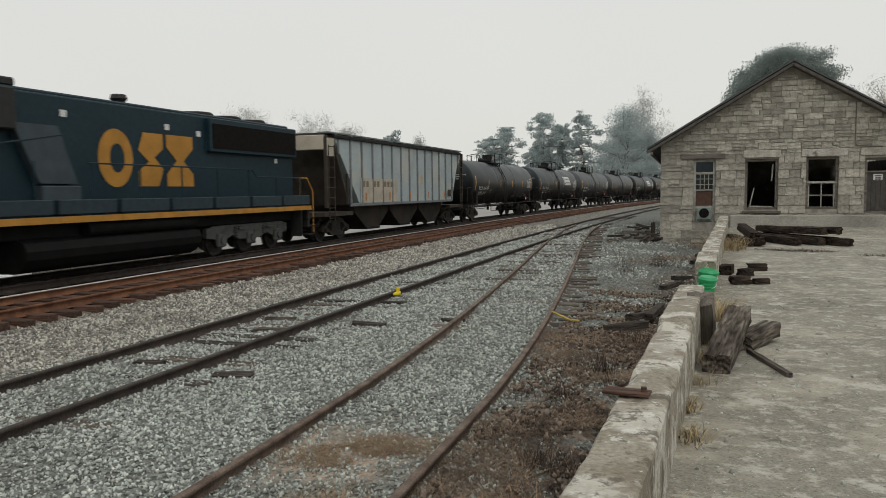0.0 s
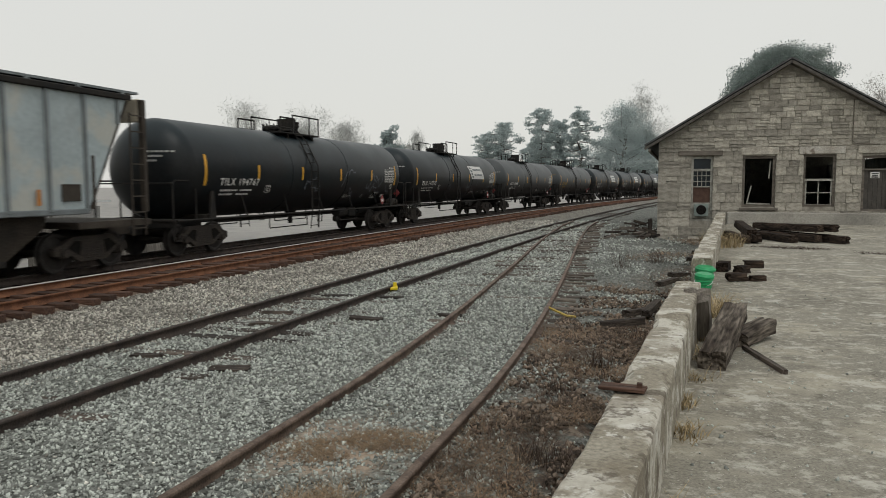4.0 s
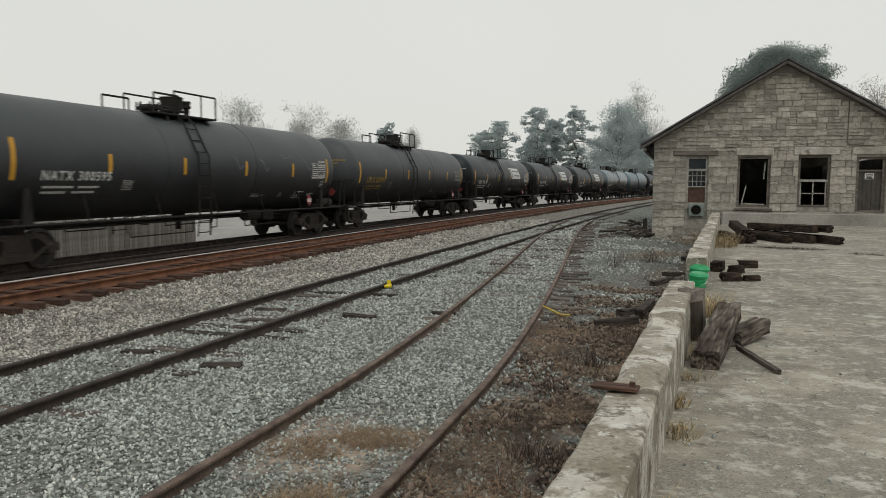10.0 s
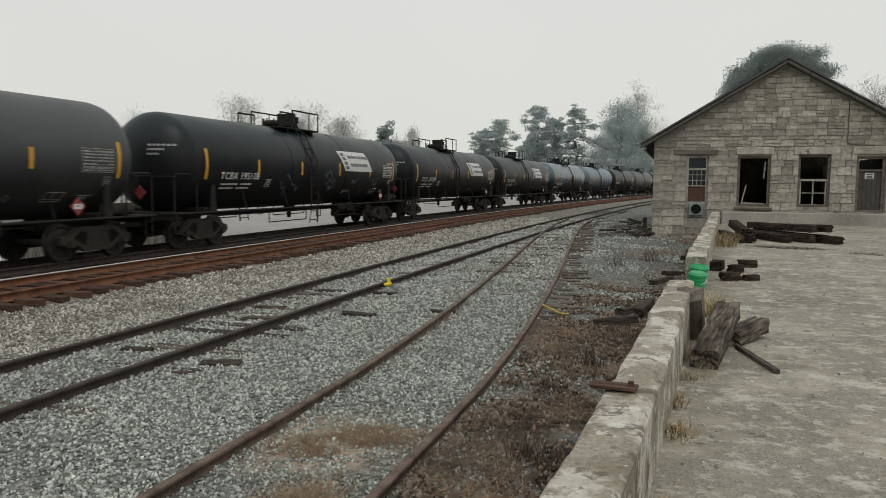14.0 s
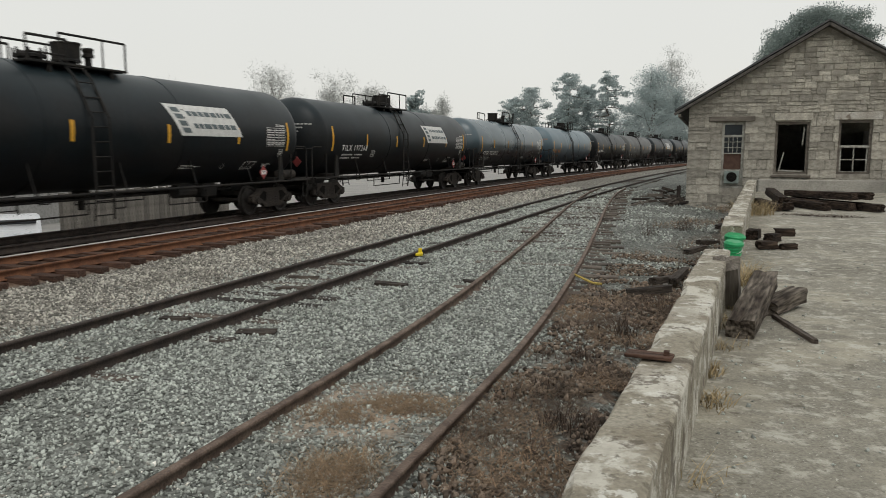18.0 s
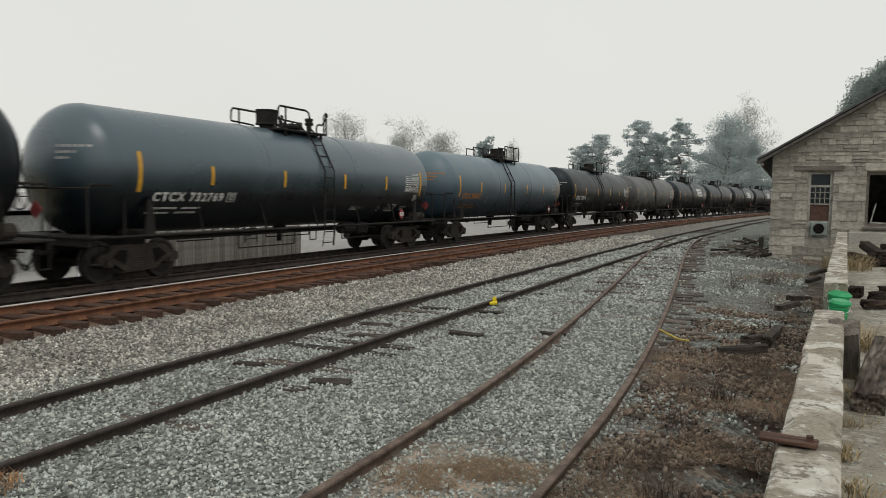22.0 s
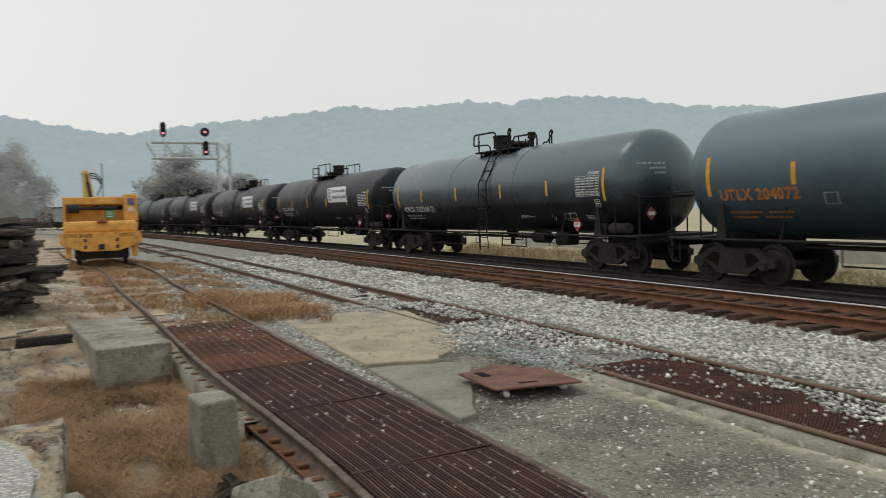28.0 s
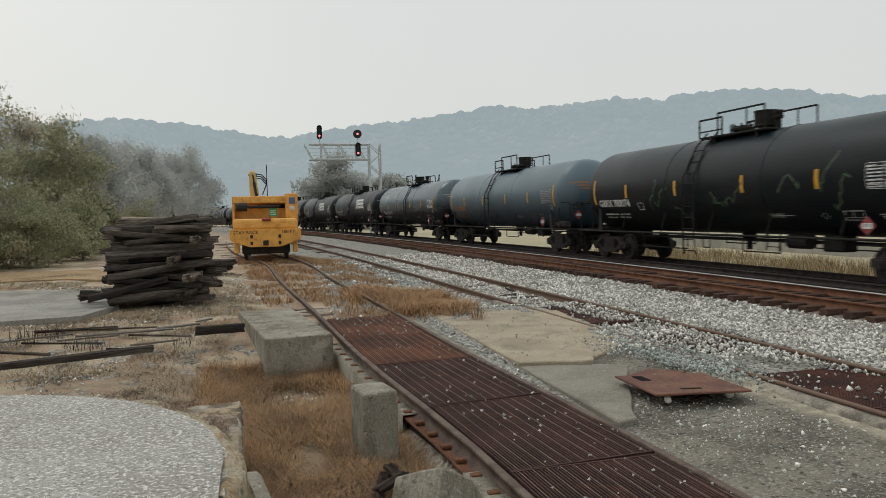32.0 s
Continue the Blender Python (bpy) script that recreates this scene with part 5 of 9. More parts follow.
    tube(bm, [(1.36, 9.03, 0.96), (0.6, 9.05, 0.98), (0.5, 9.08, 0.80), (0.18, 9.10, 0.80)], 0.014)
    out["uncoupling_lever"] = mesh_of(bm, "uncoupling_lever", M_FRAME)
    for me in out.values():
        me.transform(Matrix.Diagonal((0.97, ends / 7.2, 0.955, 1)))
    return out


GEAR = {}


def tank_car(label, shell, marks="", marks_mat=None, sign=0, style=0, gear=1, strip=None, scrawl=0, placard=True, plate=True, top_mat=None, long=False):
    if not GEAR:
        for st in (0, 1):
            GEAR[st] = top_gear(st)
        GEAR["ladder"] = mesh_of(ladder_mesh(), "ladder", M_FRAME)
        for lg in (False, True):
            GEAR["under", lg] = frame_gear(TRUCK_AT[lg])
    car = thing("tank_car", label, "tank car", group="cars of the freight train")
    key = ("shell", style, long, shell.name)
    half = HALF[long] - (0.15 if style else 0.0)
    if key not in GEAR:
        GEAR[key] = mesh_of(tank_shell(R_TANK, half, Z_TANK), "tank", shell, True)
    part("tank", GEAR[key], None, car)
    top = GEAR[gear]
    slid = pose(0, -0.22 if gear == 0 else -0.9 if long else 0.0, 0)
    for k in ("platform", "rail0", "rail1", "housing", "manway", "valve"):
        part({"platform": "top_platform", "rail0": "safety_rail", "rail1": "safety_rail", "housing": "valve_housing", "manway": "manway_cover", "valve": "relief_valve"}[k], top[k], None, car, m=slid)
    yl = 0.48 if gear == 0 else -0.80
    part("ladder", GEAR["ladder"], None, car, m=pose(0, yl, 0))
    part("ladder", GEAR["ladder"], None, car, m=pose(0, yl, 0, 0, 0, 180))
    un = GEAR["under", long]
    about = pose(0, 0, 0, 0, 0, 180)
    for nm in ("stub_sill", "body_bolster", "end_platform", "end_sill", "coupler", "end_handrail", "saddle_plate", "corner_handrail", "end_step", "hanger_long", "hanger_short", "sill_step", "brake_pipe", "valve_drum", "air_hose", "uncoupling_lever"):
        part(nm, un[nm], None, car)
        part(nm, un[nm], None, car, m=about)
    for nm, dx, dy in (("saddle_plate", -2.80, 0), ("saddle_plate", 0, -2 * TRUCK_AT[long]), ("corner_handrail", -2.716, 0), ("end_step", -2.716, 0)):
        part(nm, un[nm], None, car, m=Matrix.Translation((dx, dy, 0)))
    for nm in ("corner_handrail", "end_step"):
        part(nm, un[nm], None, car, m=Matrix.Translation((2.716, 0, 0)) @ about)
    for nm in ("control_valve", "brake_cylinder", "bottom_outlet"):
        part(nm, un[nm], None, car)
    part("air_reservoir", un["reservoir"], None, car)
    part("side_rail", un["side_rail"], None, car)
    part("side_rail", un["side_rail"], None, car, m=pose(0, 0, 0, 0, 0, 180))
    part("hand_brake", un["hand_brake"], None, car, m=pose(0.85, TRUCK_AT[long] + 1.45, 1.92))
    truck(car, -TRUCK_AT[long])
    truck(car, TRUCK_AT[long])
    w = lambda u, v: on_tank(u, v, R_TANK, Z_TANK, 0.006)
    st = strip or M_YELLOW
    key = ("strip", style, long, st.name)
    e = END[long]
    if key not in GEAR:
        GEAR[key] = []
        inner = (-4.45, -1.55, 1.55, 4.55) if long else (-4.55, -1.63, 1.50, 4.17)
        for u, v0, v1, ww in ((-e, 2.03, 2.95, 0.11), *((q, 2.23, 2.70, 0.11) for q in inner), (e, 2.03, 2.95, 0.11)):
            bm = bmesh.new()
            patch(bm, u - ww / 2, u + ww / 2, v0, v1, w, 1, 5)
            GEAR[key].append(mesh_of(bm, "reflector_strip", st))
    for me in GEAR[key]:
        part("reflector_strip", me, None, car)
    mm = marks_mat or M_WHITE
    if marks and style == 0:
        first = -e + (0.75 if long else 0.45)
        low = 1.98 if long else 1.75
        lettering(marks, 0.31, "reporting_mark", mm, lambda u, v: on_tank(u + first, v + low, R_TANK, Z_TANK, 0.008), car, spacing=1.28, width=(0.192 if long else 0.211) * len(marks), bold=0.007 if long else 0.013)
    elif marks:
        lettering(marks, 0.36, "reporting_mark", mm, lambda u, v: on_tank(u * 0.90 - e + (0.75 if long else 0.30), v + (1.98 if long else 1.86), R_TANK, Z_TANK, 0.008), car, spacing=1.12, bold=0.012)
    bm = bmesh.new()
    for k, (u0, u1) in enumerate(((-6.4, -5.5), (-5.35, -4.7), (-6.4, -5.7), (-5.5, -4.8))):
        z = (1.84 if long else 1.58) - 0.14 * (k // 2)
        n = 9 if k % 2 == 0 else 6
        for i in range(n):
            a = u0 + (u1 - u0) * i / n
            patch(bm, a, a + (u1 - u0) / n * 0.72, z, z + 0.06, w, 1, 1)
    tagged(part("weight_marking", bm, mm, car), "rows of small painted bars", kind="stuff")
    if plate:
        ink = mm if mm is M_WHITE else M_MARK
        bm = bmesh.new()
        p0, p1, q0, q1 = e - 1.23, e - 0.17, 2.18, 2.75
        for f in (0.0, 0.42, 0.62, 0.81, 1.0):
            patch(bm, p0 + (p1 - p0) * f - 0.006, p0 + (p1 - p0) * f + 0.006, q0, q1, w, 1, 4)
        for f in (0.0, 0.16, 0.32, 0.86, 1.0):
            patch(bm, p0, p1, q0 + (q1 - q0) * f - 0.006, q0 + (q1 - q0) * f + 0.006, w, 1, 1)
        for r in range(7):
            v = q0 + (q1 - q0) * (0.05 + r * 0.135)
            for f, g in ((0.03, 0.22), (0.25, 0.39), (0.46, 0.59), (0.65, 0.78), (0.84, 0.96)):
                if (r, f) not in ((2, 0.46), (2, 0.65), (6, 0.25)):
                    patch(bm, p0 + (p1 - p0) * f, p0 + (p1 - p0) * g, v, v + 0.033, w, 1, 1)
        tagged(part("data_panel", bm, ink, car), "bordered table of small painted bars", kind="stuff")
        if style == 0:
            lettering("DOT 111A100W1", 0.10, "class_mark", ink, lambda u, v: on_tank(u + e - 0.68, v + 2.78, R_TANK, Z_TANK, 0.008), car, width=0.50, bold=0.004)
            lettering("C", 0.15, "plate_letter", ink, lambda u, v: on_tank(u - 3.825, v + 1.81, R_TANK, Z_TANK, 0.008), car, width=0.12, bold=0.006)
            lettering("PLATE", 0.07, "plate_word", ink, lambda u, v: on_tank(u - 3.87, v + 1.95, R_TANK, Z_TANK, 0.008), car, width=0.21, bold=0.002)
        bm = bmesh.new()
        # slanted panel, tank emblem, plate box, rows of small print
        for a, b, c, d in ((-2.17, -1.62, 1.36, 1.385), (-2.08, -1.53, 1.635, 1.66)):
            patch(bm, e + a, e + b, c, d, w, 2, 1)
        for a in (-2.125, -1.86, -1.575):
            patch(bm, e + a - 0.01, e + a + 0.01, 1.36 if a != -1.86 else 1.45, 1.66, w, 1, 3, slant=0.09)
        patch(bm, e - 2.10, e - 1.62, 1.44, 1.455, w, 2, 1)
        for a, b, c, d in ((-0.46, -0.24, 2.05, 2.07), (-0.46, -0.24, 1.83, 1.85), (-0.46, -0.44, 1.83, 2.07), (-0.26, -0.24, 1.83, 2.07), (-0.40, -0.30, 1.99, 2.01), (-0.42, -0.28, 1.93, 1.96), (-0.38, -0.32, 1.87, 1.91)):
            patch(bm, e + a, e + b, c, d, w, 1, 2)
        for v, n, a in ((1.53, 7, -1.12), (1.47, 4, -1.08), (1.42, 4, -1.06)):
            for i in range(n):
                patch(bm, e + a + i * 0.066, e + a + 0.05 + i * 0.066, v, v + 0.034, w, 1, 1)
        for v, n in ((1.56, 9), (1.51, 14), (1.46, 9)):
            for i in range(n):
                patch(bm, 2.2 + i * 0.066, 2.25 + i * 0.066, v, v + 0.026, w, 1, 1)
        for a, b, c, d in ((-3.92, -3.61, 1.78, 1.795), (-3.92, -3.61, 2.03, 2.045), (-3.92, -3.90, 1.78, 2.045), (-3.63, -3.61, 1.78, 2.045)):
            patch(bm, a, b, c, d, w, 1, 2)
        for k in range(4):
            a0, a1 = radians(90 * k), radians(90 * k + 90)
            bm.faces.new([bm.verts.new(w(4.12 + r * math.cos(a), 1.50 + r * math.sin(a))) for r, a in ((0.11, a0), (0.11, a1), (0.092, a1), (0.092, a0))])
        tagged(part("small_markings", bm, ink, car), "small painted boxes and rows of print", kind="stuff")
    # head marks
    for s in (-1, 1):
        bm = bmesh.new()
        for r, wd in ((0, 0.8), (1, 0.5), (2, 0.36)):
            z = Z_TANK + 0.45 - r * 0.13
            for i in range(6):
                x = 0.35 + i * wd / 6
                q = []
                for xx, zz in ((x, z), (x + wd / 8, z), (x + wd / 8, z + 0.055), (x, z + 0.055)):
                    rr = min(0.999, math.hypot(xx, zz - Z_TANK) / R_TANK)
                    q.append(bm.verts.new((xx, s * (half - 0.85 + 0.85 * math.sqrt(1 - rr * rr) + 0.006), zz)))
                bm.faces.new(q)
        tagged(part("head_mark", bm, mm if mm is not M_WHITE else M_MARK, car), kind="stuff")
    if placard:
        for u, x, z in ((e - 1.3, 1.36, 1.36), (TRUCK_AT[long] + 1.68, 1.0, 1.66)):
            bm = bmesh.new()
            if u < 8:
                prism(bm, [(0, -0.22), (0.22, 0), (0, 0.22), (-0.22, 0)], 0.015, pose(x, u, z, 90, 0, 90))
            else:
                prism(bm, [(0, -0.19), (0.19, 0), (0, 0.19), (-0.19, 0)], 0.015, pose(x, u, z, 90, 0, 180))
            pl = part("placard", bm, M_RED, car, "red diamond hazard placard")
            bm = bmesh.new()
            box(bm, (x + 0.018, u, z) if u < 8 else (x, u + 0.018, z), (0.006, 0.26, 0.13) if u < 8 else (0.22, 0.006, 0.10))
            part("number_field", bm, M_WHITE, pl)
            if u < 8:
                lettering("1987", 0.09, "placard_number", M_BLACK, lambda a, c: Vector((x + 0.023, u - 0.10 + a, z - 0.035 + c)), pl)
    if sign:
        bm = bmesh.new()
        patch(bm, 1.75, 4.45, Z_TANK - 0.10, Z_TANK + 0.74, lambda a, b: on_tank(a, b, R_TANK, Z_TANK, 0.012), 4, 8, slant=-0.55)
        sg = part("sign", bm, M_WHITE, car, "white slanted name panel with dark bars")
        bm = bmesh.new()
        ws = lambda a, b: on_tank(a, b, R_TANK, Z_TANK, 0.017)
        rng = random.Random(sign)
        lean = lambda v: -0.55 * ((v - Z_TANK + 0.10) / 0.84 - 0.5)
        for r in (0.43, 0.10):
            a = 2.45
            while a < 4.15:
                n = rng.uniform(0.12, 0.3)
                d = lean(Z_TANK + r + 0.065)
                patch(bm, a + d, a + n + d, Z_TANK + r, Z_TANK + r + 0.13, ws, 1, 3, slant=-0.085)
                a += n + 0.05
        for r in range(4):
            d = lean(Z_TANK + 0.05 + r * 0.18)
            patch(bm, 1.92 + d, 2.22 + d, Z_TANK - 0.02 + r * 0.18, Z_TANK + 0.11 + r * 0.18, ws, 1, 2, slant=-0.085)
        tagged(part("sign_print", bm, M_SIGN_DARK, sg), kind="stuff")
    if scrawl:
        rng = random.Random(scrawl)
        bm = bmesh.new()
        high = scrawl == 4
        for k in range(4 if high else 9):
            u, v = (0.9 + k * 1.45, rng.uniform(2.75, 3.1)) if high else (rng.uniform(-3.2, 6.5), rng.uniform(1.75, 2.35))
            pts = []
            for i in range(4 if high else 10):
                pts.append((u, v))
                u += rng.uniform(0.1, 0.4) if high else rng.uniform(-0.05, 0.2)
                v += rng.uniform(-0.30, 0.16) if high else rng.uniform(-0.22, 0.22)
            for (a, b), (c, d) in zip(pts, pts[1:]):
                n = Vector((d - b, a - c)).normalized() * 0.025
                q = [bm.verts.new(w(x, y)) for x, y in ((a - n.x, b - n.y), (c - n.x, d - n.y), (c + n.x, d + n.y), (a + n.x, b + n.y))]
                bm.faces.new(q)
        tagged(part("painted_scrawl", bm, M_SCRAWL if scrawl != 5 else M_SCRAWL_GREEN, car), "faded spray-paint scrawl", kind="stuff")
    return car


M_MARK = mat("worn_white_marks", (0.42, 0.42, 0.41), 0.7, var=0.3, bump=0)
M_SIGN_DARK = mat("sign_slate", (0.13, 0.16, 0.17), 0.6, var=0.2, bump=0)
M_SIGN_BLUE = mat("sign_blue", (0.10, 0.14, 0.28), 0.6, var=0.1, bump=0)
M_SCRAWL = mat("spray_paint_pale", (0.15, 0.165, 0.19), 0.7, var=0.4, bump=0)
M_SCRAWL_GREEN = mat("spray_paint_green", (0.080, 0.125, 0.075), 0.7, var=0.4, bump=0)

CARS = []
PLACE = [-134.2, -116.2, -98.2, -80.2, -62.2, -44.2, -26.2] + [-8.6] + [8.85 + 17.3 * k for k in range(9)]
for k, spec in enumerate((
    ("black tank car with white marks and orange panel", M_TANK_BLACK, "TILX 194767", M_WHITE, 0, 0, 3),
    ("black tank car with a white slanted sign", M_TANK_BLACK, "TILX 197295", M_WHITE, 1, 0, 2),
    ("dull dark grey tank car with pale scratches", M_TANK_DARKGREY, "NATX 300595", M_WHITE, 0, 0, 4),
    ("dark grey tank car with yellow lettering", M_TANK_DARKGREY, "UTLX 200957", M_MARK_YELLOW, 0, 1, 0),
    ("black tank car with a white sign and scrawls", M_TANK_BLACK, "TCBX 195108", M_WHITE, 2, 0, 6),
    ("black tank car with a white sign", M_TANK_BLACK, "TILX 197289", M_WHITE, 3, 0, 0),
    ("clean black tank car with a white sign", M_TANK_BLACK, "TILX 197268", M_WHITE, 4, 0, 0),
    ("black tank car, upper half greyed by weathering and painted sky sheen", M_TANK_PALE_TOP, "CTCX 732769", M_WHITE, 0, 0, 0),
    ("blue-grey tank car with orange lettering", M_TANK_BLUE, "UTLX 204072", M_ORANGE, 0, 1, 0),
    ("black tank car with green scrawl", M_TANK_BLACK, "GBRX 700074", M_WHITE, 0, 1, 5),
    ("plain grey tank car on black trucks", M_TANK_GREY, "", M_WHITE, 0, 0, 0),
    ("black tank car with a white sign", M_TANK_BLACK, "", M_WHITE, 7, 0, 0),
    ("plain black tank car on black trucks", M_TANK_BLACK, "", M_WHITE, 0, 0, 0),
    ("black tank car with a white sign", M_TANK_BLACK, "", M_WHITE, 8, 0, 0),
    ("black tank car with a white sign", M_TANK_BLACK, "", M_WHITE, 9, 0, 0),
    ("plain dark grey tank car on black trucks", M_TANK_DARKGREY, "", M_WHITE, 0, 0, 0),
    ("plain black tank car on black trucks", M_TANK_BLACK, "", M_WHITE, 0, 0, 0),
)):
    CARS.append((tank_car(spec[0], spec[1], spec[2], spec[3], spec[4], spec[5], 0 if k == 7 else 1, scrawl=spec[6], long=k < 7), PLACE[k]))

# ---- hopper car and locomotive ----
M_BAY = mat("hopper_bay_black", (0.028, 0.025, 0.022), 0.9, var=0.4, scale=1.5, fine=20, bump=0.1, spec=0.15, tint=(0.05, 0.042, 0.034))
# Darker hopper paint: painted shading on the ribs, also used on sill and walkway.
M_HOPPER_TRIM_SHADE = mat("hopper_trim_and_rib_shade", (0.19, 0.215, 0.225), 0.7, var=0.25, scale=2, bump=0.05)


def hopper_car():
    car = thing("hopper_car", "pale grey covered hopper car with ribbed sides and grimy ends", "hopper car", group="cars of the freight train")
    L, zt, zb, hw = 9.15, 4.35, 1.50, 1.58
    bm = bmesh.new()
    prism(bm, [(-L + 0.75, zt), (L - 0.75, zt), (L - 2.2, zb), (-L + 3.2, zb)], 2 * hw - 0.06, pose(-hw + 0.03, 0, 0, 90, 0, 90))
    part("body", bm, M_HOPPER, car)
    ribs = []
    for k in range(15):
        y = -L + 1.1 + k * (2 * L - 2.2) / 14
        top, low = zt - 0.05, zb
        e = abs(y)
        if e > L - 2.2:
            low = zt - (L - 0.75 - e) / 1.45 * (zt - zb)
        if top - low < 0.2:
            continue
        for s in (-1, 1):
            # the rib's shading is put into its darker paint
            bm = bmesh.new()
            box(bm, (s * (hw - 0.0), y, (top + low) / 2), (0.08, 0.09, top - low), bevel=0.01)
            part("rib", bm, M_HOPPER_TRIM_SHADE, car)
    for s in (-1, 1):
        # chord coloured black for the shaded gap below the running board
        bm = bmesh.new()
        box(bm, (s * (hw + 0.02), 0, zt + 0.02), (0.12, 2 * L - 1.3, 0.14), bevel=0.02)
        part("top_chord", bm, M_FRAME, car)
        bm = bmesh.new()
        box(bm, (s * (hw - 0.02), 0, zb + 0.0), (0.08, 2 * L - 4.4, 0.14), bevel=0.02)
        part("side_sill", bm, M_HOPPER_TRIM_SHADE, car)
    bm = bmesh.new()
    prism(bm, [(-hw, zt), (hw, zt), (hw * 0.6, zt + 0.2), (-hw * 0.6, zt + 0.2)], 2 * L - 1.6, pose(0, L - 0.8, 0, 90, 0, 0))
    part("roof_sheet", bm, M_GRIME, car)
    bm = bmesh.new()
    box(bm, (hw - 0.28, 0, zt + 0.17), (0.55, 2 * L - 0.6, 0.06))
    for k in range(12):
        box(bm, (hw - 0.02, -L + 0.9 + k * 1.5, zt + 0.10), (0.08, 0.12, 0.13))
    part("running_board", bm, M_HOPPER_TRIM_SHADE, car, "pale grating walkway on the roof edge")
    for k in range(7):
        bm = bmesh.new()
        box(bm, (0, -6 + k * 2, zt + 0.17), (0.7, 1.7, 0.10), bevel=0.03)
        part("hatch", bm, M_HOPPER, car)
    for s in (-1, 1):
        bm = bmesh.new()
        prism(bm, [(s * (L - 0.75), zt - 0.05), (s * (L - 2.2), zb), (s * (L - 2.1), zb), (s * (L - 0.65), zt - 0.05)], 2 * hw - 0.1, pose(-hw + 0.05, 0, 0, 90, 0, 90))
        part("slope_sheet", bm, M_GRIME, car)
        for sx in (-1, 1):
            bm = bmesh.new()
            box(bm, (sx * (hw - 0.06), s * (L - 0.12), 2.9), (0.12, 0.16, 2.95))
            part("corner_post", bm, M_GRIME, car)
            bm = bmesh.new()
            box(bm, (sx * (hw - 0.06), s * (L - 2.0), 2.2), (0.08, 0.10, 1.3))
            part("side_post", bm, M_GRIME, car)
            bm = bmesh.new()
            for k in range(8):
                box(bm, (sx * (hw + 0.02), s * (L - 0.45), 1.0 + k * 0.42), (0.03, 0.5, 0.03))
            box(bm, (sx * (hw + 0.02), s * (L - 0.2), 2.4), (0.03, 0.04, 3.2))
            box(bm, (sx * (hw + 0.02), s * (L - 0.7), 2.4), (0.03, 0.04, 3.2))
            part("ladder", bm, M_GRIME, car)
        bm = bmesh.new()
        box(bm, (0, s * (L - 0.12), zt - 0.25), (2 * hw - 0.2, 0.14, 0.6), bevel=0.02)
        part("end_beam", bm, M_HOPPER_BUFF, car, "buff painted end panel")
        bm = bmesh.new()
        box(bm, (0, s * (L - 1.2), 1.15), (2 * hw - 0.1, 2.6, 0.16))
        box(bm, (0, s * (L - 0.2), 0.95), (0.5, 1.9, 0.36))
        part("end_deck", bm, M_GRIME, car)
        truck(car, s * 7.5)
    for k in (-1, 0, 1):
        bm = bmesh.new()
        y = k * 4.0
        m = pose(-1.25, 0, 0, 90, 0, 90)
        prism(bm, [(y - 1.99, zb), (y + 1.99, zb), (y + 1.85, 1.12), (y + 0.75, 0.44), (y - 0.75, 0.44), (y - 1.85, 1.12)], 2.5, m)
        part("hopper_bay", bm, M_BAY, car)
        bm = bmesh.new()
        box(bm, (0, y, 0.40), (2.6, 1.5, 0.14), bevel=0.02)
        part("outlet_gate", bm, M_FRAME, car)
    for y0, y1, z0, z1, mt, nm in ((-5.92, -1.65, 1.58, 2.68, M_HOPPER_BUFF, "patch"), (1.2, 1.9, 2.45, 2.95, M_HOPPER_BUFF, "small_patch"), (-9.05, -8.42, 3.55, 4.28, M_HOPPER_BUFF, "corner_panel"), (6.1, 6.7, 1.75, 2.15, M_GRIME, "data_box")):
        for s in (-1, 1):
            bm = bmesh.new()
            box(bm, (s * (hw + 0.006), s * (y0 + y1) / 2, (z0 + z1) / 2), (0.008, y1 - y0, z1 - z0))
            pt = part(nm, bm, mt, car, "buff repainted patch" if mt is M_HOPPER_BUFF else "dark data box")
            if nm == "patch":
                bm = bmesh.new()
                for k in (0, 1, 3, 4, 6, 7, 8):
                    box(bm, (s * (hw + 0.014), s * (y0 + 0.30 + k * 0.40), 2.42), (0.006, 0.26, 0.26))
                part("mark_bars", bm, mat("faded_mark", (0.22, 0.18, 0.13), 0.8, bump=0), pt)
    for k in range(5):
        for s in (-1, 1):
            bm = bmesh.new()
            box(bm, (s * (hw + 0.045), -5.4 + k * 2.7, 1.85), (0.008, 0.11, 0.36))
            part("reflector_strip", bm, M_ORANGE, car)
    return car


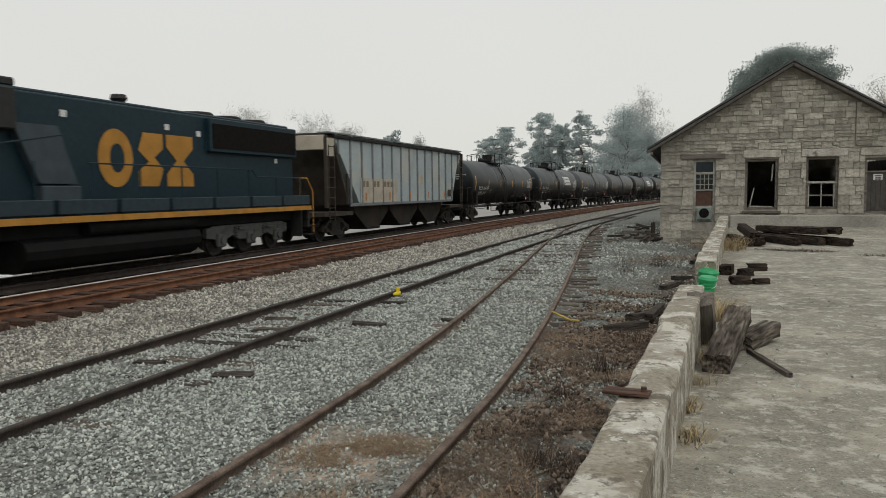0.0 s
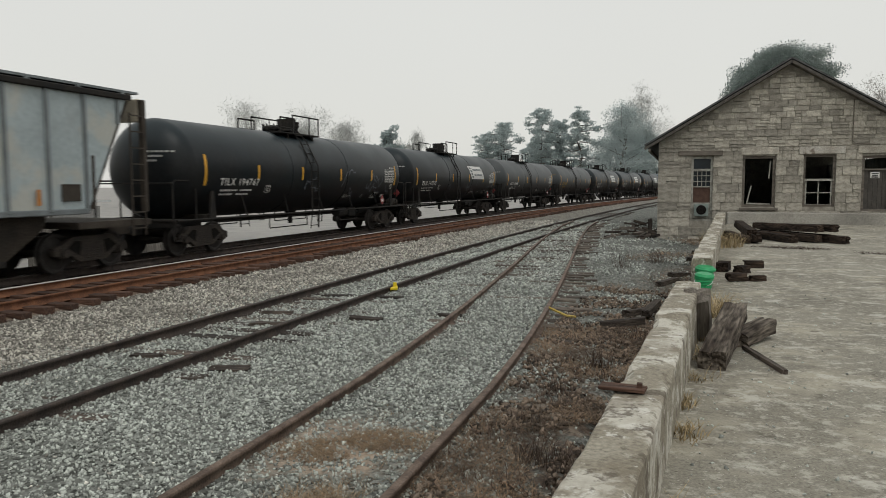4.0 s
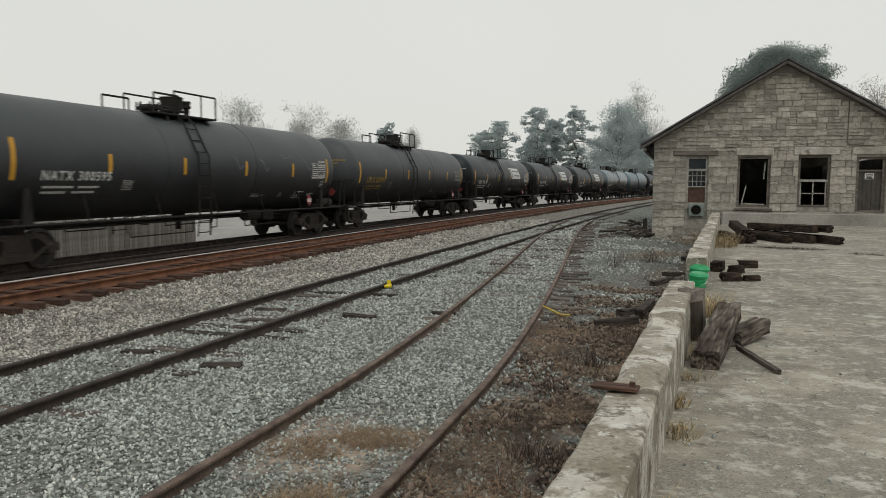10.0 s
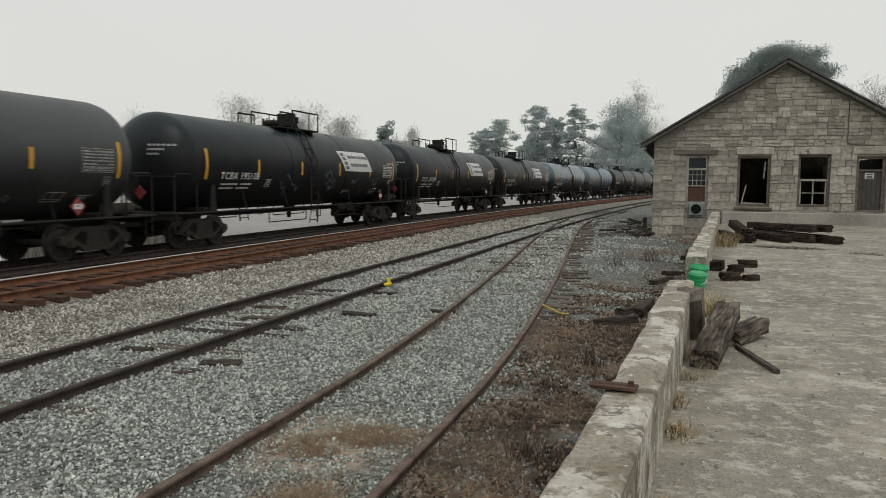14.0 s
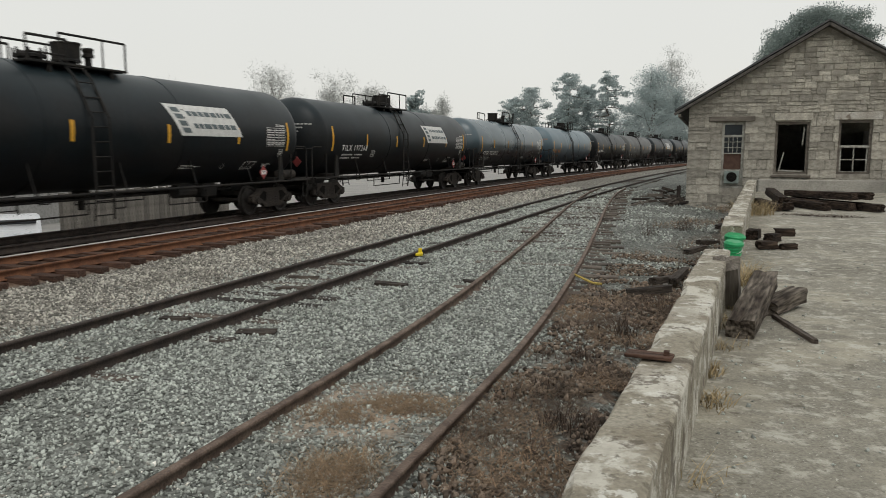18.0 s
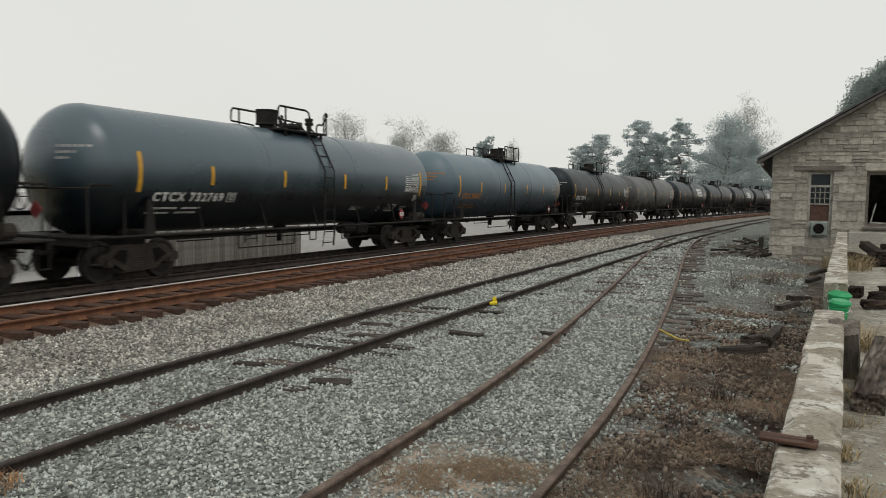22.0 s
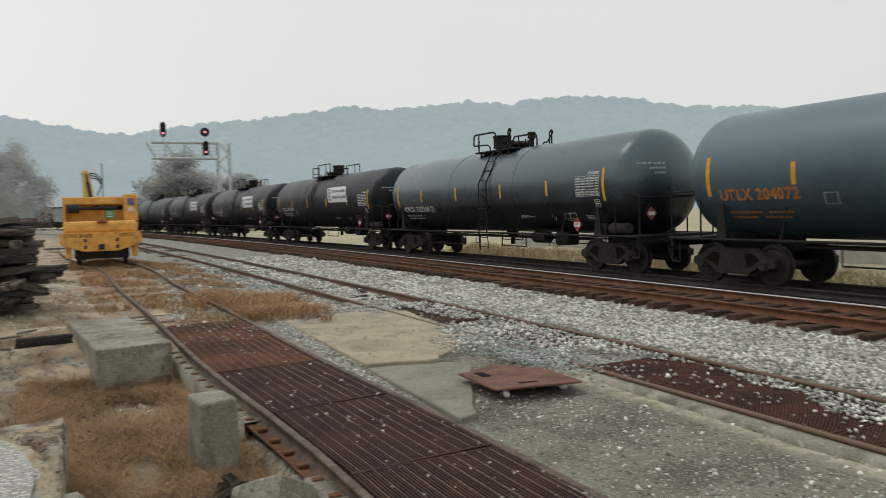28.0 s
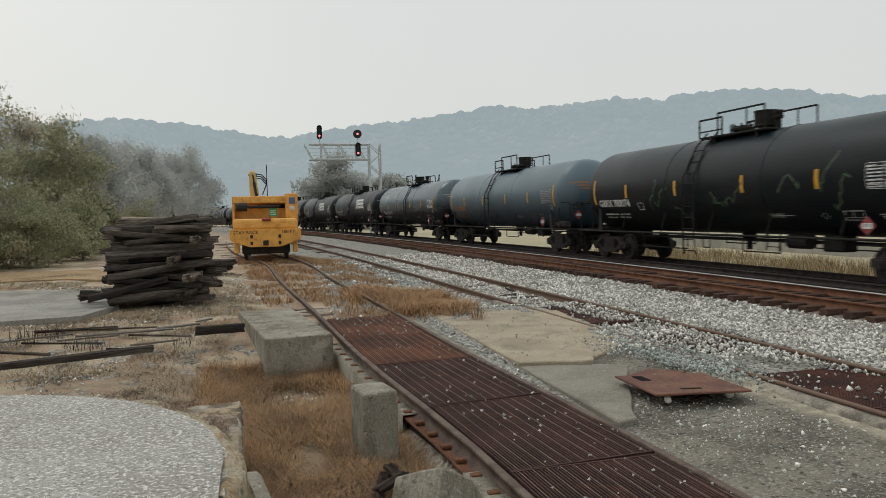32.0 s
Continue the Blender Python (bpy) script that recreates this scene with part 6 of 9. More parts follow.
def six_wheel_truck(loco, y):
    tk_bm = bmesh.new()
    box(tk_bm, (0, 0, 0.80), (1.5, 4.4, 0.5))
    for e in (-1.65, 0, 1.65):
        cyl(tk_bm, (-0.8, e, 0.5), (0.8, e, 0.5), 0.1, 10)
    tk = part("truck", tk_bm, M_TRUCK, loco, m=pose(0, y, 0))
    t = truck_parts()
    for s in (-1, 1):
        bm = bmesh.new()
        prism(bm, [(-2.35, 0.62), (-2.35, 0.9), (-1.9, 1.0), (1.9, 1.0), (2.35, 0.9), (2.35, 0.62), (1.4, 0.5), (1.0, 0.66), (0.6, 0.5), (-0.6, 0.5), (-1.0, 0.66), (-1.4, 0.5)], 0.14, pose(s * 0.95 - 0.07, 0, 0, 90, 0, 90))
        part("side_frame", bm, M_LOCO_TRUCK, tk)
        for e in (-1.65, 0, 1.65):
            part("wheel", t["wheel"], None, tk, m=pose(s * 0.745, e, 0.457 + 0.03, 0, 0, 0 if s > 0 else 180))
            bm = bmesh.new()
            box(bm, (s * 1.05, e, 0.52), (0.14, 0.44, 0.42), bevel=0.04)
            cyl(bm, (s * 1.10, e, 0.52), (s * 1.17, e, 0.52), 0.13, 12)
            part("journal_box", bm, M_LOCO_TRUCK, tk)
        for e in (-0.82, 0.82):
            bm = bmesh.new()
            for k in range(4):
                cyl(bm, (s * 1.02, e, 0.62 + k * 0.08), (s * 1.02, e, 0.66 + k * 0.08), 0.10, 10)
            box(bm, (s * 1.06, e + 0.35, 0.86), (0.10, 0.5, 0.12), bevel=0.02)
            part("spring", bm, M_LOCO_TRUCK, tk)
    return tk


M_UNDER = mat("oily_black", (0.008, 0.008, 0.008), 0.75, var=0.3, scale=2, fine=20, bump=0.1, spec=0.15)
M_LOCKER = mat("locker_blue", (0.016, 0.034, 0.046), 0.6, var=0.2, bump=0.02)
M_LOCO_TRUCK = mat("locomotive_truck_grey", (0.12, 0.123, 0.118), 0.75, var=0.4, scale=3, bump=0.2)


def locomotive():
    """Rear coupler at y = 0, the machine runs towards -y."""
    lo = thing("locomotive", "dark blue diesel locomotive with gold stripe and gold emblem", "locomotive", group="cars of the freight train")
    bm = bmesh.new()
    box(bm, (0, -11.2, 1.50), (3.1, 20.6, 0.14))
    part("deck", bm, M_LOCO_BLUE, lo)
    for s in (-1, 1):
        for k in range(10):
            bm = bmesh.new()
            box(bm, (s * 1.56, -1.9 - k * 2.06, 1.48), (0.02, 2.04, 0.16))
            part("gold_stripe", bm, M_LOCO_GOLD, lo, "gold edge stripe")
            bm = bmesh.new()
            box(bm, (s * 1.40, -1.95 - k * 2.06, 1.78), (0.30, 1.9, 0.36), bevel=0.02)
            part("battery_box", bm, M_LOCKER, lo, "blue-grey locker")
    bm = bmesh.new()
    box(bm, (0, -9.9, 3.05), (1.72, 17.7, 2.95), bevel=0.05, seg=2)
    box(bm, (0, -9.9, 4.56), (1.5, 17.5, 0.12), bevel=0.04)
    part("hood", bm, M_LOCO_BLUE, lo)
    bm = bmesh.new()
    box(bm, (0, -3.75, 3.95), (2.05, 5.5, 1.1), bevel=0.03)
    part("radiator_housing", bm, M_LOCO_BLUE, lo)
    for s in (-1, 1):
        bm = bmesh.new()
        box(bm, (s * 1.035, -3.75, 3.92), (0.02, 5.25, 0.80))
        part("radiator_grille", bm, M_DARK, lo, "black mesh grille")
        bm = bmesh.new()
        box(bm, (s * 0.99, -15.4, 4.05), (0.28, 3.0, 0.95), bevel=0.03)
        part("filter_housing", bm, M_BLACK, lo)
        bm = bmesh.new()
        prism(bm, [(-14.0, 3.75), (-12.7, 3.75), (-12.15, 2.35), (-13.3, 2.35)], 0.22, pose(s * 0.98 - 0.11, 0, 0, 90, 0, 90))
        part("duct", bm, M_LOCO_GREY, lo, "slanted grey duct")
        bm = bmesh.new()
        box(bm, (s * 0.98, -12.65, 2.05), (0.26, 1.2, 0.5), bevel=0.03)
        part("duct_foot", bm, M_LOCO_GREY, lo)
        # handrails along the walkway
        bm = bmesh.new()
        tube(bm, [(s * 1.50, -1.6, 2.62), (s * 1.50, -4.6, 2.62), (s * 1.50, -4.9, 2.86), (s * 1.50, -12.2, 2.86)], 0.022)
        tube(bm, [(s * 1.50, -13.0, 3.5), (s * 1.50, -16.5, 2.9), (s * 1.50, -20.5, 2.9)], 0.022)
        for k in range(11):
            y = -1.6 - k * 1.75
            tube(bm, [(s * 1.50, y, 1.55), (s * 1.50, y, 2.62 if y > -4.7 else 2.86)], 0.02)
        part("handrail", bm, M_LOCO_BLUE, lo)
        bm = bmesh.new()
        tube(bm, [(s * 1.45, -0.55, 0.5), (s * 1.45, -0.55, 2.1), (s * 1.45, -1.0, 2.62), (s * 1.45, -1.6, 2.62)], 0.025)
        tube(bm, [(s * 1.45, -1.55, 1.5), (s * 1.45, -1.55, 2.6)], 0.025)
        part("step_handrail", bm, M_LOCO_GOLD, lo, "gold step handrail")
        bm = bmesh.new()
        for k in range(4):
            box(bm, (s * 1.28, -0.85, 0.45 + k * 0.32), (0.5, 0.55, 0.04))
        box(bm, (s * 1.28, -1.6, 0.95), (0.5, 0.04, 1.1))
        part("steps", bm, M_BLACK, lo)
        for y, z in ((-8.4, 4.05), (-6.9, 3.95), (-2.3, 3.25), (-12.3, 4.1)):
            bm = bmesh.new()
            box(bm, (s * 0.872, y, z), (0.012, 0.2, 0.17))
            part("small_plate", bm, M_WHITE, lo, "small white plate")
        # the emblem: three plain gold shapes
        yc = -9.15
        zs = 1.32
        bm = bmesh.new()
        ring = [(0.62 * math.cos(a) * 1.05, 0.60 * zs * math.sin(a)) for a in np.linspace(0, 2 * math.pi, 28, endpoint=False)]
        inner = [(0.28 * math.cos(a) + 0.05, 0.30 * zs * math.sin(a)) for a in np.linspace(0, 2 * math.pi, 28, endpoint=False)]
        for (ax, az), (bx, bz), (cx, cz), (dx, dz) in zip(ring, ring[1:] + ring[:1], inner[1:] + inner[:1], inner):
            q = [bm.verts.new((s * 0.875, yc - 1.4 + yy, 3.06 + zz)) for yy, zz in ((ax, az), (bx, bz), (cx, cz), (dx, dz))]
            bm.faces.new(q)
        part("emblem_disc", bm, M_LOCO_GOLD, lo, "gold emblem ring")
        bm = bmesh.new()
        prism(bm, [(-0.52, -0.58), (0.30, -0.58), (0.52, -0.2), (0.15, 0.05), (0.52, 0.25), (0.52, 0.58), (-0.30, 0.58), (-0.52, 0.2), (-0.1, -0.05), (-0.52, -0.25)], 0.01, pose(s * 0.87, yc, 3.06, 90, 0, 90))
        bmesh.ops.scale(bm, vec=(1, 1, zs), space=Matrix.Translation((0, 0, -3.06)), verts=bm.verts[:])
        part("emblem_block", bm, M_LOCO_GOLD, lo, "gold emblem block")
        bm = bmesh.new()
        prism(bm, [(-0.62, -0.58), (0.62, -0.58), (0.62, -0.30), (0.16, 0.0), (0.62, 0.30), (0.62, 0.58), (-0.62, 0.58), (-0.62, 0.30), (-0.16, 0.0), (-0.62, -0.30)], 0.01, pose(s * 0.87, yc + 1.3, 3.06, 90, 0, 90))
        bmesh.ops.scale(bm, vec=(1, 1, zs), space=Matrix.Translation((0, 0, -3.06)), verts=bm.verts[:])
        part("emblem_block", bm, M_LOCO_GOLD, lo, "gold emblem block")
        # air reservoirs and tank
        bm = bmesh.new()
        cyl(bm, (s * 1.28, -7.9, 1.22), (s * 1.28, -12.2, 1.22), 0.19, 16)
        part("air_reservoir", bm, M_UNDER, lo)
    for k in range(3):
        bm = bmesh.new()
        lathe(bm, [(0.0, 0.16), (0.55, 0.16), (0.62, 0.1), (0.66, 0.0), (0.0, 0.0)], 20, pose(0, -2.7 - k * 1.6, 4.58))
        part("roof_fan", bm, M_FRAME, lo)
    bm = bmesh.new()
    lathe(bm, [(0.0, 0.3), (0.2, 0.3), (0.25, 0.18), (0.18, 0.1), (0.2, 0.0)], 12, pose(0.2, -9.6, 4.6))
    part("horn", bm, M_BLACK, lo)
    bm = bmesh.new()
    box(bm, (0, -14.6, 4.72), (1.4, 2.2, 0.2), bevel=0.04)
    part("exhaust_housing", bm, M_BLACK, lo)
    bm = bmesh.new()
    prism(bm, [(-1.2, 1.05), (1.2, 1.05), (1.42, 0.97), (1.5, 0.78), (1.46, 0.58), (1.3, 0.38), (1.05, 0.26), (-1.05, 0.26), (-1.3, 0.38), (-1.46, 0.58), (-1.5, 0.78), (-1.42, 0.97)], 6.4, pose(0, -7.75, 0, 90, 0, 0))
    part("fuel_tank", bm, M_UNDER, lo)
    bm = bmesh.new()
    box(bm, (0, -11.0, 1.24), (2.3, 19.6, 0.42), bevel=0.03)
    part("underframe", bm, M_UNDER, lo)
    bm = bmesh.new()
    box(bm, (0, -20.2, 3.1), (3.0, 2.6, 3.2), bevel=0.08, seg=2)
    part("cab", bm, M_LOCO_BLUE, lo)
    bm = bmesh.new()
    box(bm, (0, -0.55, 0.95), (0.4, 1.1, 0.35), bevel=0.04)
    box(bm, (0, -1.0, 1.1), (3.0, 0.12, 0.8), bevel=0.02)
    part("coupler_end", bm, M_BLACK, lo)
    six_wheel_truck(lo, -4.45)
    six_wheel_truck(lo, -17.6)
    return lo




def proportion(car, sx, sy, sz):
    """Brings a car's body to its true length and height; its trucks keep theirs."""
    for ob in car.children:
        if ob.name.startswith("truck"):
            ob.matrix_basis = Matrix.Translation((0, ob.matrix_basis.translation.y * (sy - 1), 0)) @ ob.matrix_basis
        else:
            for o in (ob, *ob.children):
                o.data.transform(Matrix.Diagonal((sx, sy, sz, 1)))
    return car


CARS.append((proportion(hopper_car(), 0.96, 0.945, 0.963), PLACE[0] - 9.0 - 9.6))
CARS.append((proportion(locomotive(), 0.96, 0.945, 0.963), PLACE[0] - 9.0 - 9.6 - 9.1))

# ---- trees ----
def leaf_cloud(rng, centres, per, spread, size, flat=0.6):
    """Many small leaves round each centre, as loose quads."""
    n = len(centres) * per
    c = np.repeat(np.asarray(centres, float), per, axis=0) + np.clip(rng.normal(0, 1, (n, 3)), -1.8, 1.8) * spread * np.array([1, 1, flat])
    a = rng.normal(0, 1, (n, 3))
    a /= np.linalg.norm(a, axis=1)[:, None]
    b = np.cross(a, rng.normal(0, 1, (n, 3)))
    b /= np.linalg.norm(b, axis=1)[:, None]
    s = size * rng.uniform(0.6, 1.4, (n, 1))
    v = np.stack([c - a * s, c - b * s * 0.55, c + a * s, c + b * s * 0.55], 1).reshape(-1, 3)
    return v, np.arange(n * 4).reshape(n, 4)


def limb(bm, a, b, r0, r1, rng, bends=3):
    pts = [Vector(a)]
    a, b = Vector(a), Vector(b)
    for k in range(1, bends + 1):
        p = a.lerp(b, k / bends)
        if k < bends:
            p += Vector(rng.normal(0, 1, 3)) * (b - a).length * 0.05
        pts.append(p)
    for k, (p, q) in enumerate(zip(pts, pts[1:])):
        cyl(bm, p, q, r0 + (r1 - r0) * k / bends, 6, r0 + (r1 - r0) * (k + 1) / bends)
    return pts


def tree(label, x, y, z, h, r, leaf, seed, form="round", per=26, size=0.28, base=0.25, name="tree", cat="tree", twigs=False):
    rng = np.random.default_rng(seed)
    t = thing(name, label, cat, pose(x, y, z))
    bm = bmesh.new()
    limb(bm, (0, 0, -0.3), (rng.normal() * 0.2, rng.normal() * 0.2, h * 0.8), 0.035 * h * 0.7, 0.03, rng, 5)
    part("trunk", bm, M_BARK, t)
    centres = []
    lb = bmesh.new()
    n = {"spire": 36, "dome": 64}.get(form, 16)
    for k in range(n):
        f = (k + 0.5) / n
        a = k * 2.4 + rng.uniform(-0.4, 0.4)
        if form == "spire":
            zz = h * (base + (0.97 - base) * f)
            rad = r * (1.06 - f) ** 0.55 * rng.uniform(0.25, 1.35)
            tip = (rad * math.cos(a), rad * math.sin(a), zz - 0.05 * h * (1 - f) + rng.normal() * 0.2)
            start = (0, 0, zz)
        elif form == "dome":
            g = math.sqrt((k + 0.5) / n)
            zz = h * (0.58 + 0.36 * (1 - g * g) ** 0.6) * rng.uniform(0.95, 1.0)
            lump = 1 + 0.07 * math.sin(a * 3 + 1)
            tip = (r * g * lump * math.cos(a), r * g * lump * math.sin(a), zz)
            start = (0, 0, h * 0.4)
        else:
            zz = h * (base + (0.9 - base) * f)
            prof = math.sin(math.pi * min(1, 0.18 + 0.82 * f) ** (0.9)) if form == "round" else (1 - 0.55 * f)
            rad = r * max(0.25, prof) * rng.uniform(0.7, 1.1)
            tip = (rad * math.cos(a), rad * math.sin(a), min(h, zz + 0.15 * h * rng.uniform(0, 1)))
            start = (0, 0, zz * 0.75)
        limb(lb, start, tip, 0.012 * h * 0.6, 0.02, rng, 3)
        s, e = Vector(start), Vector(tip)
        for q in (0.45, 0.7, 0.9, 1.0):
            centres.append(s.lerp(e, q) + Vector(rng.normal(0, 1, 3)) * r * (0.05 if form == "dome" else 0.10))
        for _ in range(3):
            o = e + Vector(rng.normal(0, 1, 3)) * r * (0.09 if form == "dome" else 0.11 if form == "spire" else 0.20)
            centres.append(o)
            if twigs:
                limb(lb, s.lerp(e, 0.7), o, 0.03, 0.012, rng, 2)
    centres.append((0, 0, h * (0.97 if form != "dome" else 0.8)))
    part("branchwork", lb, M_BARK if not twigs else M_LEAF_BARE, t)
    v, f = leaf_cloud(rng, centres, per, r * {"spire": 0.085, "dome": 0.10}.get(form, 0.15), size, 0.4 if form == "spire" else 0.6)
    if twigs:
        # slender shoots instead of leaves
        many, thin = 56, 0.005 + 0.00016 * math.hypot(x, y)
        n = len(centres) * many
        c = np.repeat(np.asarray(centres, float), many, axis=0) + rng.normal(0, 1, (n, 3)) * r * 0.12
        d = rng.normal(0, 1, (n, 3)) + np.array([0, 0, 0.9])
        d /= np.linalg.norm(d, axis=1)[:, None]
        sd = np.cross(d, rng.normal(0, 1, (n, 3)))
        sd /= np.linalg.norm(sd, axis=1)[:, None]
        ln = rng.uniform(0.4, 1.3, (n, 1)) * r * 0.15
        v2 = np.stack([c - sd * thin, c + sd * thin, c + d * ln], 1).reshape(-1, 3)
        v2 = np.concatenate([v2.reshape(-1, 3, 3), (c + d * ln * 1.001)[:, None]], 1).reshape(-1, 3)
        f2 = np.arange(n * 4).reshape(n, 4) + len(v)
        v, f = np.concatenate([v, v2]), np.concatenate([f, f2])
    part("crown", raw_mesh("crown", v, f, leaf), leaf, t)
    return t


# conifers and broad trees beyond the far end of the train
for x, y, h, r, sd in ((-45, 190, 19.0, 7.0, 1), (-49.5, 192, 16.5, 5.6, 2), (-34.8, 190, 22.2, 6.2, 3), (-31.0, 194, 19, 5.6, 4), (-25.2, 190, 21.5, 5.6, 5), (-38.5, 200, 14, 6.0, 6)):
    tree("tall dark green conifer, haze-paled, with ragged layered boughs", x, y, -0.6, h, r, M_LEAF_FAR_HAZE, sd, "spire", per=60, size=0.20, base=0.12)
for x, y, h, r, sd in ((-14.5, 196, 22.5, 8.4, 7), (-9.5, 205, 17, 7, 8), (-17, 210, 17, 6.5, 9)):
    tree("broad grey-green tree, haze-paled, with a rounded crown", x, y, -0.6, h, r, M_LEAF_FAR_HAZE, sd, "round", per=220, size=0.19, base=0.08)
tree("bare tree with fine upright twigs paled for haze", -11.5, 210, -0.6, 26.5, 7.0, M_TWIG_FAR_HAZE, 10, "round", per=10, size=0.16, base=0.45, twigs=True)
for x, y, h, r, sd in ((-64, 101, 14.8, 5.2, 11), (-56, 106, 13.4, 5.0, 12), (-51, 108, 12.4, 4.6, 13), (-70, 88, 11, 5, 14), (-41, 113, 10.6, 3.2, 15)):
    tree("thin grey-brown autumn tree nearly bare of leaves, paled for haze", x, y, -0.6, h, r, M_TWIG_FAR_HAZE, sd, "round", per=40, size=0.10, base=0.12, twigs=True)
tree("small dark green round tree paled for haze", -45, 111, -0.6, 11.2, 2.9, M_LEAF_FAR_HAZE, 16, "round", per=40, size=0.32, base=0.15)
for x, y, h, r, sd in ((-86, 55, 9, 5, 17), (-60, 26, 8, 4, 18), (-95, 30, 10, 6, 19), (-100, 5, 9, 6, 20)):
    tree("dull olive tree beyond the parking lot", x, y, -0.7, h, r, M_LEAF_DULL, sd, "round", per=26, size=0.4, base=0.1)
# the large tree behind the stone building
tree("large dark green oak rising behind the roof", 6.9, 62, -0.3, 13.0, 4.2, M_LEAF_DARK, 21, "dome", per=330, size=0.062, base=0.35)
for x, y, h, r, sd in ((15.5, 70, 10.4, 3.4, 22), (20.5, 66, 9.4, 4, 23)):
    tree("half-bare brownish tree behind the building", x, y, -0.3, h, r, M_LEAF_BARE, sd, "round", per=16, size=0.07, base=0.15, twigs=True)
# woods to the south
M_LEAF_BROWN = leafy(mat("leaf_brown", (0.52, 0.46, 0.37), 0.9, var=0.25, scale=0.4, fine=4, bump=0, rnd=0.25, tint=(0.45, 0.45, 0.34), spec=0.0))
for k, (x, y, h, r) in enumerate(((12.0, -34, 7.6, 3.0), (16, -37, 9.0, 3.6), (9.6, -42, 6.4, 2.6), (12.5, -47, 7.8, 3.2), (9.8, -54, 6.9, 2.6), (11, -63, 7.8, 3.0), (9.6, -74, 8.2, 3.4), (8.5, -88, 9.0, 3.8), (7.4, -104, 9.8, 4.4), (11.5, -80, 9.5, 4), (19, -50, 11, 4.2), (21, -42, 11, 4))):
    # crowns beyond 50 m get the haze-paled colours
    mt = (M_LEAF_OLIVE if k in (0, 2) else M_LEAF_BROWN if k in (1, 3) else M_LEAF_DULL) if y > -50 else (M_LEAF_HAZE_TINT, M_TWIG_FAR_HAZE)[k % 2]
    tree("half-bare brown autumn tree at the wood's edge", x, y, 0.1, h, r, mt, 40 + k, "round", per=95 if mt is not M_TWIG_FAR_HAZE else 45, size=0.06 + 0.0007 * abs(y), base=0.12, twigs=True)
for k, (x, y, h, r) in enumerate(((8.3, -31.5, 2.6, 1.8), (10.8, -30, 3.0, 2.1), (7.4, -36, 2.6, 1.7), (7.6, -43, 2.6, 1.8), (13.5, -30.5, 3.4, 2.2), (6.6, -50, 2.4, 1.6))):
    tree("low olive-green bush with yellowing leaves", x, y, 0.0, h, r, M_LEAF_OLIVE, 60 + k, "round", per=130, size=0.05, base=0.05, name="bush", cat="bush")
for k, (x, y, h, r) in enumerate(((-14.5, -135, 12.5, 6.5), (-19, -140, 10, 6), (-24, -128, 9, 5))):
    tree("broad dull olive tree beyond the signal, paled for haze", x, y, -0.6, h, r, M_LEAF_HAZE_TINT, 70 + k, "round", per=150, size=0.26, base=0.05)
tree("round dark green tree beyond the field", -78, -30, -0.8, 9.5, 4.6, M_LEAF_DARK, 77, "round", per=60, size=0.4, base=0.1)

# ---- wooded hills, far off, their haze a painted glow ----
def haze_glow_wood():
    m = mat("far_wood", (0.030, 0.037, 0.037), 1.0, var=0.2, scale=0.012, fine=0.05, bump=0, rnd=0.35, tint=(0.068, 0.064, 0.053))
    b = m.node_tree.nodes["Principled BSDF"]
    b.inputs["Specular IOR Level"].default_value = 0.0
    # haze is put in as a faint blue-grey emission
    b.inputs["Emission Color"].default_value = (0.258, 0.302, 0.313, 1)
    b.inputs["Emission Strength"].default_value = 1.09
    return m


def hill_height(yaw):
    tab = ((60, 8), (85, 16), (100, 34), (115, 51), (131, 82), (136, 90), (140, 94), (146, 101), (149, 98), (152.5, 101), (156, 93), (158.5, 91), (161, 97), (165, 92), (168, 88), (171, 84), (174, 80), (176.5, 73), (180, 75), (183.5, 83), (186, 85), (188.5, 86), (192, 83), (200, 89), (220, 82), (250, 54))
    return along(tab, yaw)


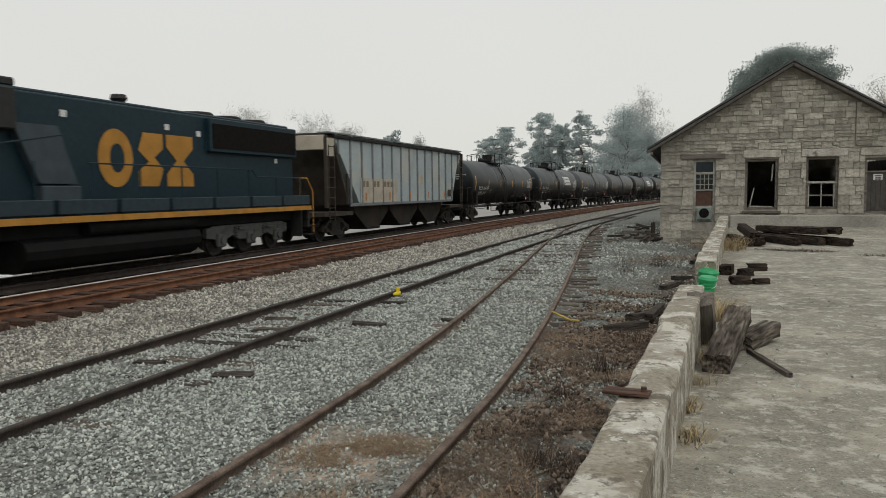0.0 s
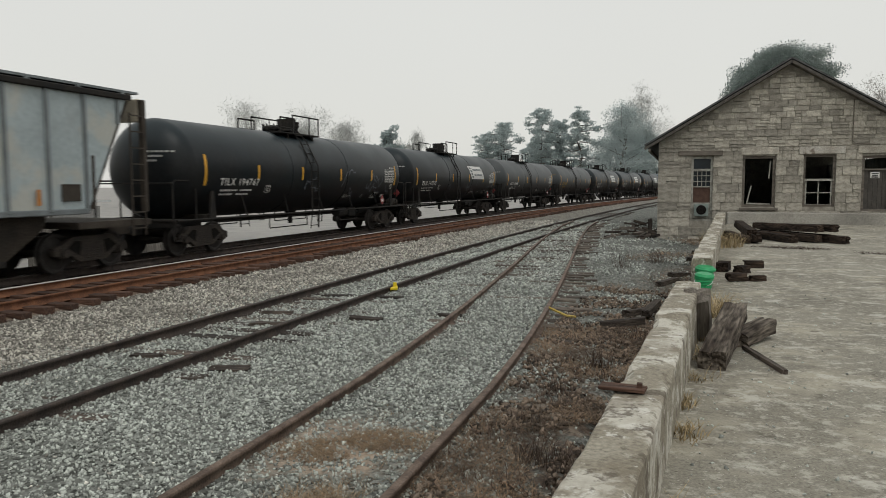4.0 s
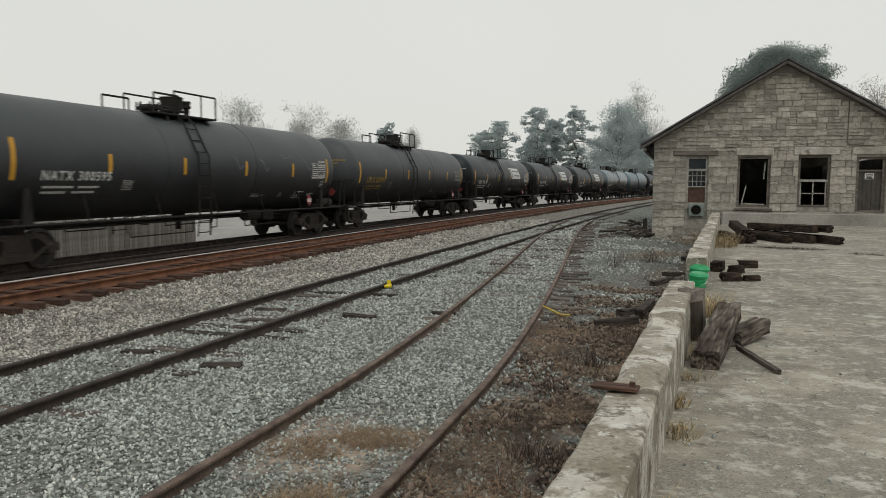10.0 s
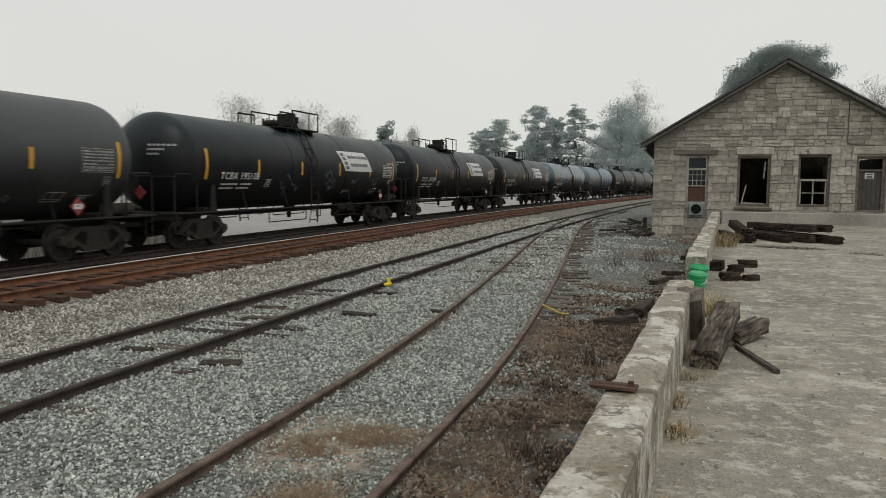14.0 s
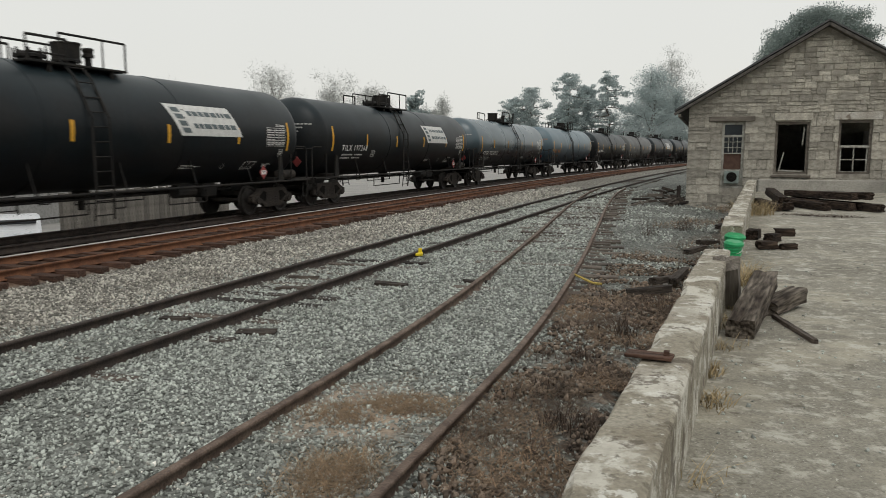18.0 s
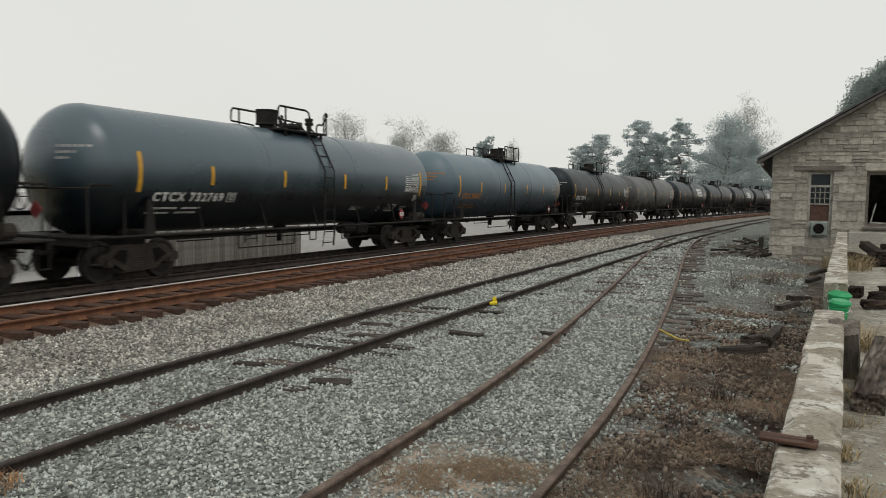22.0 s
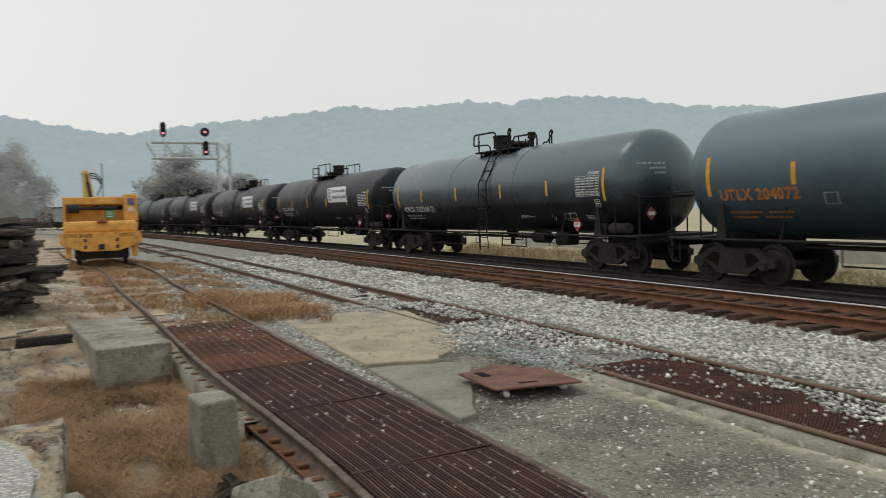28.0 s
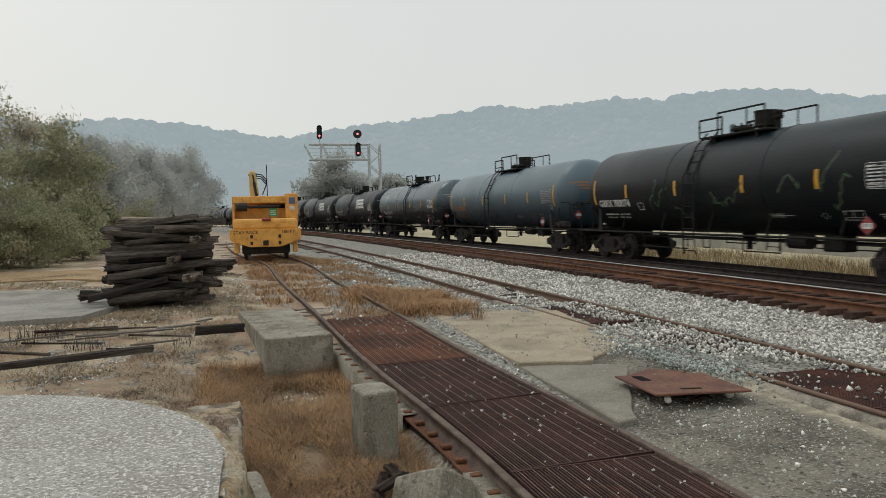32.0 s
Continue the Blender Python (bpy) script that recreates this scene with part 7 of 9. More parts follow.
def build_hills():
    rng = np.random.default_rng(5)
    mt = haze_glow_wood()
    yaws = np.arange(62, 249, 0.5)
    verts, rows = [], 10
    for j in range(rows):
        f = j / (rows - 1)
        for yw in yaws:
            d = 420 + 260 * f
            hh = hill_height(yw) * (f**0.8) - 6
            hh += 6 * noise.noise(Vector((yw * 0.13, f * 3, 1))) * f
            verts.append((-d * math.sin(radians(yw)), d * math.cos(radians(yw)), hh))
    n = len(yaws)
    i = np.arange(rows * n).reshape(rows, n)
    f = np.stack([i[:-1, :-1], i[:-1, 1:], i[1:, 1:], i[1:, :-1]], -1).reshape(-1, 4)
    tagged(new("backdrop_hills", raw_mesh("backdrop_hills", verts, f, mt, True)), "blue-grey wooded hills with haze painted in as glow", "hills", kind="structure")
    # tree crowns that roughen slope and skyline
    ico = bmesh.new()
    bmesh.ops.create_icosphere(ico, subdivisions=1, radius=1.0)
    bv = np.array([v.co[:] for v in ico.verts])
    bf = np.array([[v.index for v in q.verts] for q in ico.faces])
    ico.free()
    fine = bmesh.new()
    bmesh.ops.create_icosphere(fine, subdivisions=2, radius=1.0)
    rv, rf = np.array([v.co[:] for v in fine.verts]), np.array([[v.index for v in q.verts] for q in fine.faces])
    fine.free()
    V, F, o = [], [], 0
    for k in range(7500):
        yw = rng.uniform(62, 249)
        fr = rng.beta(2.2, 1.0) if k % 3 else 1.0
        d = 420 + 260 * fr
        hh = hill_height(yw) * (fr**0.8) - 6 + 6 * noise.noise(Vector((yw * 0.13, fr * 3, 1))) * fr
        s = rng.uniform(1.8, 4.2) * (1.5 if k % 3 == 0 and rng.uniform() < 0.35 else 1.0)
        cv, cf = (bv, bf) if k % 3 else (rv, rf)
        q = cv * (1 + rng.normal(0, 0.09, (len(cv), 1))) * np.array([s, s, s * rng.uniform(0.7, 1.05)])
        V.append(q + np.array([-d * math.sin(radians(yw)), d * math.cos(radians(yw)), hh + s * 0.2]))
        F.append(cf + o)
        o += len(cv)
    tagged(new("backdrop_woods", raw_mesh("backdrop_woods", np.concatenate(V), np.concatenate(F), mt, True)), "autumn tree crowns covering the hills, with painted haze glow", "woods", kind="stuff")


build_hills()

# ---- beyond the line to the west ----
def build_west():
    M_FENCE = mat("fence_board", (0.20, 0.185, 0.165), 0.9, var=0.3, scale=5, bump=0.4, rnd=0.25)
    fence = thing("wooden_fence", "weathered grey-brown board fence beside the parking lot", "fence")
    bm = bmesh.new()
    box(bm, (0, 0, 1.22), (0.025, 0.155, 2.45))
    board = mesh_of(bm, "board", M_FENCE)
    rng = random.Random(3)
    for k in range(64):
        part("board", board, None, fence, m=pose(-24.0 + rng.uniform(-0.01, 0.01), 22.4 + k * 0.17, -2.04 + rng.uniform(-0.03, 0.03)))
    bm = bmesh.new()
    for z in (-1.6, -0.7, 0.1):
        box(bm, (-24.06, 27.75, z), (0.05, 10.8, 0.09))
    part("rail", bm, M_FENCE, fence)
    # low white shed roof behind the fence
    shed = thing("low_shed", "low shed with a white metal roof behind the fence", "shed")
    bm = bmesh.new()
    box(bm, (-38, 27, -0.6), (8, 20, 2.9))
    part("wall", bm, mat("shed_wall", (0.33, 0.33, 0.32), 0.8), shed)
    bm = bmesh.new()
    box(bm, (-38, 27, 0.93), (8.8, 21, 0.10), ry=-3)
    part("roof", bm, mat("white_sheet", (0.62, 0.64, 0.65), 0.5), shed)
    # painted lines on the lot
    lines = thing("parking_lines", "faded yellow and white lines painted on the lot", "road marking")
    bm = bmesh.new()
    box(bm, (0, 0, 0), (5.0, 0.12, 0.006))
    ln = mesh_of(bm, "line", mat("line_paint", (0.52, 0.47, 0.30), 0.8, bump=0))
    for k in range(14):
        part("line", ln, None, lines, m=pose(-27.5, 40 + k * 3.0, -0.835, 0, 0, 12))
    # parked cars
    for x, y, rz, col, nm, lab in ((-27.3, 23.2, -40, (0.62, 0.64, 0.66), "parked_car", "white saloon car parked beside the fence beyond the tracks"), (-33, 5.8, 84, (0.05, 0.055, 0.06), "parked_car", "dark saloon car parked beyond the tracks"), (-46, 7.5, 86, (0.45, 0.46, 0.47), "parked_car", "silver saloon car parked far back")):
        parked_car(x, y, -2.0 if y > 17 else -0.85, rz, col, lab)
    # pale building and wall across the road
    bld = thing("pale_building", "long low beige building with a flat roof", "building")
    bm = bmesh.new()
    box(bm, (-62, 7.5, 0.9), (10, 15, 3.6))
    part("wall", bm, mat("beige_render", (0.42, 0.38, 0.30), 0.85), bld)
    bm = bmesh.new()
    box(bm, (-62, 7.5, 2.8), (10.6, 15.6, 0.22))
    part("roof", bm, mat("grey_roof", (0.34, 0.34, 0.33), 0.8), bld)
    for k in range(3):
        bm = bmesh.new()
        box(bm, (-56.97, 2.6 + k * 4.4, 0.7), (0.06, 1.4, 1.1))
        part("window", bm, M_GLASS, bld)
    bm = bmesh.new()
    box(bm, (-28.6, -31.3, -0.35), (0.25, 30, 0.95))
    tagged(part("field_wall", bm, mat("pale_block_wall", (0.44, 0.42, 0.37), 0.9, scale=1.0)), "long low pale concrete wall at the field's edge", "wall", kind="structure")
    grey = thing("grey_warehouse", "grey metal warehouse clad in horizontal corrugated sheets", "building")
    M_SHEET = mat("grey_sheet", (0.46, 0.47, 0.46), 0.7, var=0.2, scale=0.6, fine=10, bump=0.1, tint=(0.38, 0.385, 0.37))
    bm = bmesh.new()
    box(bm, (-33, -9.4, 1.1), (10, 13.6, 4.0))
    part("wall", bm, M_SHEET, grey)
    bm = bmesh.new()
    for k in range(36):
        prism(bm, [(0, -0.055), (0.045, 0.0), (0, 0.055)], 13.6, pose(-28.0, -2.6, -0.80 + k * 0.11, 90, 0, 0))
    tagged(part("cladding", bm, M_SHEET, grey), "ribs of corrugated sheet", kind="stuff")
    bm = bmesh.new()
    box(bm, (0, 0, 0), (0.05, 0.12, 4.0))
    post = mesh_of(bm, "corner_trim", M_SHEET)
    for y in (-16.14, -2.66):
        part("corner_trim", post, None, grey, m=pose(-27.93, y, 1.1))
    bm = bmesh.new()
    box(bm, (-33, -9.4, 3.15), (10.5, 14.1, 0.10))
    part("roof", bm, M_ROOF, grey)
    # shrubs and a tripod of poles near the line
    tree("rounded dark green shrub by the parking lot", -24.2, 0.45, -0.85, 1.35, 0.7, M_LEAF_DARK, 81, "round", per=40, size=0.07, base=0.02, name="shrub", cat="shrub")
    tree("straggly olive shrub by the parking lot", -24.7, -1.2, -0.85, 1.1, 0.8, M_LEAF_OLIVE, 82, "round", per=30, size=0.07, base=0.02, name="shrub", cat="shrub")
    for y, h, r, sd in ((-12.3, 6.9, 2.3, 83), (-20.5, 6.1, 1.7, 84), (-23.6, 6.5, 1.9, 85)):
        tree("round haze-paled tree behind the warehouse", -62, y, -0.85, h, r, M_LEAF_FAR_HAZE, sd, "round", per=40, size=0.20, base=0.15)
    tripod = thing("pole_tripod", "dark splayed poles round a dark drum on pale ground", "poles")
    for a in range(4):
        bm = bmesh.new()
        cyl(bm, (-22.3 + 1.3 * math.cos(a * 1.57 + 0.6), 5.85 + 1.9 * math.sin(a * 1.57 + 0.6), -0.85), (-22.3, 5.85, -0.02), 0.035, 6)
        part("pole", bm, M_BARK, tripod)
    bm = bmesh.new()
    cyl(bm, (-22.3, 5.85, -0.86), (-22.3, 5.85, -0.35), 0.22, 10)
    part("drum", bm, M_BLACK, tripod)
    crate = thing("dark_crate", "dark low crate standing near the tracks", "crate")
    bm = bmesh.new()
    box(bm, (-21.9, 2.1, -0.68), (0.6, 1.0, 0.45), bevel=0.03)
    part("case", bm, M_FRAME, crate)


def parked_car(x, y, z, rz, col, label):
    car = thing("parked_car", label, "car", pose(x, y, z, 0, 0, rz))
    paint = mat("car_paint", col, 0.3, var=0.05, bump=0, spec=0.6)
    bm = bmesh.new()
    prism(bm, [(-2.2, 0.25), (2.2, 0.25), (2.25, 0.7), (1.3, 0.85), (0.6, 1.38), (-1.1, 1.38), (-1.8, 0.92), (-2.25, 0.85)], 1.7, pose(0, 0.85, 0, 90, 0, 0))
    bmesh.ops.bevel(bm, geom=bm.edges[:], offset=0.07, segments=2, affect="EDGES")
    part("body", bm, paint, car)
    for s in (-1, 1):
        bm = bmesh.new()
        prism(bm, [(1.05, 0.88), (0.55, 1.3), (-1.05, 1.3), (-1.55, 0.92)], 0.01, pose(0, s * 0.86 + 0.005, 0, 90, 0, 0))
        part("side_window", bm, M_GLASS, car)
        for e in (-1.35, 1.35):
            bm = bmesh.new()
            cyl(bm, (e, s * 0.70, 0.32), (e, s * 0.88, 0.32), 0.32, 18)
            part("wheel", bm, M_BLACK, car)
    for e, s in ((0.98, 1), (-1.48, -1)):
        bm = bmesh.new()
        box(bm, (e, 0, 1.12), (0.02, 1.35, 0.55), ry=52 * s)
        part("windscreen" if s > 0 else "rear_window", bm, M_GLASS, car)


build_west()

# ---- signal structure over the line ----
def build_signal():
    g = thing("signal_structure", "galvanised lattice cantilever signal with red lights", "railway signal", pose(-16.1, -95, -1.4))
    steel = mat("galvanised_steel", (0.50, 0.53, 0.54), 0.6, metal=0.0, var=0.1, bump=0.05)
    for sx in (-0.7, 0.7):
        for sy in (-0.6, 0.6):
            bm = bmesh.new()
            cyl(bm, (sx, sy, -0.6), (sx, sy, 12.2), 0.105, 6)
            part("mast_leg", bm, steel, g)
    for k in range(9):
        z = 0.4 + k * 1.32
        for a, b in (((-0.7, -0.6), (0.7, -0.6)), ((-0.7, 0.6), (0.7, 0.6)), ((-0.7, -0.6), (-0.7, 0.6)), ((0.7, -0.6), (0.7, 0.6))):
            bm = bmesh.new()
            if k % 2:
                a, b = b, a
            cyl(bm, (*a, z), (*b, z + 1.32), 0.05, 5)
            part("brace", bm, steel, g)
    for z in (10.3, 12.2):
        for sy in (-0.6, 0.6):
            bm = bmesh.new()
            cyl(bm, (0.7, sy, z), (8.3, sy, z), 0.105, 6)
            part("arm_chord", bm, steel, g)
    for k in range(7):
        x = 1.3 + k * 1.1
        bm = bmesh.new()
        for sy in (-0.6, 0.6):
            cyl(bm, (x, sy, 10.3), (x + (0.0 if k % 2 else 1.0), sy, 12.2), 0.06, 5)
        part("brace", bm, steel, g)
    bm = bmesh.new()
    for k in range(3):
        cyl(bm, (0.7, 0.65, 10.75 + k * 0.45), (8.3, 0.65, 10.75 + k * 0.45), 0.03, 5)
    part("walkway_rail", bm, steel, g)
    for x, z, up in ((7.0, 12.5, True), (2.2, 12.5, True), (2.2, 10.9, False)):
        bm = bmesh.new()
        if up and x > 5:
            box(bm, (x, 0.5, z + 1.2), (0.62, 0.12, 1.75), bevel=0.28, seg=3)
        elif up:
            cyl(bm, (x, 0.48, z + 1.0), (x, 0.56, z + 1.0), 0.55, 20)
        else:
            box(bm, (x, 0.75, z + 0.6), (0.62, 0.12, 1.75), bevel=0.28, seg=3)
        hd = part("signal_head", bm, M_BLACK, g, "black signal head")
        if up:
            bm = bmesh.new()
            cyl(bm, (x, 0.5, z - 0.3), (x, 0.5, z + 0.7), 0.06, 6)
            part("stalk", bm, steel, g)
        bm = bmesh.new()
        zz = z + 0.75 if up and x > 5 else z + 1.0 if up else z + 0.15
        yy = 0.86 if not up else 0.62
        cyl(bm, (x, yy, zz), (x, yy + 0.02, zz), 0.13, 14)
        part("red_light", bm, glow("red_signal_light", (1.0, 0.22, 0.24), 1.4), hd, "glowing red light")
    return g


build_signal()

# ---- things about the dock and the spur ----
def timber(name, label, c, length, rz, rx=0.0, ry=0.0, sec=0.24, seed=0, mt=None, m=None, group="", h=None):
    """A battered old tie lying along its own x: split along the grain, worn at the edges, ragged at both ends."""
    hh = h or sec * 0.8
    nx, ring = 13, []
    corner = [(-0.5, -0.44), (-0.5, -0.1), (-0.49, 0.2), (-0.46, 0.47), (-0.15, 0.5), (0.02, 0.46), (0.2, 0.5), (0.46, 0.47), (0.5, 0.2), (0.49, -0.1), (0.5, -0.44), (0.0, -0.5)]
    bm = bmesh.new()
    for i in range(nx):
        f = i / (nx - 1)
        vs = []
        for q, (a, b) in enumerate(corner):
            n1 = noise.noise(Vector((f * length * 3.4 + seed * 9.1, q * 3.7, 1.0)))
            n2 = noise.noise(Vector((seed * 4.3, q * 5.1, 7.0)))
            s = 1 + 0.16 * n1 + 0.12 * n2
            end = 0.10 * noise.noise(Vector((q * 1.3, seed * 2.7, f * 30))) * min(1, sec * 5) if i in (0, nx - 1) else 0.0
            vs.append(bm.verts.new(((f - 0.5) * length + end, a * sec * s, b * hh * s)))
        ring.append(vs)
    k = len(corner)
    for p, q in zip(ring, ring[1:]):
        for i in range(k):
            bm.faces.new((p[i], q[i], q[(i + 1) % k], p[(i + 1) % k]))
    for r in (ring[0], ring[-1]):
        mid = bm.verts.new(sum((v.co for v in r), Vector()) / k)
        for i in range(k):
            bm.faces.new((r[i], r[(i + 1) % k], mid))
    bmesh.ops.recalc_face_normals(bm, faces=bm.faces[:])
    me = mesh_of(bm, name, mt or M_TIE)
    ob = part(name, me, None, None, m=m if m is not None else pose(*c, rx, ry, rz))
    return tagged(ob, label, "railroad tie", group)


M_TIE_SPLIT = mat("split_tie_wood", (0.055, 0.044, 0.036), 0.95, var=0.7, scale=8, fine=34, bump=1.0, spec=0.12, tint=(0.19, 0.165, 0.138), grain=(0.16, 1, 1))
M_CREOSOTE = mat("creosoted_wood", (0.018, 0.014, 0.012), 0.95, var=0.7, scale=9, fine=34, bump=1.0, spec=0.12, rnd=0.3, tint=(0.065, 0.047, 0.036), grain=(0.18, 1, 1))
# broken ties leaning against the dock wall
timber("timber", "thick splintered weathered tie leaning on the dock wall", (0.40, 7.45, 0.60), 1.5, 79.5, ry=-8, sec=0.235, seed=1, mt=M_TIE_SPLIT)
timber("timber", "short dark broken tie lying on the concrete", (0.70, 8.05, 0.52), 0.68, 62, ry=-5, sec=0.19, seed=2, mt=M_TIE_SPLIT)
timber("timber", "grey slab of stone-like timber against the wall", (0.17, 7.95, 0.64), 0.6, 80, ry=62, sec=0.26, seed=3, mt=M_WOOD_OLD)
timber("timber", "thin splinter of dark wood on the concrete", (0.72, 7.2, 0.44), 0.95, -75, sec=0.05, seed=4)
for k, (x, y, l, rz, s) in enumerate(((0.72, 14.6, 0.40, 80, 0.22), (0.86, 13.1, 0.30, 25, 0.17), (1.31, 15.3, 0.34, 12, 0.17), (1.19, 13.2, 0.26, 30, 0.12), (1.02, 14.3, 0.30, 60, 0.18))):
    timber("timber", "short dark cut tie end on the concrete", (x, y, 0.42 + s * 0.4), l, rz, sec=s, seed=10 + k, mt=M_CREOSOTE, group="cut tie ends")
rng = random.Random(8)
for k, (x, y, z, l, rz, ry) in enumerate(((1.45, 22.7, 0.53, 2.6, 97, 0), (1.85, 22.9, 0.54, 2.7, 92, 1), (1.7, 23.2, 0.75, 2.6, 94, -3), (2.35, 23.3, 0.53, 2.7, 112, 0), (2.75, 23.5, 0.54, 2.9, 120, 0), (3.1, 23.6, 0.54, 2.9, 121, 0), (2.85, 23.6, 0.77, 2.9, 119, 1), (3.2, 23.6, 0.77, 2.8, 120, 2), (3.5, 22.9, 0.53, 2.2, 124, 0))):
    timber("railroad_tie", "black creosoted railroad tie in a loose heap", (x, y, z), l, rz, ry=ry, sec=0.25, seed=20 + k, mt=M_CREOSOTE, group="tie heap on the dock")
# rusty plate on the wall
bm = bmesh.new()
box(bm, (-0.29, 4.16, 0.895), (0.25, 0.11, 0.02), rz=-6, bevel=0.004)
box(bm, (-0.20, 4.15, 0.915), (0.03, 0.03, 0.03))
tagged(part("rail_plate", bm, M_TIE_RUST), "rusty steel joint plate lying on the wall", "metal plate")

# green bins standing one behind the other
def bin_thing(x, y, z, s, label):
    b = thing("bucket", label, "bucket", pose(x, y, z))
    bm = bmesh.new()
    prof = [(0.0, 0.0), (0.13 * s, 0.0)]
    for k in range(5):
        z = 0.08 + 0.06 * k
        r = 0.135 + 0.045 * z / 0.36
        prof += [(r * s, (z - 0.012) * s), ((r + 0.012) * s, (z - 0.006) * s), ((r + 0.012) * s, (z + 0.006) * s), (r * s, (z + 0.012) * s)]
    prof += [(0.17 * s, 0.36 * s), (0.19 * s, 0.37 * s), (0.19 * s, 0.40 * s), (0.165 * s, 0.40 * s), (0.125 * s, 0.02), (0.0, 0.02)]
    lathe(bm, prof, 20, Matrix.Identity(4))
    part("tub", bm, M_GREEN, b)
    bm = bmesh.new()
    lathe(bm, [(0.0, 0.0), (0.20 * s, 0.0), (0.205 * s, 0.03), (0.16 * s, 0.06), (0.0, 0.06)], 20, pose(0.01, 0.0, 0.40 * s, 6, 4, 0))
    part("lid", bm, M_GREEN, b, "bright green lid")
    bm = bmesh.new()
    for k in range(10):
        a, c = math.pi * k / 10, math.pi * (k + 1) / 10
        cyl(bm, (0.19 * s * math.cos(a), -0.02 - 0.12 * s * math.sin(a), 0.33 * s - 0.1 * s * math.sin(a)), (0.19 * s * math.cos(c), -0.02 - 0.12 * s * math.sin(c), 0.33 * s - 0.1 * s * math.sin(c)), 0.006, 4)
    part("handle", bm, M_WHITE, b)


bin_thing(0.30, 11.25, 0.42, 0.66, "bright green plastic bucket with lid by the wall's gap")
bin_thing(0.33, 11.9, 0.42, 0.74, "taller green plastic bucket behind the first")

# yellow derail marker and a strap on the spur rail
bm = bmesh.new()
box(bm, (0, 0, 0.06), (0.16, 0.34, 0.05), bevel=0.01)
box(bm, (0.02, 0.08, 0.11), (0.08, 0.06, 0.13), bevel=0.01)
tagged(part("derail_block", bm, mat("bright_yellow", (0.80, 0.62, 0.02), 0.5, bump=0.02), None, m=pose(-5.93, 14.95, -0.26, 0, 0, 20)), "bright yellow derail block clamped on the siding rail", "derail")
bm = bmesh.new()
tube(bm, [(-2.25, 13.15, -0.17), (-2.1, 13.1, -0.22), (-1.9, 13.0, -0.28), (-1.75, 13.05, -0.30)], 0.022, 5)
tagged(part("yellow_strap", bm, mat("dull_yellow", (0.55, 0.42, 0.10), 0.7)), "dull yellow strap over the spur rail", "strap")

# debris heap against the building's corner
rng = random.Random(31)
for k in range(26):
    x, y = -2.0 + rng.uniform(-0.9, 0.85), 33.4 + rng.uniform(-1.2, 1.6)
    z = -0.22 + 0.55 * math.exp(-((x + 1.9) ** 2 + (y - 33.8) ** 2) / 0.9) + rng.uniform(0, 0.06)
    timber("scrap_wood", "broken dark board in a heap by the building", (x, y, z), rng.uniform(0.5, 1.3), rng.uniform(0, 180), ry=rng.uniform(-18, 18), sec=rng.uniform(0.07, 0.2), seed=200 + k, mt=M_TIE if k % 3 else M_WOOD_OLD, group="scrap heap")
timber("scrap_wood", "upright dark post stub at the building's corner", (-1.35, 33.2, 0.15), 0.8, 0, ry=90, sec=0.2, seed=240)
for k, (x, y, rz, l) in enumerate(((-0.55, 13.6, 70, 1.5), (-0.35, 13.9, 80, 1.2), (-0.15, 17.5, 75, 1.8), (0.1, 19.5, 70, 1.6), (0.5, 24.0, 78, 2.0), (0.75, 26.5, 70, 1.8), (-0.75, 12.4, 12, 0.9))):
    timber("scrap_wood", "dark rotten timber lying below the wall", (x - 0.15, y, -0.24 + 0.03 * (k % 3)), l * 0.8, rz, ry=rng.uniform(-8, 8), sec=0.14, seed=260 + k, group="timbers below the wall")

# stray tie stubs and bars in the ballast
for k, (x, y, rz, l) in enumerate(((-7.0, 11.9, 15, 0.7), (-6.45, 10.9, 8, 1.0), (-5.2, 11.8, 10, 0.7), (-5.4, 8.0, 20, 0.6), (-6.9, 8.3, 12, 0.5), (-3.9, 12.5, 5, 0.5), (-7.9, 13.4, 80, 0.6), (-6.9, -19, 85, 1.6), (-7.1, -23, 80, 1.2), (-6.2, -17.5, 12, 0.9))):
    timber("tie_stub", "dark half-buried tie end in the gravel", (x, y, -0.325), l * 0.8, rz, ry=rng.uniform(-4, 4), rx=rng.uniform(-14, 14), sec=0.16, seed=300 + k, group="tie ends in the gravel")

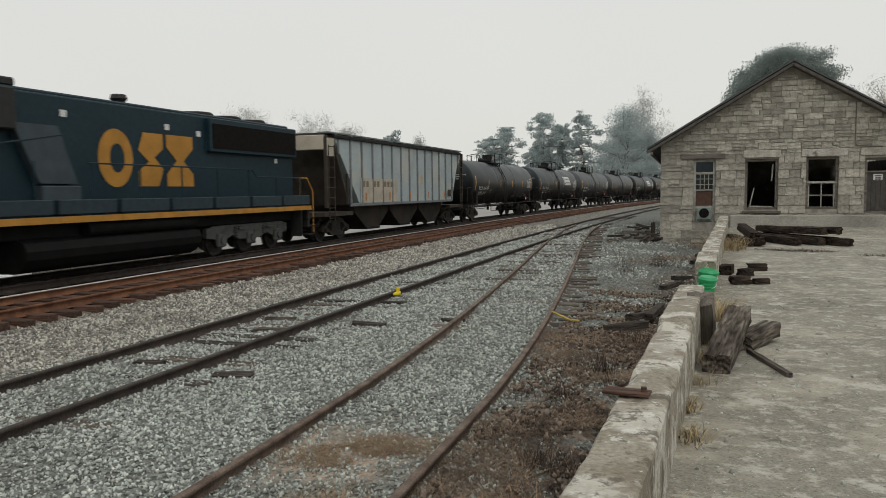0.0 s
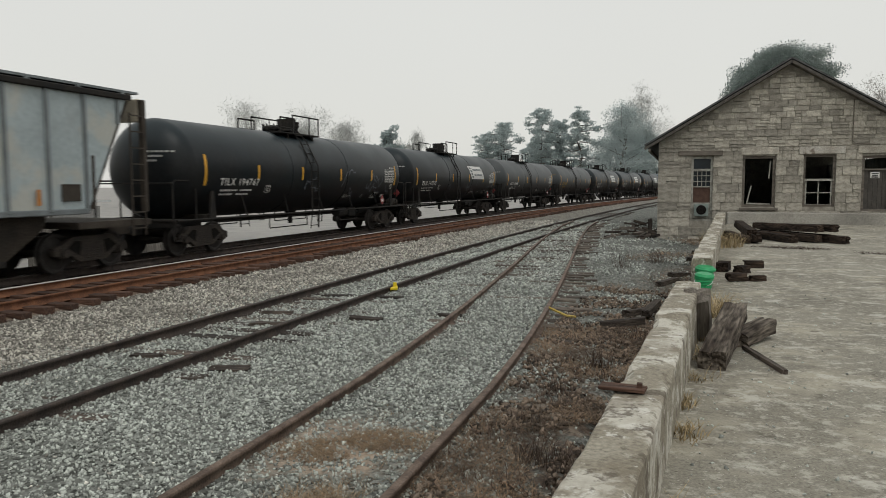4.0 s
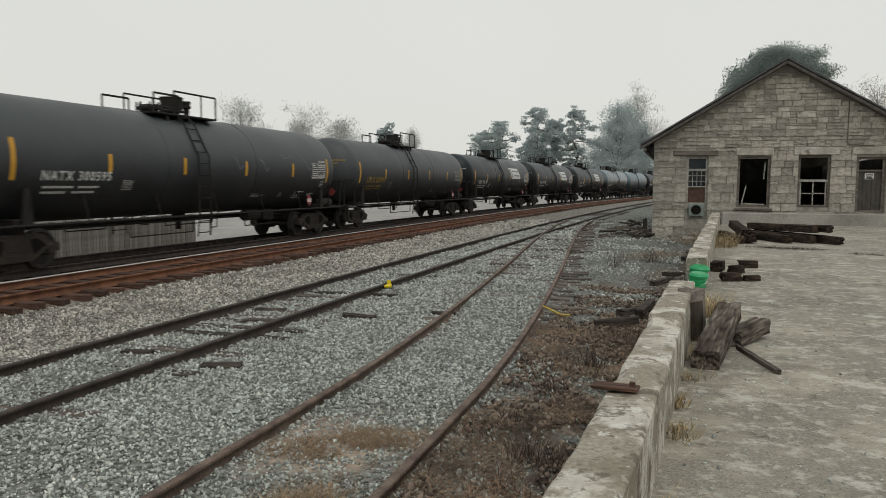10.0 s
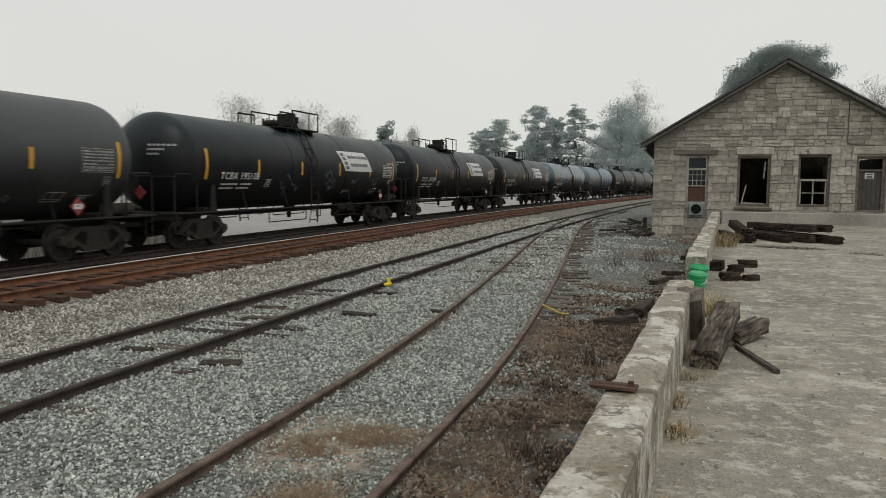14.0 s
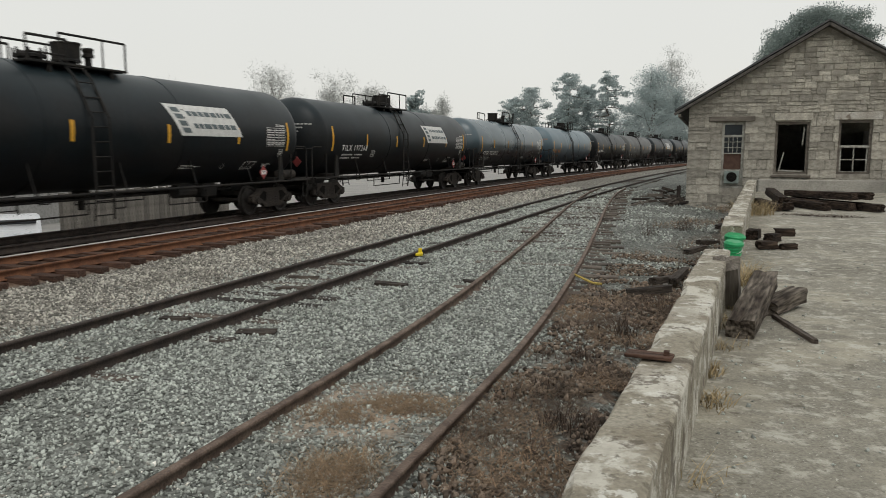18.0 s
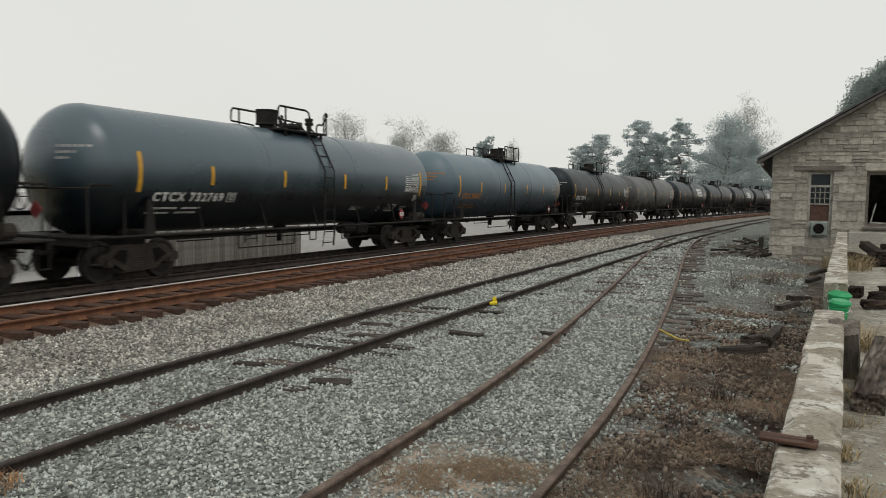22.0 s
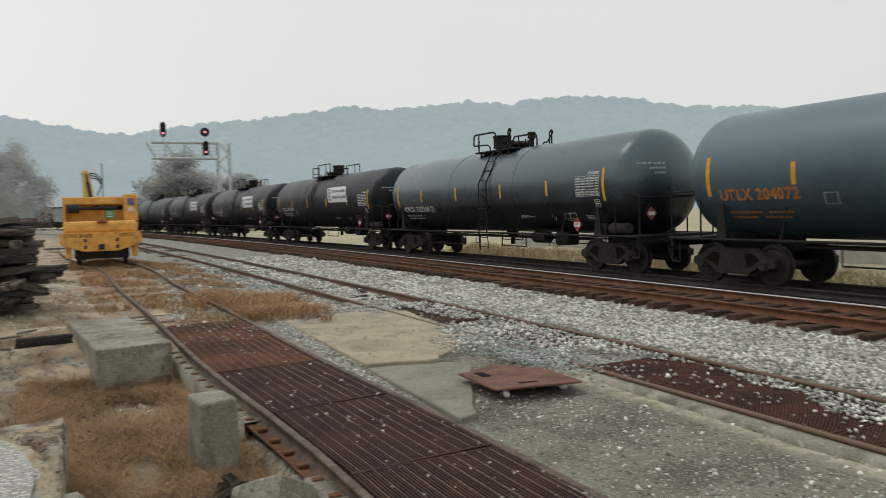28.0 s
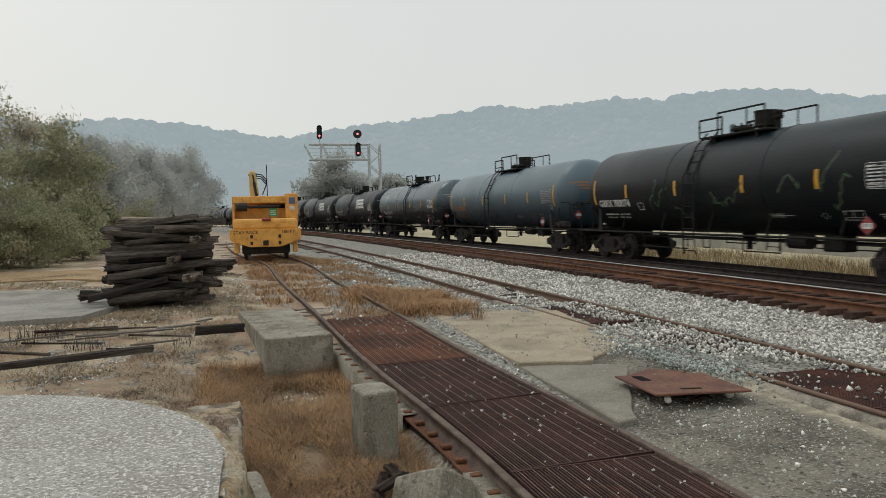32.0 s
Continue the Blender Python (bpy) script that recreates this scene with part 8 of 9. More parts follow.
# ---- the loading pit by the spur ----
def build_pit():
    grate = thing("pit_grating", "rust-red steel bar grating set between the spur rails", "grating", kind="structure")
    bm = bmesh.new()
    y0, y1 = -14.0, 1.2
    n = 24
    edges = np.linspace(y0, y1, 8)
    for k in range(7):
        ya, yb = edges[k] + 0.015, edges[k + 1] - 0.015
        ym = (ya + yb) / 2
        cx, cz = spur_x(ym), spur_z(ym)
        a = math.degrees(math.atan2(spur_x(yb) - spur_x(ya), yb - ya))
        rx = math.degrees(math.atan2(spur_z(yb) - spur_z(ya), yb - ya))
        sec = part("grating_panel", grating_panel(yb - ya), M_GRATE_ORANGE if k < 2 else M_GRATE, grate, m=pose(cx, ym, cz - 0.035, rx, 0, -a))
        # pale strips for worn edges catching the sky, the highlight painted in
        bm = bmesh.new()
        for i in range(11):
            box(bm, (-0.62 + i * 0.124, 0, 0.028), (0.006, yb - ya - 0.04, 0.004))
        part("worn_edges", bm, M_WORN, sec, "worn top edges of bars with painted sky highlight")
    bm = bmesh.new()
    # near-black sheet under the bars, in place of the pit's shade
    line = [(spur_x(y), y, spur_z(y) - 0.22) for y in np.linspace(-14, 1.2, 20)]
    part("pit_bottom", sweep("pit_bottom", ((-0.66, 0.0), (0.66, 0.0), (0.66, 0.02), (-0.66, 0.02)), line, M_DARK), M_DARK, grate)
    # concrete curbs that carry the rails
    for s, w, nm in ((1, 0.26, "curb"), (-1, 0.30, "curb")):
        line = [(spur_x(y) + s * 0.80, y, spur_z(y) - 0.13) for y in np.linspace(-14.4, -7.6 if s > 0 else 1.2, 16)]
        part(nm, sweep(nm, ((-0.05, -0.75), (0.16, -0.75), (0.16, 0.0), (-0.05, 0.0)) if s > 0 else ((-0.22, -0.3), (0.05, -0.3), (0.05, 0.055), (-0.22, 0.055)), line, M_BLOCK), M_BLOCK, grate, "stained concrete curb")
    line = [(spur_x(y) + 0.80, y, spur_z(y) - 0.13) for y in np.linspace(-5.7, 1.2, 10)]
    part("curb", sweep("curb", ((-0.05, -0.75), (0.16, -0.75), (0.16, 0.0), (-0.05, 0.0)), line, M_BLOCK), M_BLOCK, grate, "stained concrete curb")
    # web coloured black for the shade of the cavity, flange left rusty
    line = [(spur_x(y) + 0.80, y, spur_z(y) - 0.30) for y in np.linspace(-7.7, -5.6, 6)]
    part("girder", sweep("girder", ((-0.1, -0.26), (0.08, -0.26), (0.08, 0.12), (-0.1, 0.12)), line, M_FRAME), M_FRAME, grate, "steel girder under the rail, web painted black for shade")
    line = [(spur_x(y) + 0.80, y, spur_z(y) - 0.17) for y in np.linspace(-7.7, -5.6, 6)]
    part("girder_flange", sweep("girder_flange", ((-0.12, -0.012), (0.13, -0.012), (0.13, 0.012), (-0.12, 0.012)), line, M_RUST), M_RUST, grate, "rusty top flange of the girder")
    # clips on the rail foot
    bm = bmesh.new()
    box(bm, (0, 0, 0), (0.10, 0.07, 0.04), bevel=0.008)
    clip = mesh_of(bm, "rail_clip", M_RUST)
    for k in range(26):
        y = -14 + k * 0.42
        part("rail_clip", clip, None, grate, m=pose(spur_x(y) + 0.87, y, spur_z(y) - 0.13))
    # second gratings in the siding
    for ya, yb in ((-7.4, -0.4), (-10.4, -9.0), (-14.5, -11.9)):
        g = thing("siding_grating", "rust-brown grating between the siding rails strewn with stones", "grating", kind="structure")
        k = int((yb - ya) / 2.3) + 1
        e = np.linspace(ya, yb, k + 1)
        for p, q in zip(e, e[1:]):
            part("grating_panel", grating_panel(q - p - 0.03, 1.36), M_GRATE_RED, g, m=pose(X_SIDE + bow((p + q) / 2), (p + q) / 2, -0.235))


def grating_panel(length, width=1.38):
    bm = bmesh.new()
    n = 44
    for i in range(n):
        x = -width / 2 + width * (i + 0.5) / n
        bmesh.ops.create_cube(bm, size=1.0, matrix=pose(x, 0, 0) @ Matrix.Diagonal((0.014, length, 0.05, 1)))
    for i in range(int(length / 0.11) + 1):
        bmesh.ops.create_cube(bm, size=1.0, matrix=pose(0, -length / 2 + 0.05 + i * 0.11, -0.004) @ Matrix.Diagonal((width, 0.022, 0.034, 1)))
    for s in (-1, 1):
        bmesh.ops.create_cube(bm, size=1.0, matrix=pose(0, s * (length / 2 - 0.012), 0.002) @ Matrix.Diagonal((width, 0.024, 0.055, 1)))
    bmesh.ops.create_cube(bm, size=1.0, matrix=pose(0, 0, -0.036) @ Matrix.Diagonal((width, length, 0.01, 1)))
    return bm


M_GRATE = mat("grating_dark_rust", (0.078, 0.032, 0.024), 0.85, var=0.4, scale=1.2, fine=30, bump=0.3, tint=(0.040, 0.020, 0.017), stain=(0.13, 0.050, 0.030), stain_scale=1.1, stain_lo=0.56, stain_hi=0.72)
M_GRATE_RED = mat("grating_red_rust", (0.105, 0.038, 0.024), 0.9, var=0.4, scale=1.5, fine=30, bump=0.3, tint=(0.045, 0.021, 0.017))
M_GRATE_ORANGE = mat("grating_orange_rust", (0.21, 0.080, 0.038), 0.9, var=0.4, scale=0.8, fine=30, bump=0.3, tint=(0.055, 0.027, 0.021), stain=(0.26, 0.10, 0.045), stain_scale=1.0, stain_lo=0.56, stain_hi=0.72)
M_WORN = mat("worn_bar_top_highlight", (0.27, 0.185, 0.14), 0.6, metal=0.3, var=0.4, scale=3, bump=0.1)
build_pit()

bm = bmesh.new()
box(bm, (0, 0, 0), (1.02, 3.55, 0.62), bevel=0.025, seg=2)
rough_up(bm, 0.008, 3)
tagged(part("concrete_block", bm, M_BLOCK, None, m=pose(-0.42, -12.62, -0.235, 0, 0, 7)), "big weathered concrete foundation block beside the spur", "concrete block")
bm = bmesh.new()
box(bm, (0, 0, 0), (0.36, 0.50, 0.82), bevel=0.035, seg=2)
rough_up(bm, 0.012, 4)
tagged(part("concrete_post", bm, M_BLOCK, None, m=pose(-1.12, -7.0, -0.29, 0, 0, 8)), "stubby grey concrete post beside the rail", "concrete post")
bm = bmesh.new()
box(bm, (0, 0, 0), (0.44, 0.52, 0.40), bevel=0.02, seg=1)
bmesh.ops.subdivide_edges(bm, edges=bm.edges[:], cuts=1, use_grid_fill=True)
rough_up(bm, 0.05, 2.4, 3)
tagged(part("broken_concrete", bm, M_BLOCK, None, m=pose(-1.30, -5.3, -0.47, 24, -30, 25)), "broken lump of concrete in the pit", "concrete lump")
for k, (x, y, sx, sy, rz) in enumerate(((0.16, -4.75, 0.36, 1.0, 8), (0.05, -3.9, 0.45, 0.8, 0))):
    bm = bmesh.new()
    box(bm, (0, 0, 0), (sx, sy, 0.5), bevel=0.04)
    bmesh.ops.subdivide_edges(bm, edges=bm.edges[:], cuts=1, use_grid_fill=True)
    rough_up(bm, 0.05, 2.0, k + 4)
    tagged(part("rubble_slab", bm, M_BLOCK, None, m=pose(x, y, -0.24, 2, -3, rz)), "broken grey lump of concrete beside the dock's end", "concrete slab", "broken slabs at the dock's end")
# crumbling lower step round the dock's end
M_CRUMBLE = layered(layered(mat("crumbled_concrete", (0.43, 0.405, 0.345), 0.95, var=0.3, scale=2.5, fine=40, bump=0.8, tint=(0.40, 0.31, 0.19), stain=(0.15, 0.11, 0.078), stain_scale=2.0, stain_lo=0.50, stain_hi=0.56), (0.52, 0.43, 0.27), 1.8, 0.56, 0.64, 0.8), (0.07, 0.052, 0.04), 6.0, 0.60, 0.66, 0.8)
vs, qs = [], []
nu, nv = 46, 16
for i in range(nu):
    a = radians(186 + i * 94 / (nu - 1))
    for j in range(nv):
        f = j / (nv - 1)
        wid = 1.75 + 0.45 * noise.noise(Vector((i * 0.21, 3.0, 0.0)))
        r = 2.3 + f * wid
        x, y = 2.75 + r * math.cos(a) * (1 + 0.12 * f * (i / nu)), -4.15 + r * math.sin(a)
        n = noise.noise(Vector((x * 2.1, y * 2.1, 0.4))) + 0.5 * noise.noise(Vector((x * 5.7, y * 5.7, 2.0)))
        vs.append((max(x, 0.2 + 0.05 * n), y, (0.06 + 0.07 * n - 0.06 * f) if j < nv - 1 else -0.6))
for i in range(nu - 1):
    for j in range(nv - 1):
        p = i * nv + j
        qs.append((p, p + nv, p + nv + 1, p + 1))
tagged(new("crumbled_step", raw_mesh("crumbled_step", vs, qs, M_CRUMBLE)), "crumbling yellowish concrete step round the dock's end", "concrete step", kind="structure")

rim_v, rim_f = [], []
for i in range(61):
    a = radians(168 + i * 104 / 60)
    for j, (r, z) in enumerate(((2.47, 0.385), (2.535, 0.40), (2.60, 0.36), (2.63, 0.20), (2.60, 0.0))):
        n = noise.noise(Vector((i * 0.55, j * 1.7, 2.0))) + 0.6 * noise.noise(Vector((i * 1.7, j * 3.1, 6.0)))
        rim_v.append((2.75 + (r + 0.05 * n) * math.cos(a), -4.15 + (r + 0.05 * n) * math.sin(a), z + 0.028 * n - (0.07 if n > 0.45 and j else 0)))
for i in range(60):
    for j in range(4):
        p = i * 5 + j
        rim_f.append((p, p + 5, p + 6, p + 1))
M_RIM = mat("crumbling_rim", (0.46, 0.40, 0.29), 0.95, var=0.4, scale=6, fine=40, bump=1.0, tint=(0.36, 0.26, 0.15), stain=(0.15, 0.115, 0.08), stain_scale=5, stain_lo=0.56, stain_hi=0.64)
tagged(new("dock_rim", raw_mesh("dock_rim", rim_v, rim_f, M_RIM)), "crumbling tan edge of the rounded dock end", "concrete edge", kind="structure")

# concrete apron with the steel cover plate
apron = thing("apron", "cracked grey concrete apron beside the gratings", "pavement", kind="structure")
for k, (pts, z) in enumerate((([(-3.45, -14.6), (-3.42, -8.95), (-4.45, -8.75), (-5.6, -9.9), (-5.98, -13.6)], -0.165), ([(-3.42, -8.90), (-3.40, -6.1), (-3.66, -6.2), (-4.75, -8.45), (-4.45, -8.70)], -0.212))):
    edge = []
    for (ax, ay), (bx, by) in zip(pts, pts[1:] + pts[:1]):
        for i in range(7):
            x, y = ax + (bx - ax) * i / 7, ay + (by - ay) * i / 7
            n = noise.noise_vector(Vector((x * 2.3, y * 2.3, 4))) * (0.11 if x < -3.6 else 0.02)
            edge.append((x + n.x, y + n.y))
    bm = bmesh.new()
    prism(bm, edge, 0.16, pose(0, 0, z - 0.16))
    bmesh.ops.bevel(bm, geom=[e for e in bm.edges if all(v.co.z > z - 0.01 for v in e.verts)], offset=0.015, segments=1, affect="EDGES")
    part("slab", bm, M_APRON if k == 0 else M_APRON_GREY, apron)
for a, b, z in ((-9.6, -0.7, -0.190), (-16.0, -9.63, -0.192)):
    line = [(X_SIDE + 0.80 + bow(y), y, z) for y in np.linspace(a, b, 18)]
    wide = [(0.0, -0.12), (0.20, -0.12), (0.17, -0.03), (0.10, 0.0), (0.0, 0.0)]
    part("slab", sweep("slab", wide, line, M_SAND), M_SAND, apron, "narrow sandy concrete strip along the rail")
M_COVER = mat("cover_rust", (0.20, 0.095, 0.06), 0.8, var=0.3, scale=2.5, fine=30, bump=0.3, tint=(0.13, 0.06, 0.045), stain=(0.42, 0.25, 0.12), stain_scale=1.6, stain_lo=0.64, stain_hi=0.72)
bm = bmesh.new()
box(bm, (0, 0, 0), (1.12, 1.05, 0.025), bevel=0.006)
cp = tagged(part("cover_plate", bm, M_COVER, None, m=pose(-4.63, -6.98, -0.125, 1.5, -1.5, -4)), "rusty steel cover plate propped above the concrete", "steel plate")
# near-black patches painted on for the shade in the lifting slots
bm = bmesh.new()
box(bm, (0.33, -0.30, 0.0145), (0.12, 0.26, 0.006))
box(bm, (0.05, 0.33, 0.0145), (0.24, 0.04, 0.006))
part("slot", bm, M_DARK, cp, "dark patches for shade in the lifting slots")
bm = bmesh.new()
box(bm, (0, 0, 0), (0.5, 0.5, 0.022), bevel=0.006)
tagged(part("small_plate", bm, M_COVER, None, m=pose(-4.78, -7.72, -0.178, 3, 0, 30)), "small rusty steel plate tucked under the cover", "steel plate")
for k, (dx, dy) in enumerate(((-0.4, -0.4), (0.42, 0.4), (0.4, -0.42), (-0.42, 0.42))):
    bm = bmesh.new()
    bmesh.ops.create_icosphere(bm, subdivisions=2, radius=0.045)
    rough_up(bm, 0.02, 9, k)
    tagged(part("prop_stone", bm, M_STONE_PALE, None, m=pose(-4.63 + dx * 0.9, -6.98 + dy * 0.9, -0.185)), "pale stone under the steel cover plate", "stone", "stones under the plate")

# ---- stacked ties ----
M_STACK = mat("stack_wood", (0.040, 0.030, 0.024), 0.95, var=0.65, scale=6, fine=36, bump=1.0, spec=0.12, rnd=0.75, tint=(0.225, 0.185, 0.150), grain=(0.14, 1, 1))


def tie_stack():
    rng = random.Random(77)
    k = 0
    for row in range(14):
        z = 0.04 + row * 0.130
        for j in range(3):
            l = rng.uniform(1.75, 2.25)
            timber("stacked_tie", "weathered dark railroad tie in a tall leaning stack", (1.98 + rng.uniform(-0.24, 0.24), -16.7 - j * 0.42 - 0.03 * row + rng.uniform(-0.14, 0.14), z + 0.08 + rng.uniform(-0.03, 0.03)), l, rng.uniform(-15, 15), rx=rng.uniform(-20, 20), ry=rng.uniform(-7, 7), sec=rng.uniform(0.17, 0.25), h=rng.uniform(0.10, 0.18), seed=400 + k, mt=(M_TIE, M_STACK, M_STACK)[k % 3], group="tall tie stack")
            k += 1
    for j, (x, y, z, rz, ry, l) in enumerate(((2.55, -16.5, 0.42, 14, 12, 1.6), (2.7, -16.9, 0.24, 168, 5, 1.8), (2.9, -17.6, 0.3, 15, 8, 1.7), (1.35, -17.3, 1.80, 2, -1, 1.6), (1.5, -18.4, 0.5, 4, 2, 1.6))):
        timber("stacked_tie", "weathered dark railroad tie slid from the stack", (x, y, z), l, rz, ry=ry, sec=0.2, h=0.14, seed=440 + j, group="tall tie stack")
    for j, (x, y, z, rz) in enumerate(((1.25, -16.6, 0.62, 82), (1.2, -16.7, 1.42, 96), (1.3, -16.5, 0.28, 76), (1.6, -16.5, 1.0, 88), (1.45, -16.8, 1.66, 20))):
        timber("stacked_tie", "dark railroad tie showing its sawn end", (x, y, z), 1.2, rz, sec=0.2, h=0.16, seed=450 + j, mt=M_STACK, group="tall tie stack")
    for row in range(4):
        for j in range(2):
            timber("stacked_tie", "black railroad tie in a low stack", (5.25 + rng.uniform(-0.1, 0.1), -11.6 - j * 0.34, 0.12 + row * 0.2), 1.9, rng.uniform(-5, 5), sec=0.22, seed=460 + row * 2 + j, group="low tie stack")
    for row in range(2):
        for j in range(3):
            timber("stacked_tie", "dark railroad tie in a far stack", (1.75 + rng.uniform(-0.2, 0.2), -24.5 - j * 0.4, 0.22 + row * 0.2), 2.3, rng.uniform(-8, 8), sec=0.22, seed=480 + row * 3 + j, group="far tie stack")


tie_stack()
# near-black boards added to stand for the dark opening under the rail
for k, (x, y, l, rz) in enumerate(((-1.00, -5.95, 0.55, 74), (-1.16, -6.05, 0.45, 100), (-1.05, -5.75, 0.40, 40))):
    timber("loose_timber", "black board added to darken the opening under the spur rail", (x, y, -0.52 + 0.05 * k), l, rz, ry=4, sec=0.10, h=0.04, seed=530 + k, mt=M_CREOSOTE, group="boards under the rail")
for k, (x, y, l, rz) in enumerate(((2.35, -10.55, 1.9, 3), (1.5, -12.3, 1.0, -14), (2.1, -12.9, 1.5, 9), (2.9, -12.1, 1.2, -10), (1.3, -13.3, 0.8, 33), (3.0, -13.6, 1.3, 4), (1.5, -11.6, 0.7, 22), (3.3, -11.4, 0.9, -20), (2.6, -12.5, 0.9, 17), (2.2, -13.4, 1.1, -6), (3.5, -12.8, 1.2, 8), (1.9, -11.2, 0.5, -30), (0.9, -13.9, 0.5, 60))):
    timber("loose_timber", "rotten dark plank half sunk in the weeds", (x, y, 0.0 + 0.03 * (k == 0)), l, rz, rx=rng.uniform(-15, 15), ry=rng.uniform(-3, 3), sec=0.035 + 0.02 * (k % 3) if k else 0.11, h=0.03 if k else 0.09, seed=500 + k, mt=(M_WOOD_OLD, M_STACK)[k % 2] if k else M_TIE, group="planks in the weeds")
timber("loose_timber", "short square timber by the foundation block", (0.55, -12.2, 0.06), 0.75, 8, sec=0.18, seed=520)
bm = bmesh.new()
prism(bm, [(2.6, -17.5), (3.2, -15.0), (9, -14.0), (13, -20), (9, -22), (4, -21)], 0.12, pose(0, 0, -0.05))
tagged(part("old_slab", bm, M_CONC), "worn pale concrete slab beside the tie stack", "pavement", kind="structure")
bm = bmesh.new()
prism(bm, [(3.2, -22.5), (5.5, -24.5), (12, -24), (12, -28), (5.5, -29)], 0.10, pose(0, 0, 0.02))
tagged(part("straw_patch", bm, mat("straw_ground", (0.42, 0.29, 0.155), 0.95, var=0.35, scale=0.8, fine=14, bump=0.6)), "flat patch of straw-coloured ground by the wood", "ground", kind="structure")

# ---- yellow track machine on the spur ----
def build_machine():
    y = -30.2
    mc = thing("track_machine", "yellow track-maintenance machine with a folded crane parked on the spur", "track machine", pose(spur_x(y) + 0.5, y, spur_z(y), 0, 0, -2))
    Y = M_MACHINE
    bm = bmesh.new()
    prism(bm, [(-1.40, 1.27), (1.40, 1.27), (1.40, 0.84), (0.62, 0.56), (-0.62, 0.56), (-1.40, 0.84)], 0.28, pose(0, 0.0, 0, 90, 0, 0))
    bmesh.ops.bevel(bm, geom=bm.edges[:], offset=0.03, segments=2, affect="EDGES")
    part("bumper", bm, Y, mc)
    bm = bmesh.new()
    box(bm, (0, -0.95, 1.46), (2.56, 1.6, 0.46), bevel=0.12, seg=2)
    part("engine_cover", bm, Y, mc)
    bm = bmesh.new()
    box(bm, (0, -3.0, 0.95), (2.5, 5.0, 0.5), bevel=0.04)
    part("chassis", bm, Y, mc)
    bm = bmesh.new()
    for sx in (-1.28, 1.28):
        box(bm, (sx, -1.6, 1.98), (0.10, 0.5, 1.15))
    box(bm, (0, -1.6, 2.48), (2.66, 0.55, 0.30), bevel=0.03)
    box(bm, (0, -1.62, 1.55), (2.5, 0.08, 0.12))
    part("body_frame", bm, Y, mc)
    bm = bmesh.new()
    box(bm, (0, -2.4, 1.98), (2.5, 1.2, 0.9), bevel=0.02)
    part("engine_bay", bm, Y, mc)
    # dark strip laid on the panel for the opening's shade
    bm = bmesh.new()
    box(bm, (0.30, -1.79, 2.20), (1.2, 0.03, 0.16))
    part("opening", bm, M_DARK, mc, "dark strip for shade in the opening under the top rail")
    bm = bmesh.new()
    box(bm, (1.08, -1.7, 2.2), (0.52, 0.9, 1.05), bevel=0.03)
    part("cabinet", bm, Y, mc)
    bm = bmesh.new()
    box(bm, (1.10, -1.24, 2.42), (0.24, 0.02, 0.26))
    part("blue_sticker", bm, M_SIGN_BLUE, mc, "blue sticker")
    bm = bmesh.new()
    box(bm, (0.32, -1.32, 1.95), (0.30, 0.03, 0.34))
    gs = part("green_sign", bm, mat("sign_green", (0.03, 0.38, 0.16), 0.6, bump=0), mc, "small green sign with pale bars")
    bm = bmesh.new()
    for z in (1.86, 1.95, 2.03):
        box(bm, (0.32, -1.30, z), (0.22, 0.006, 0.035))
    part("sign_bars", bm, M_WHITE, gs)
    bm = bmesh.new()
    cyl(bm, (-1.15, -1.2, 2.18), (-0.72, -1.2, 2.18), 0.17, 14)
    cyl(bm, (-0.72, -1.2, 2.18), (0.6, -1.2, 2.2), 0.06, 8)
    part("cylinder", bm, M_BLACK, mc, "black hydraulic cylinder")
    bm = bmesh.new()
    box(bm, (0.05, -0.2, 1.66), (0.36, 0.3, 0.10), bevel=0.03)
    part("lamp_cover", bm, M_RED, mc, "faded red cover")
    for sx, z, w, h in ((-0.55, 0.98, 0.10, 0.13), (0.55, 0.98, 0.10, 0.13), (-0.55, 0.72, 0.10, 0.13), (0.55, 0.72, 0.10, 0.13), (0, 0.72, 0.22, 0.2)):
        bm = bmesh.new()
        box(bm, (sx, 0.005, z), (w, 0.04, h))
        part("bumper_slot", bm, M_BLACK, mc)
    for sx in (-0.80, 0.80):
        for yy in (-0.9, -4.4):
            bm = bmesh.new()
            lathe(bm, [(0.0, 0.06), (0.30, 0.06), (0.36, 0.08), (0.36, -0.03), (0.40, -0.04), (0.39, -0.07), (0.0, -0.06)], 22, pose(sx, yy, 0.38, 0, 90 if sx > 0 else -90, 0))
            part("wheel", bm, M_WHEEL, mc)
    for sx in (-1.05, 1.05):
        bm = bmesh.new()
        box(bm, (sx * 1.10, -0.5, 0.56), (0.20, 0.4, 0.5), bevel=0.03)
        part("outrigger", bm, Y, mc)
    bm = bmesh.new()
    box(bm, (0, -0.75, 0.48), (1.9, 0.5, 0.44), bevel=0.05)
    part("axle_box", bm, M_TRUCK, mc, "dark running gear")
    bm = bmesh.new()
    box(bm, (1.10, -1.24, 2.12), (0.2, 0.02, 0.16))
    part("white_sticker", bm, M_WHITE, mc, "small white sticker")
    # crane boom folded back, with hoses
    bm = bmesh.new()
    prism(bm, [(-0.62, 2.45), (-0.20, 2.45), (-0.34, 3.55), (-0.42, 3.68), (-0.56, 3.70), (-0.63, 3.60)], 0.34, pose(0, -2.0, 0, 90, 0, 0))
    bmesh.ops.bevel(bm, geom=bm.edges[:], offset=0.025, segments=1, affect="EDGES")
    part("boom_post", bm, mat("boom_pale_yellow", (0.74, 0.54, 0.22), 0.6, bump=0.05), mc, "pale yellow boom post")
    bm = bmesh.new()
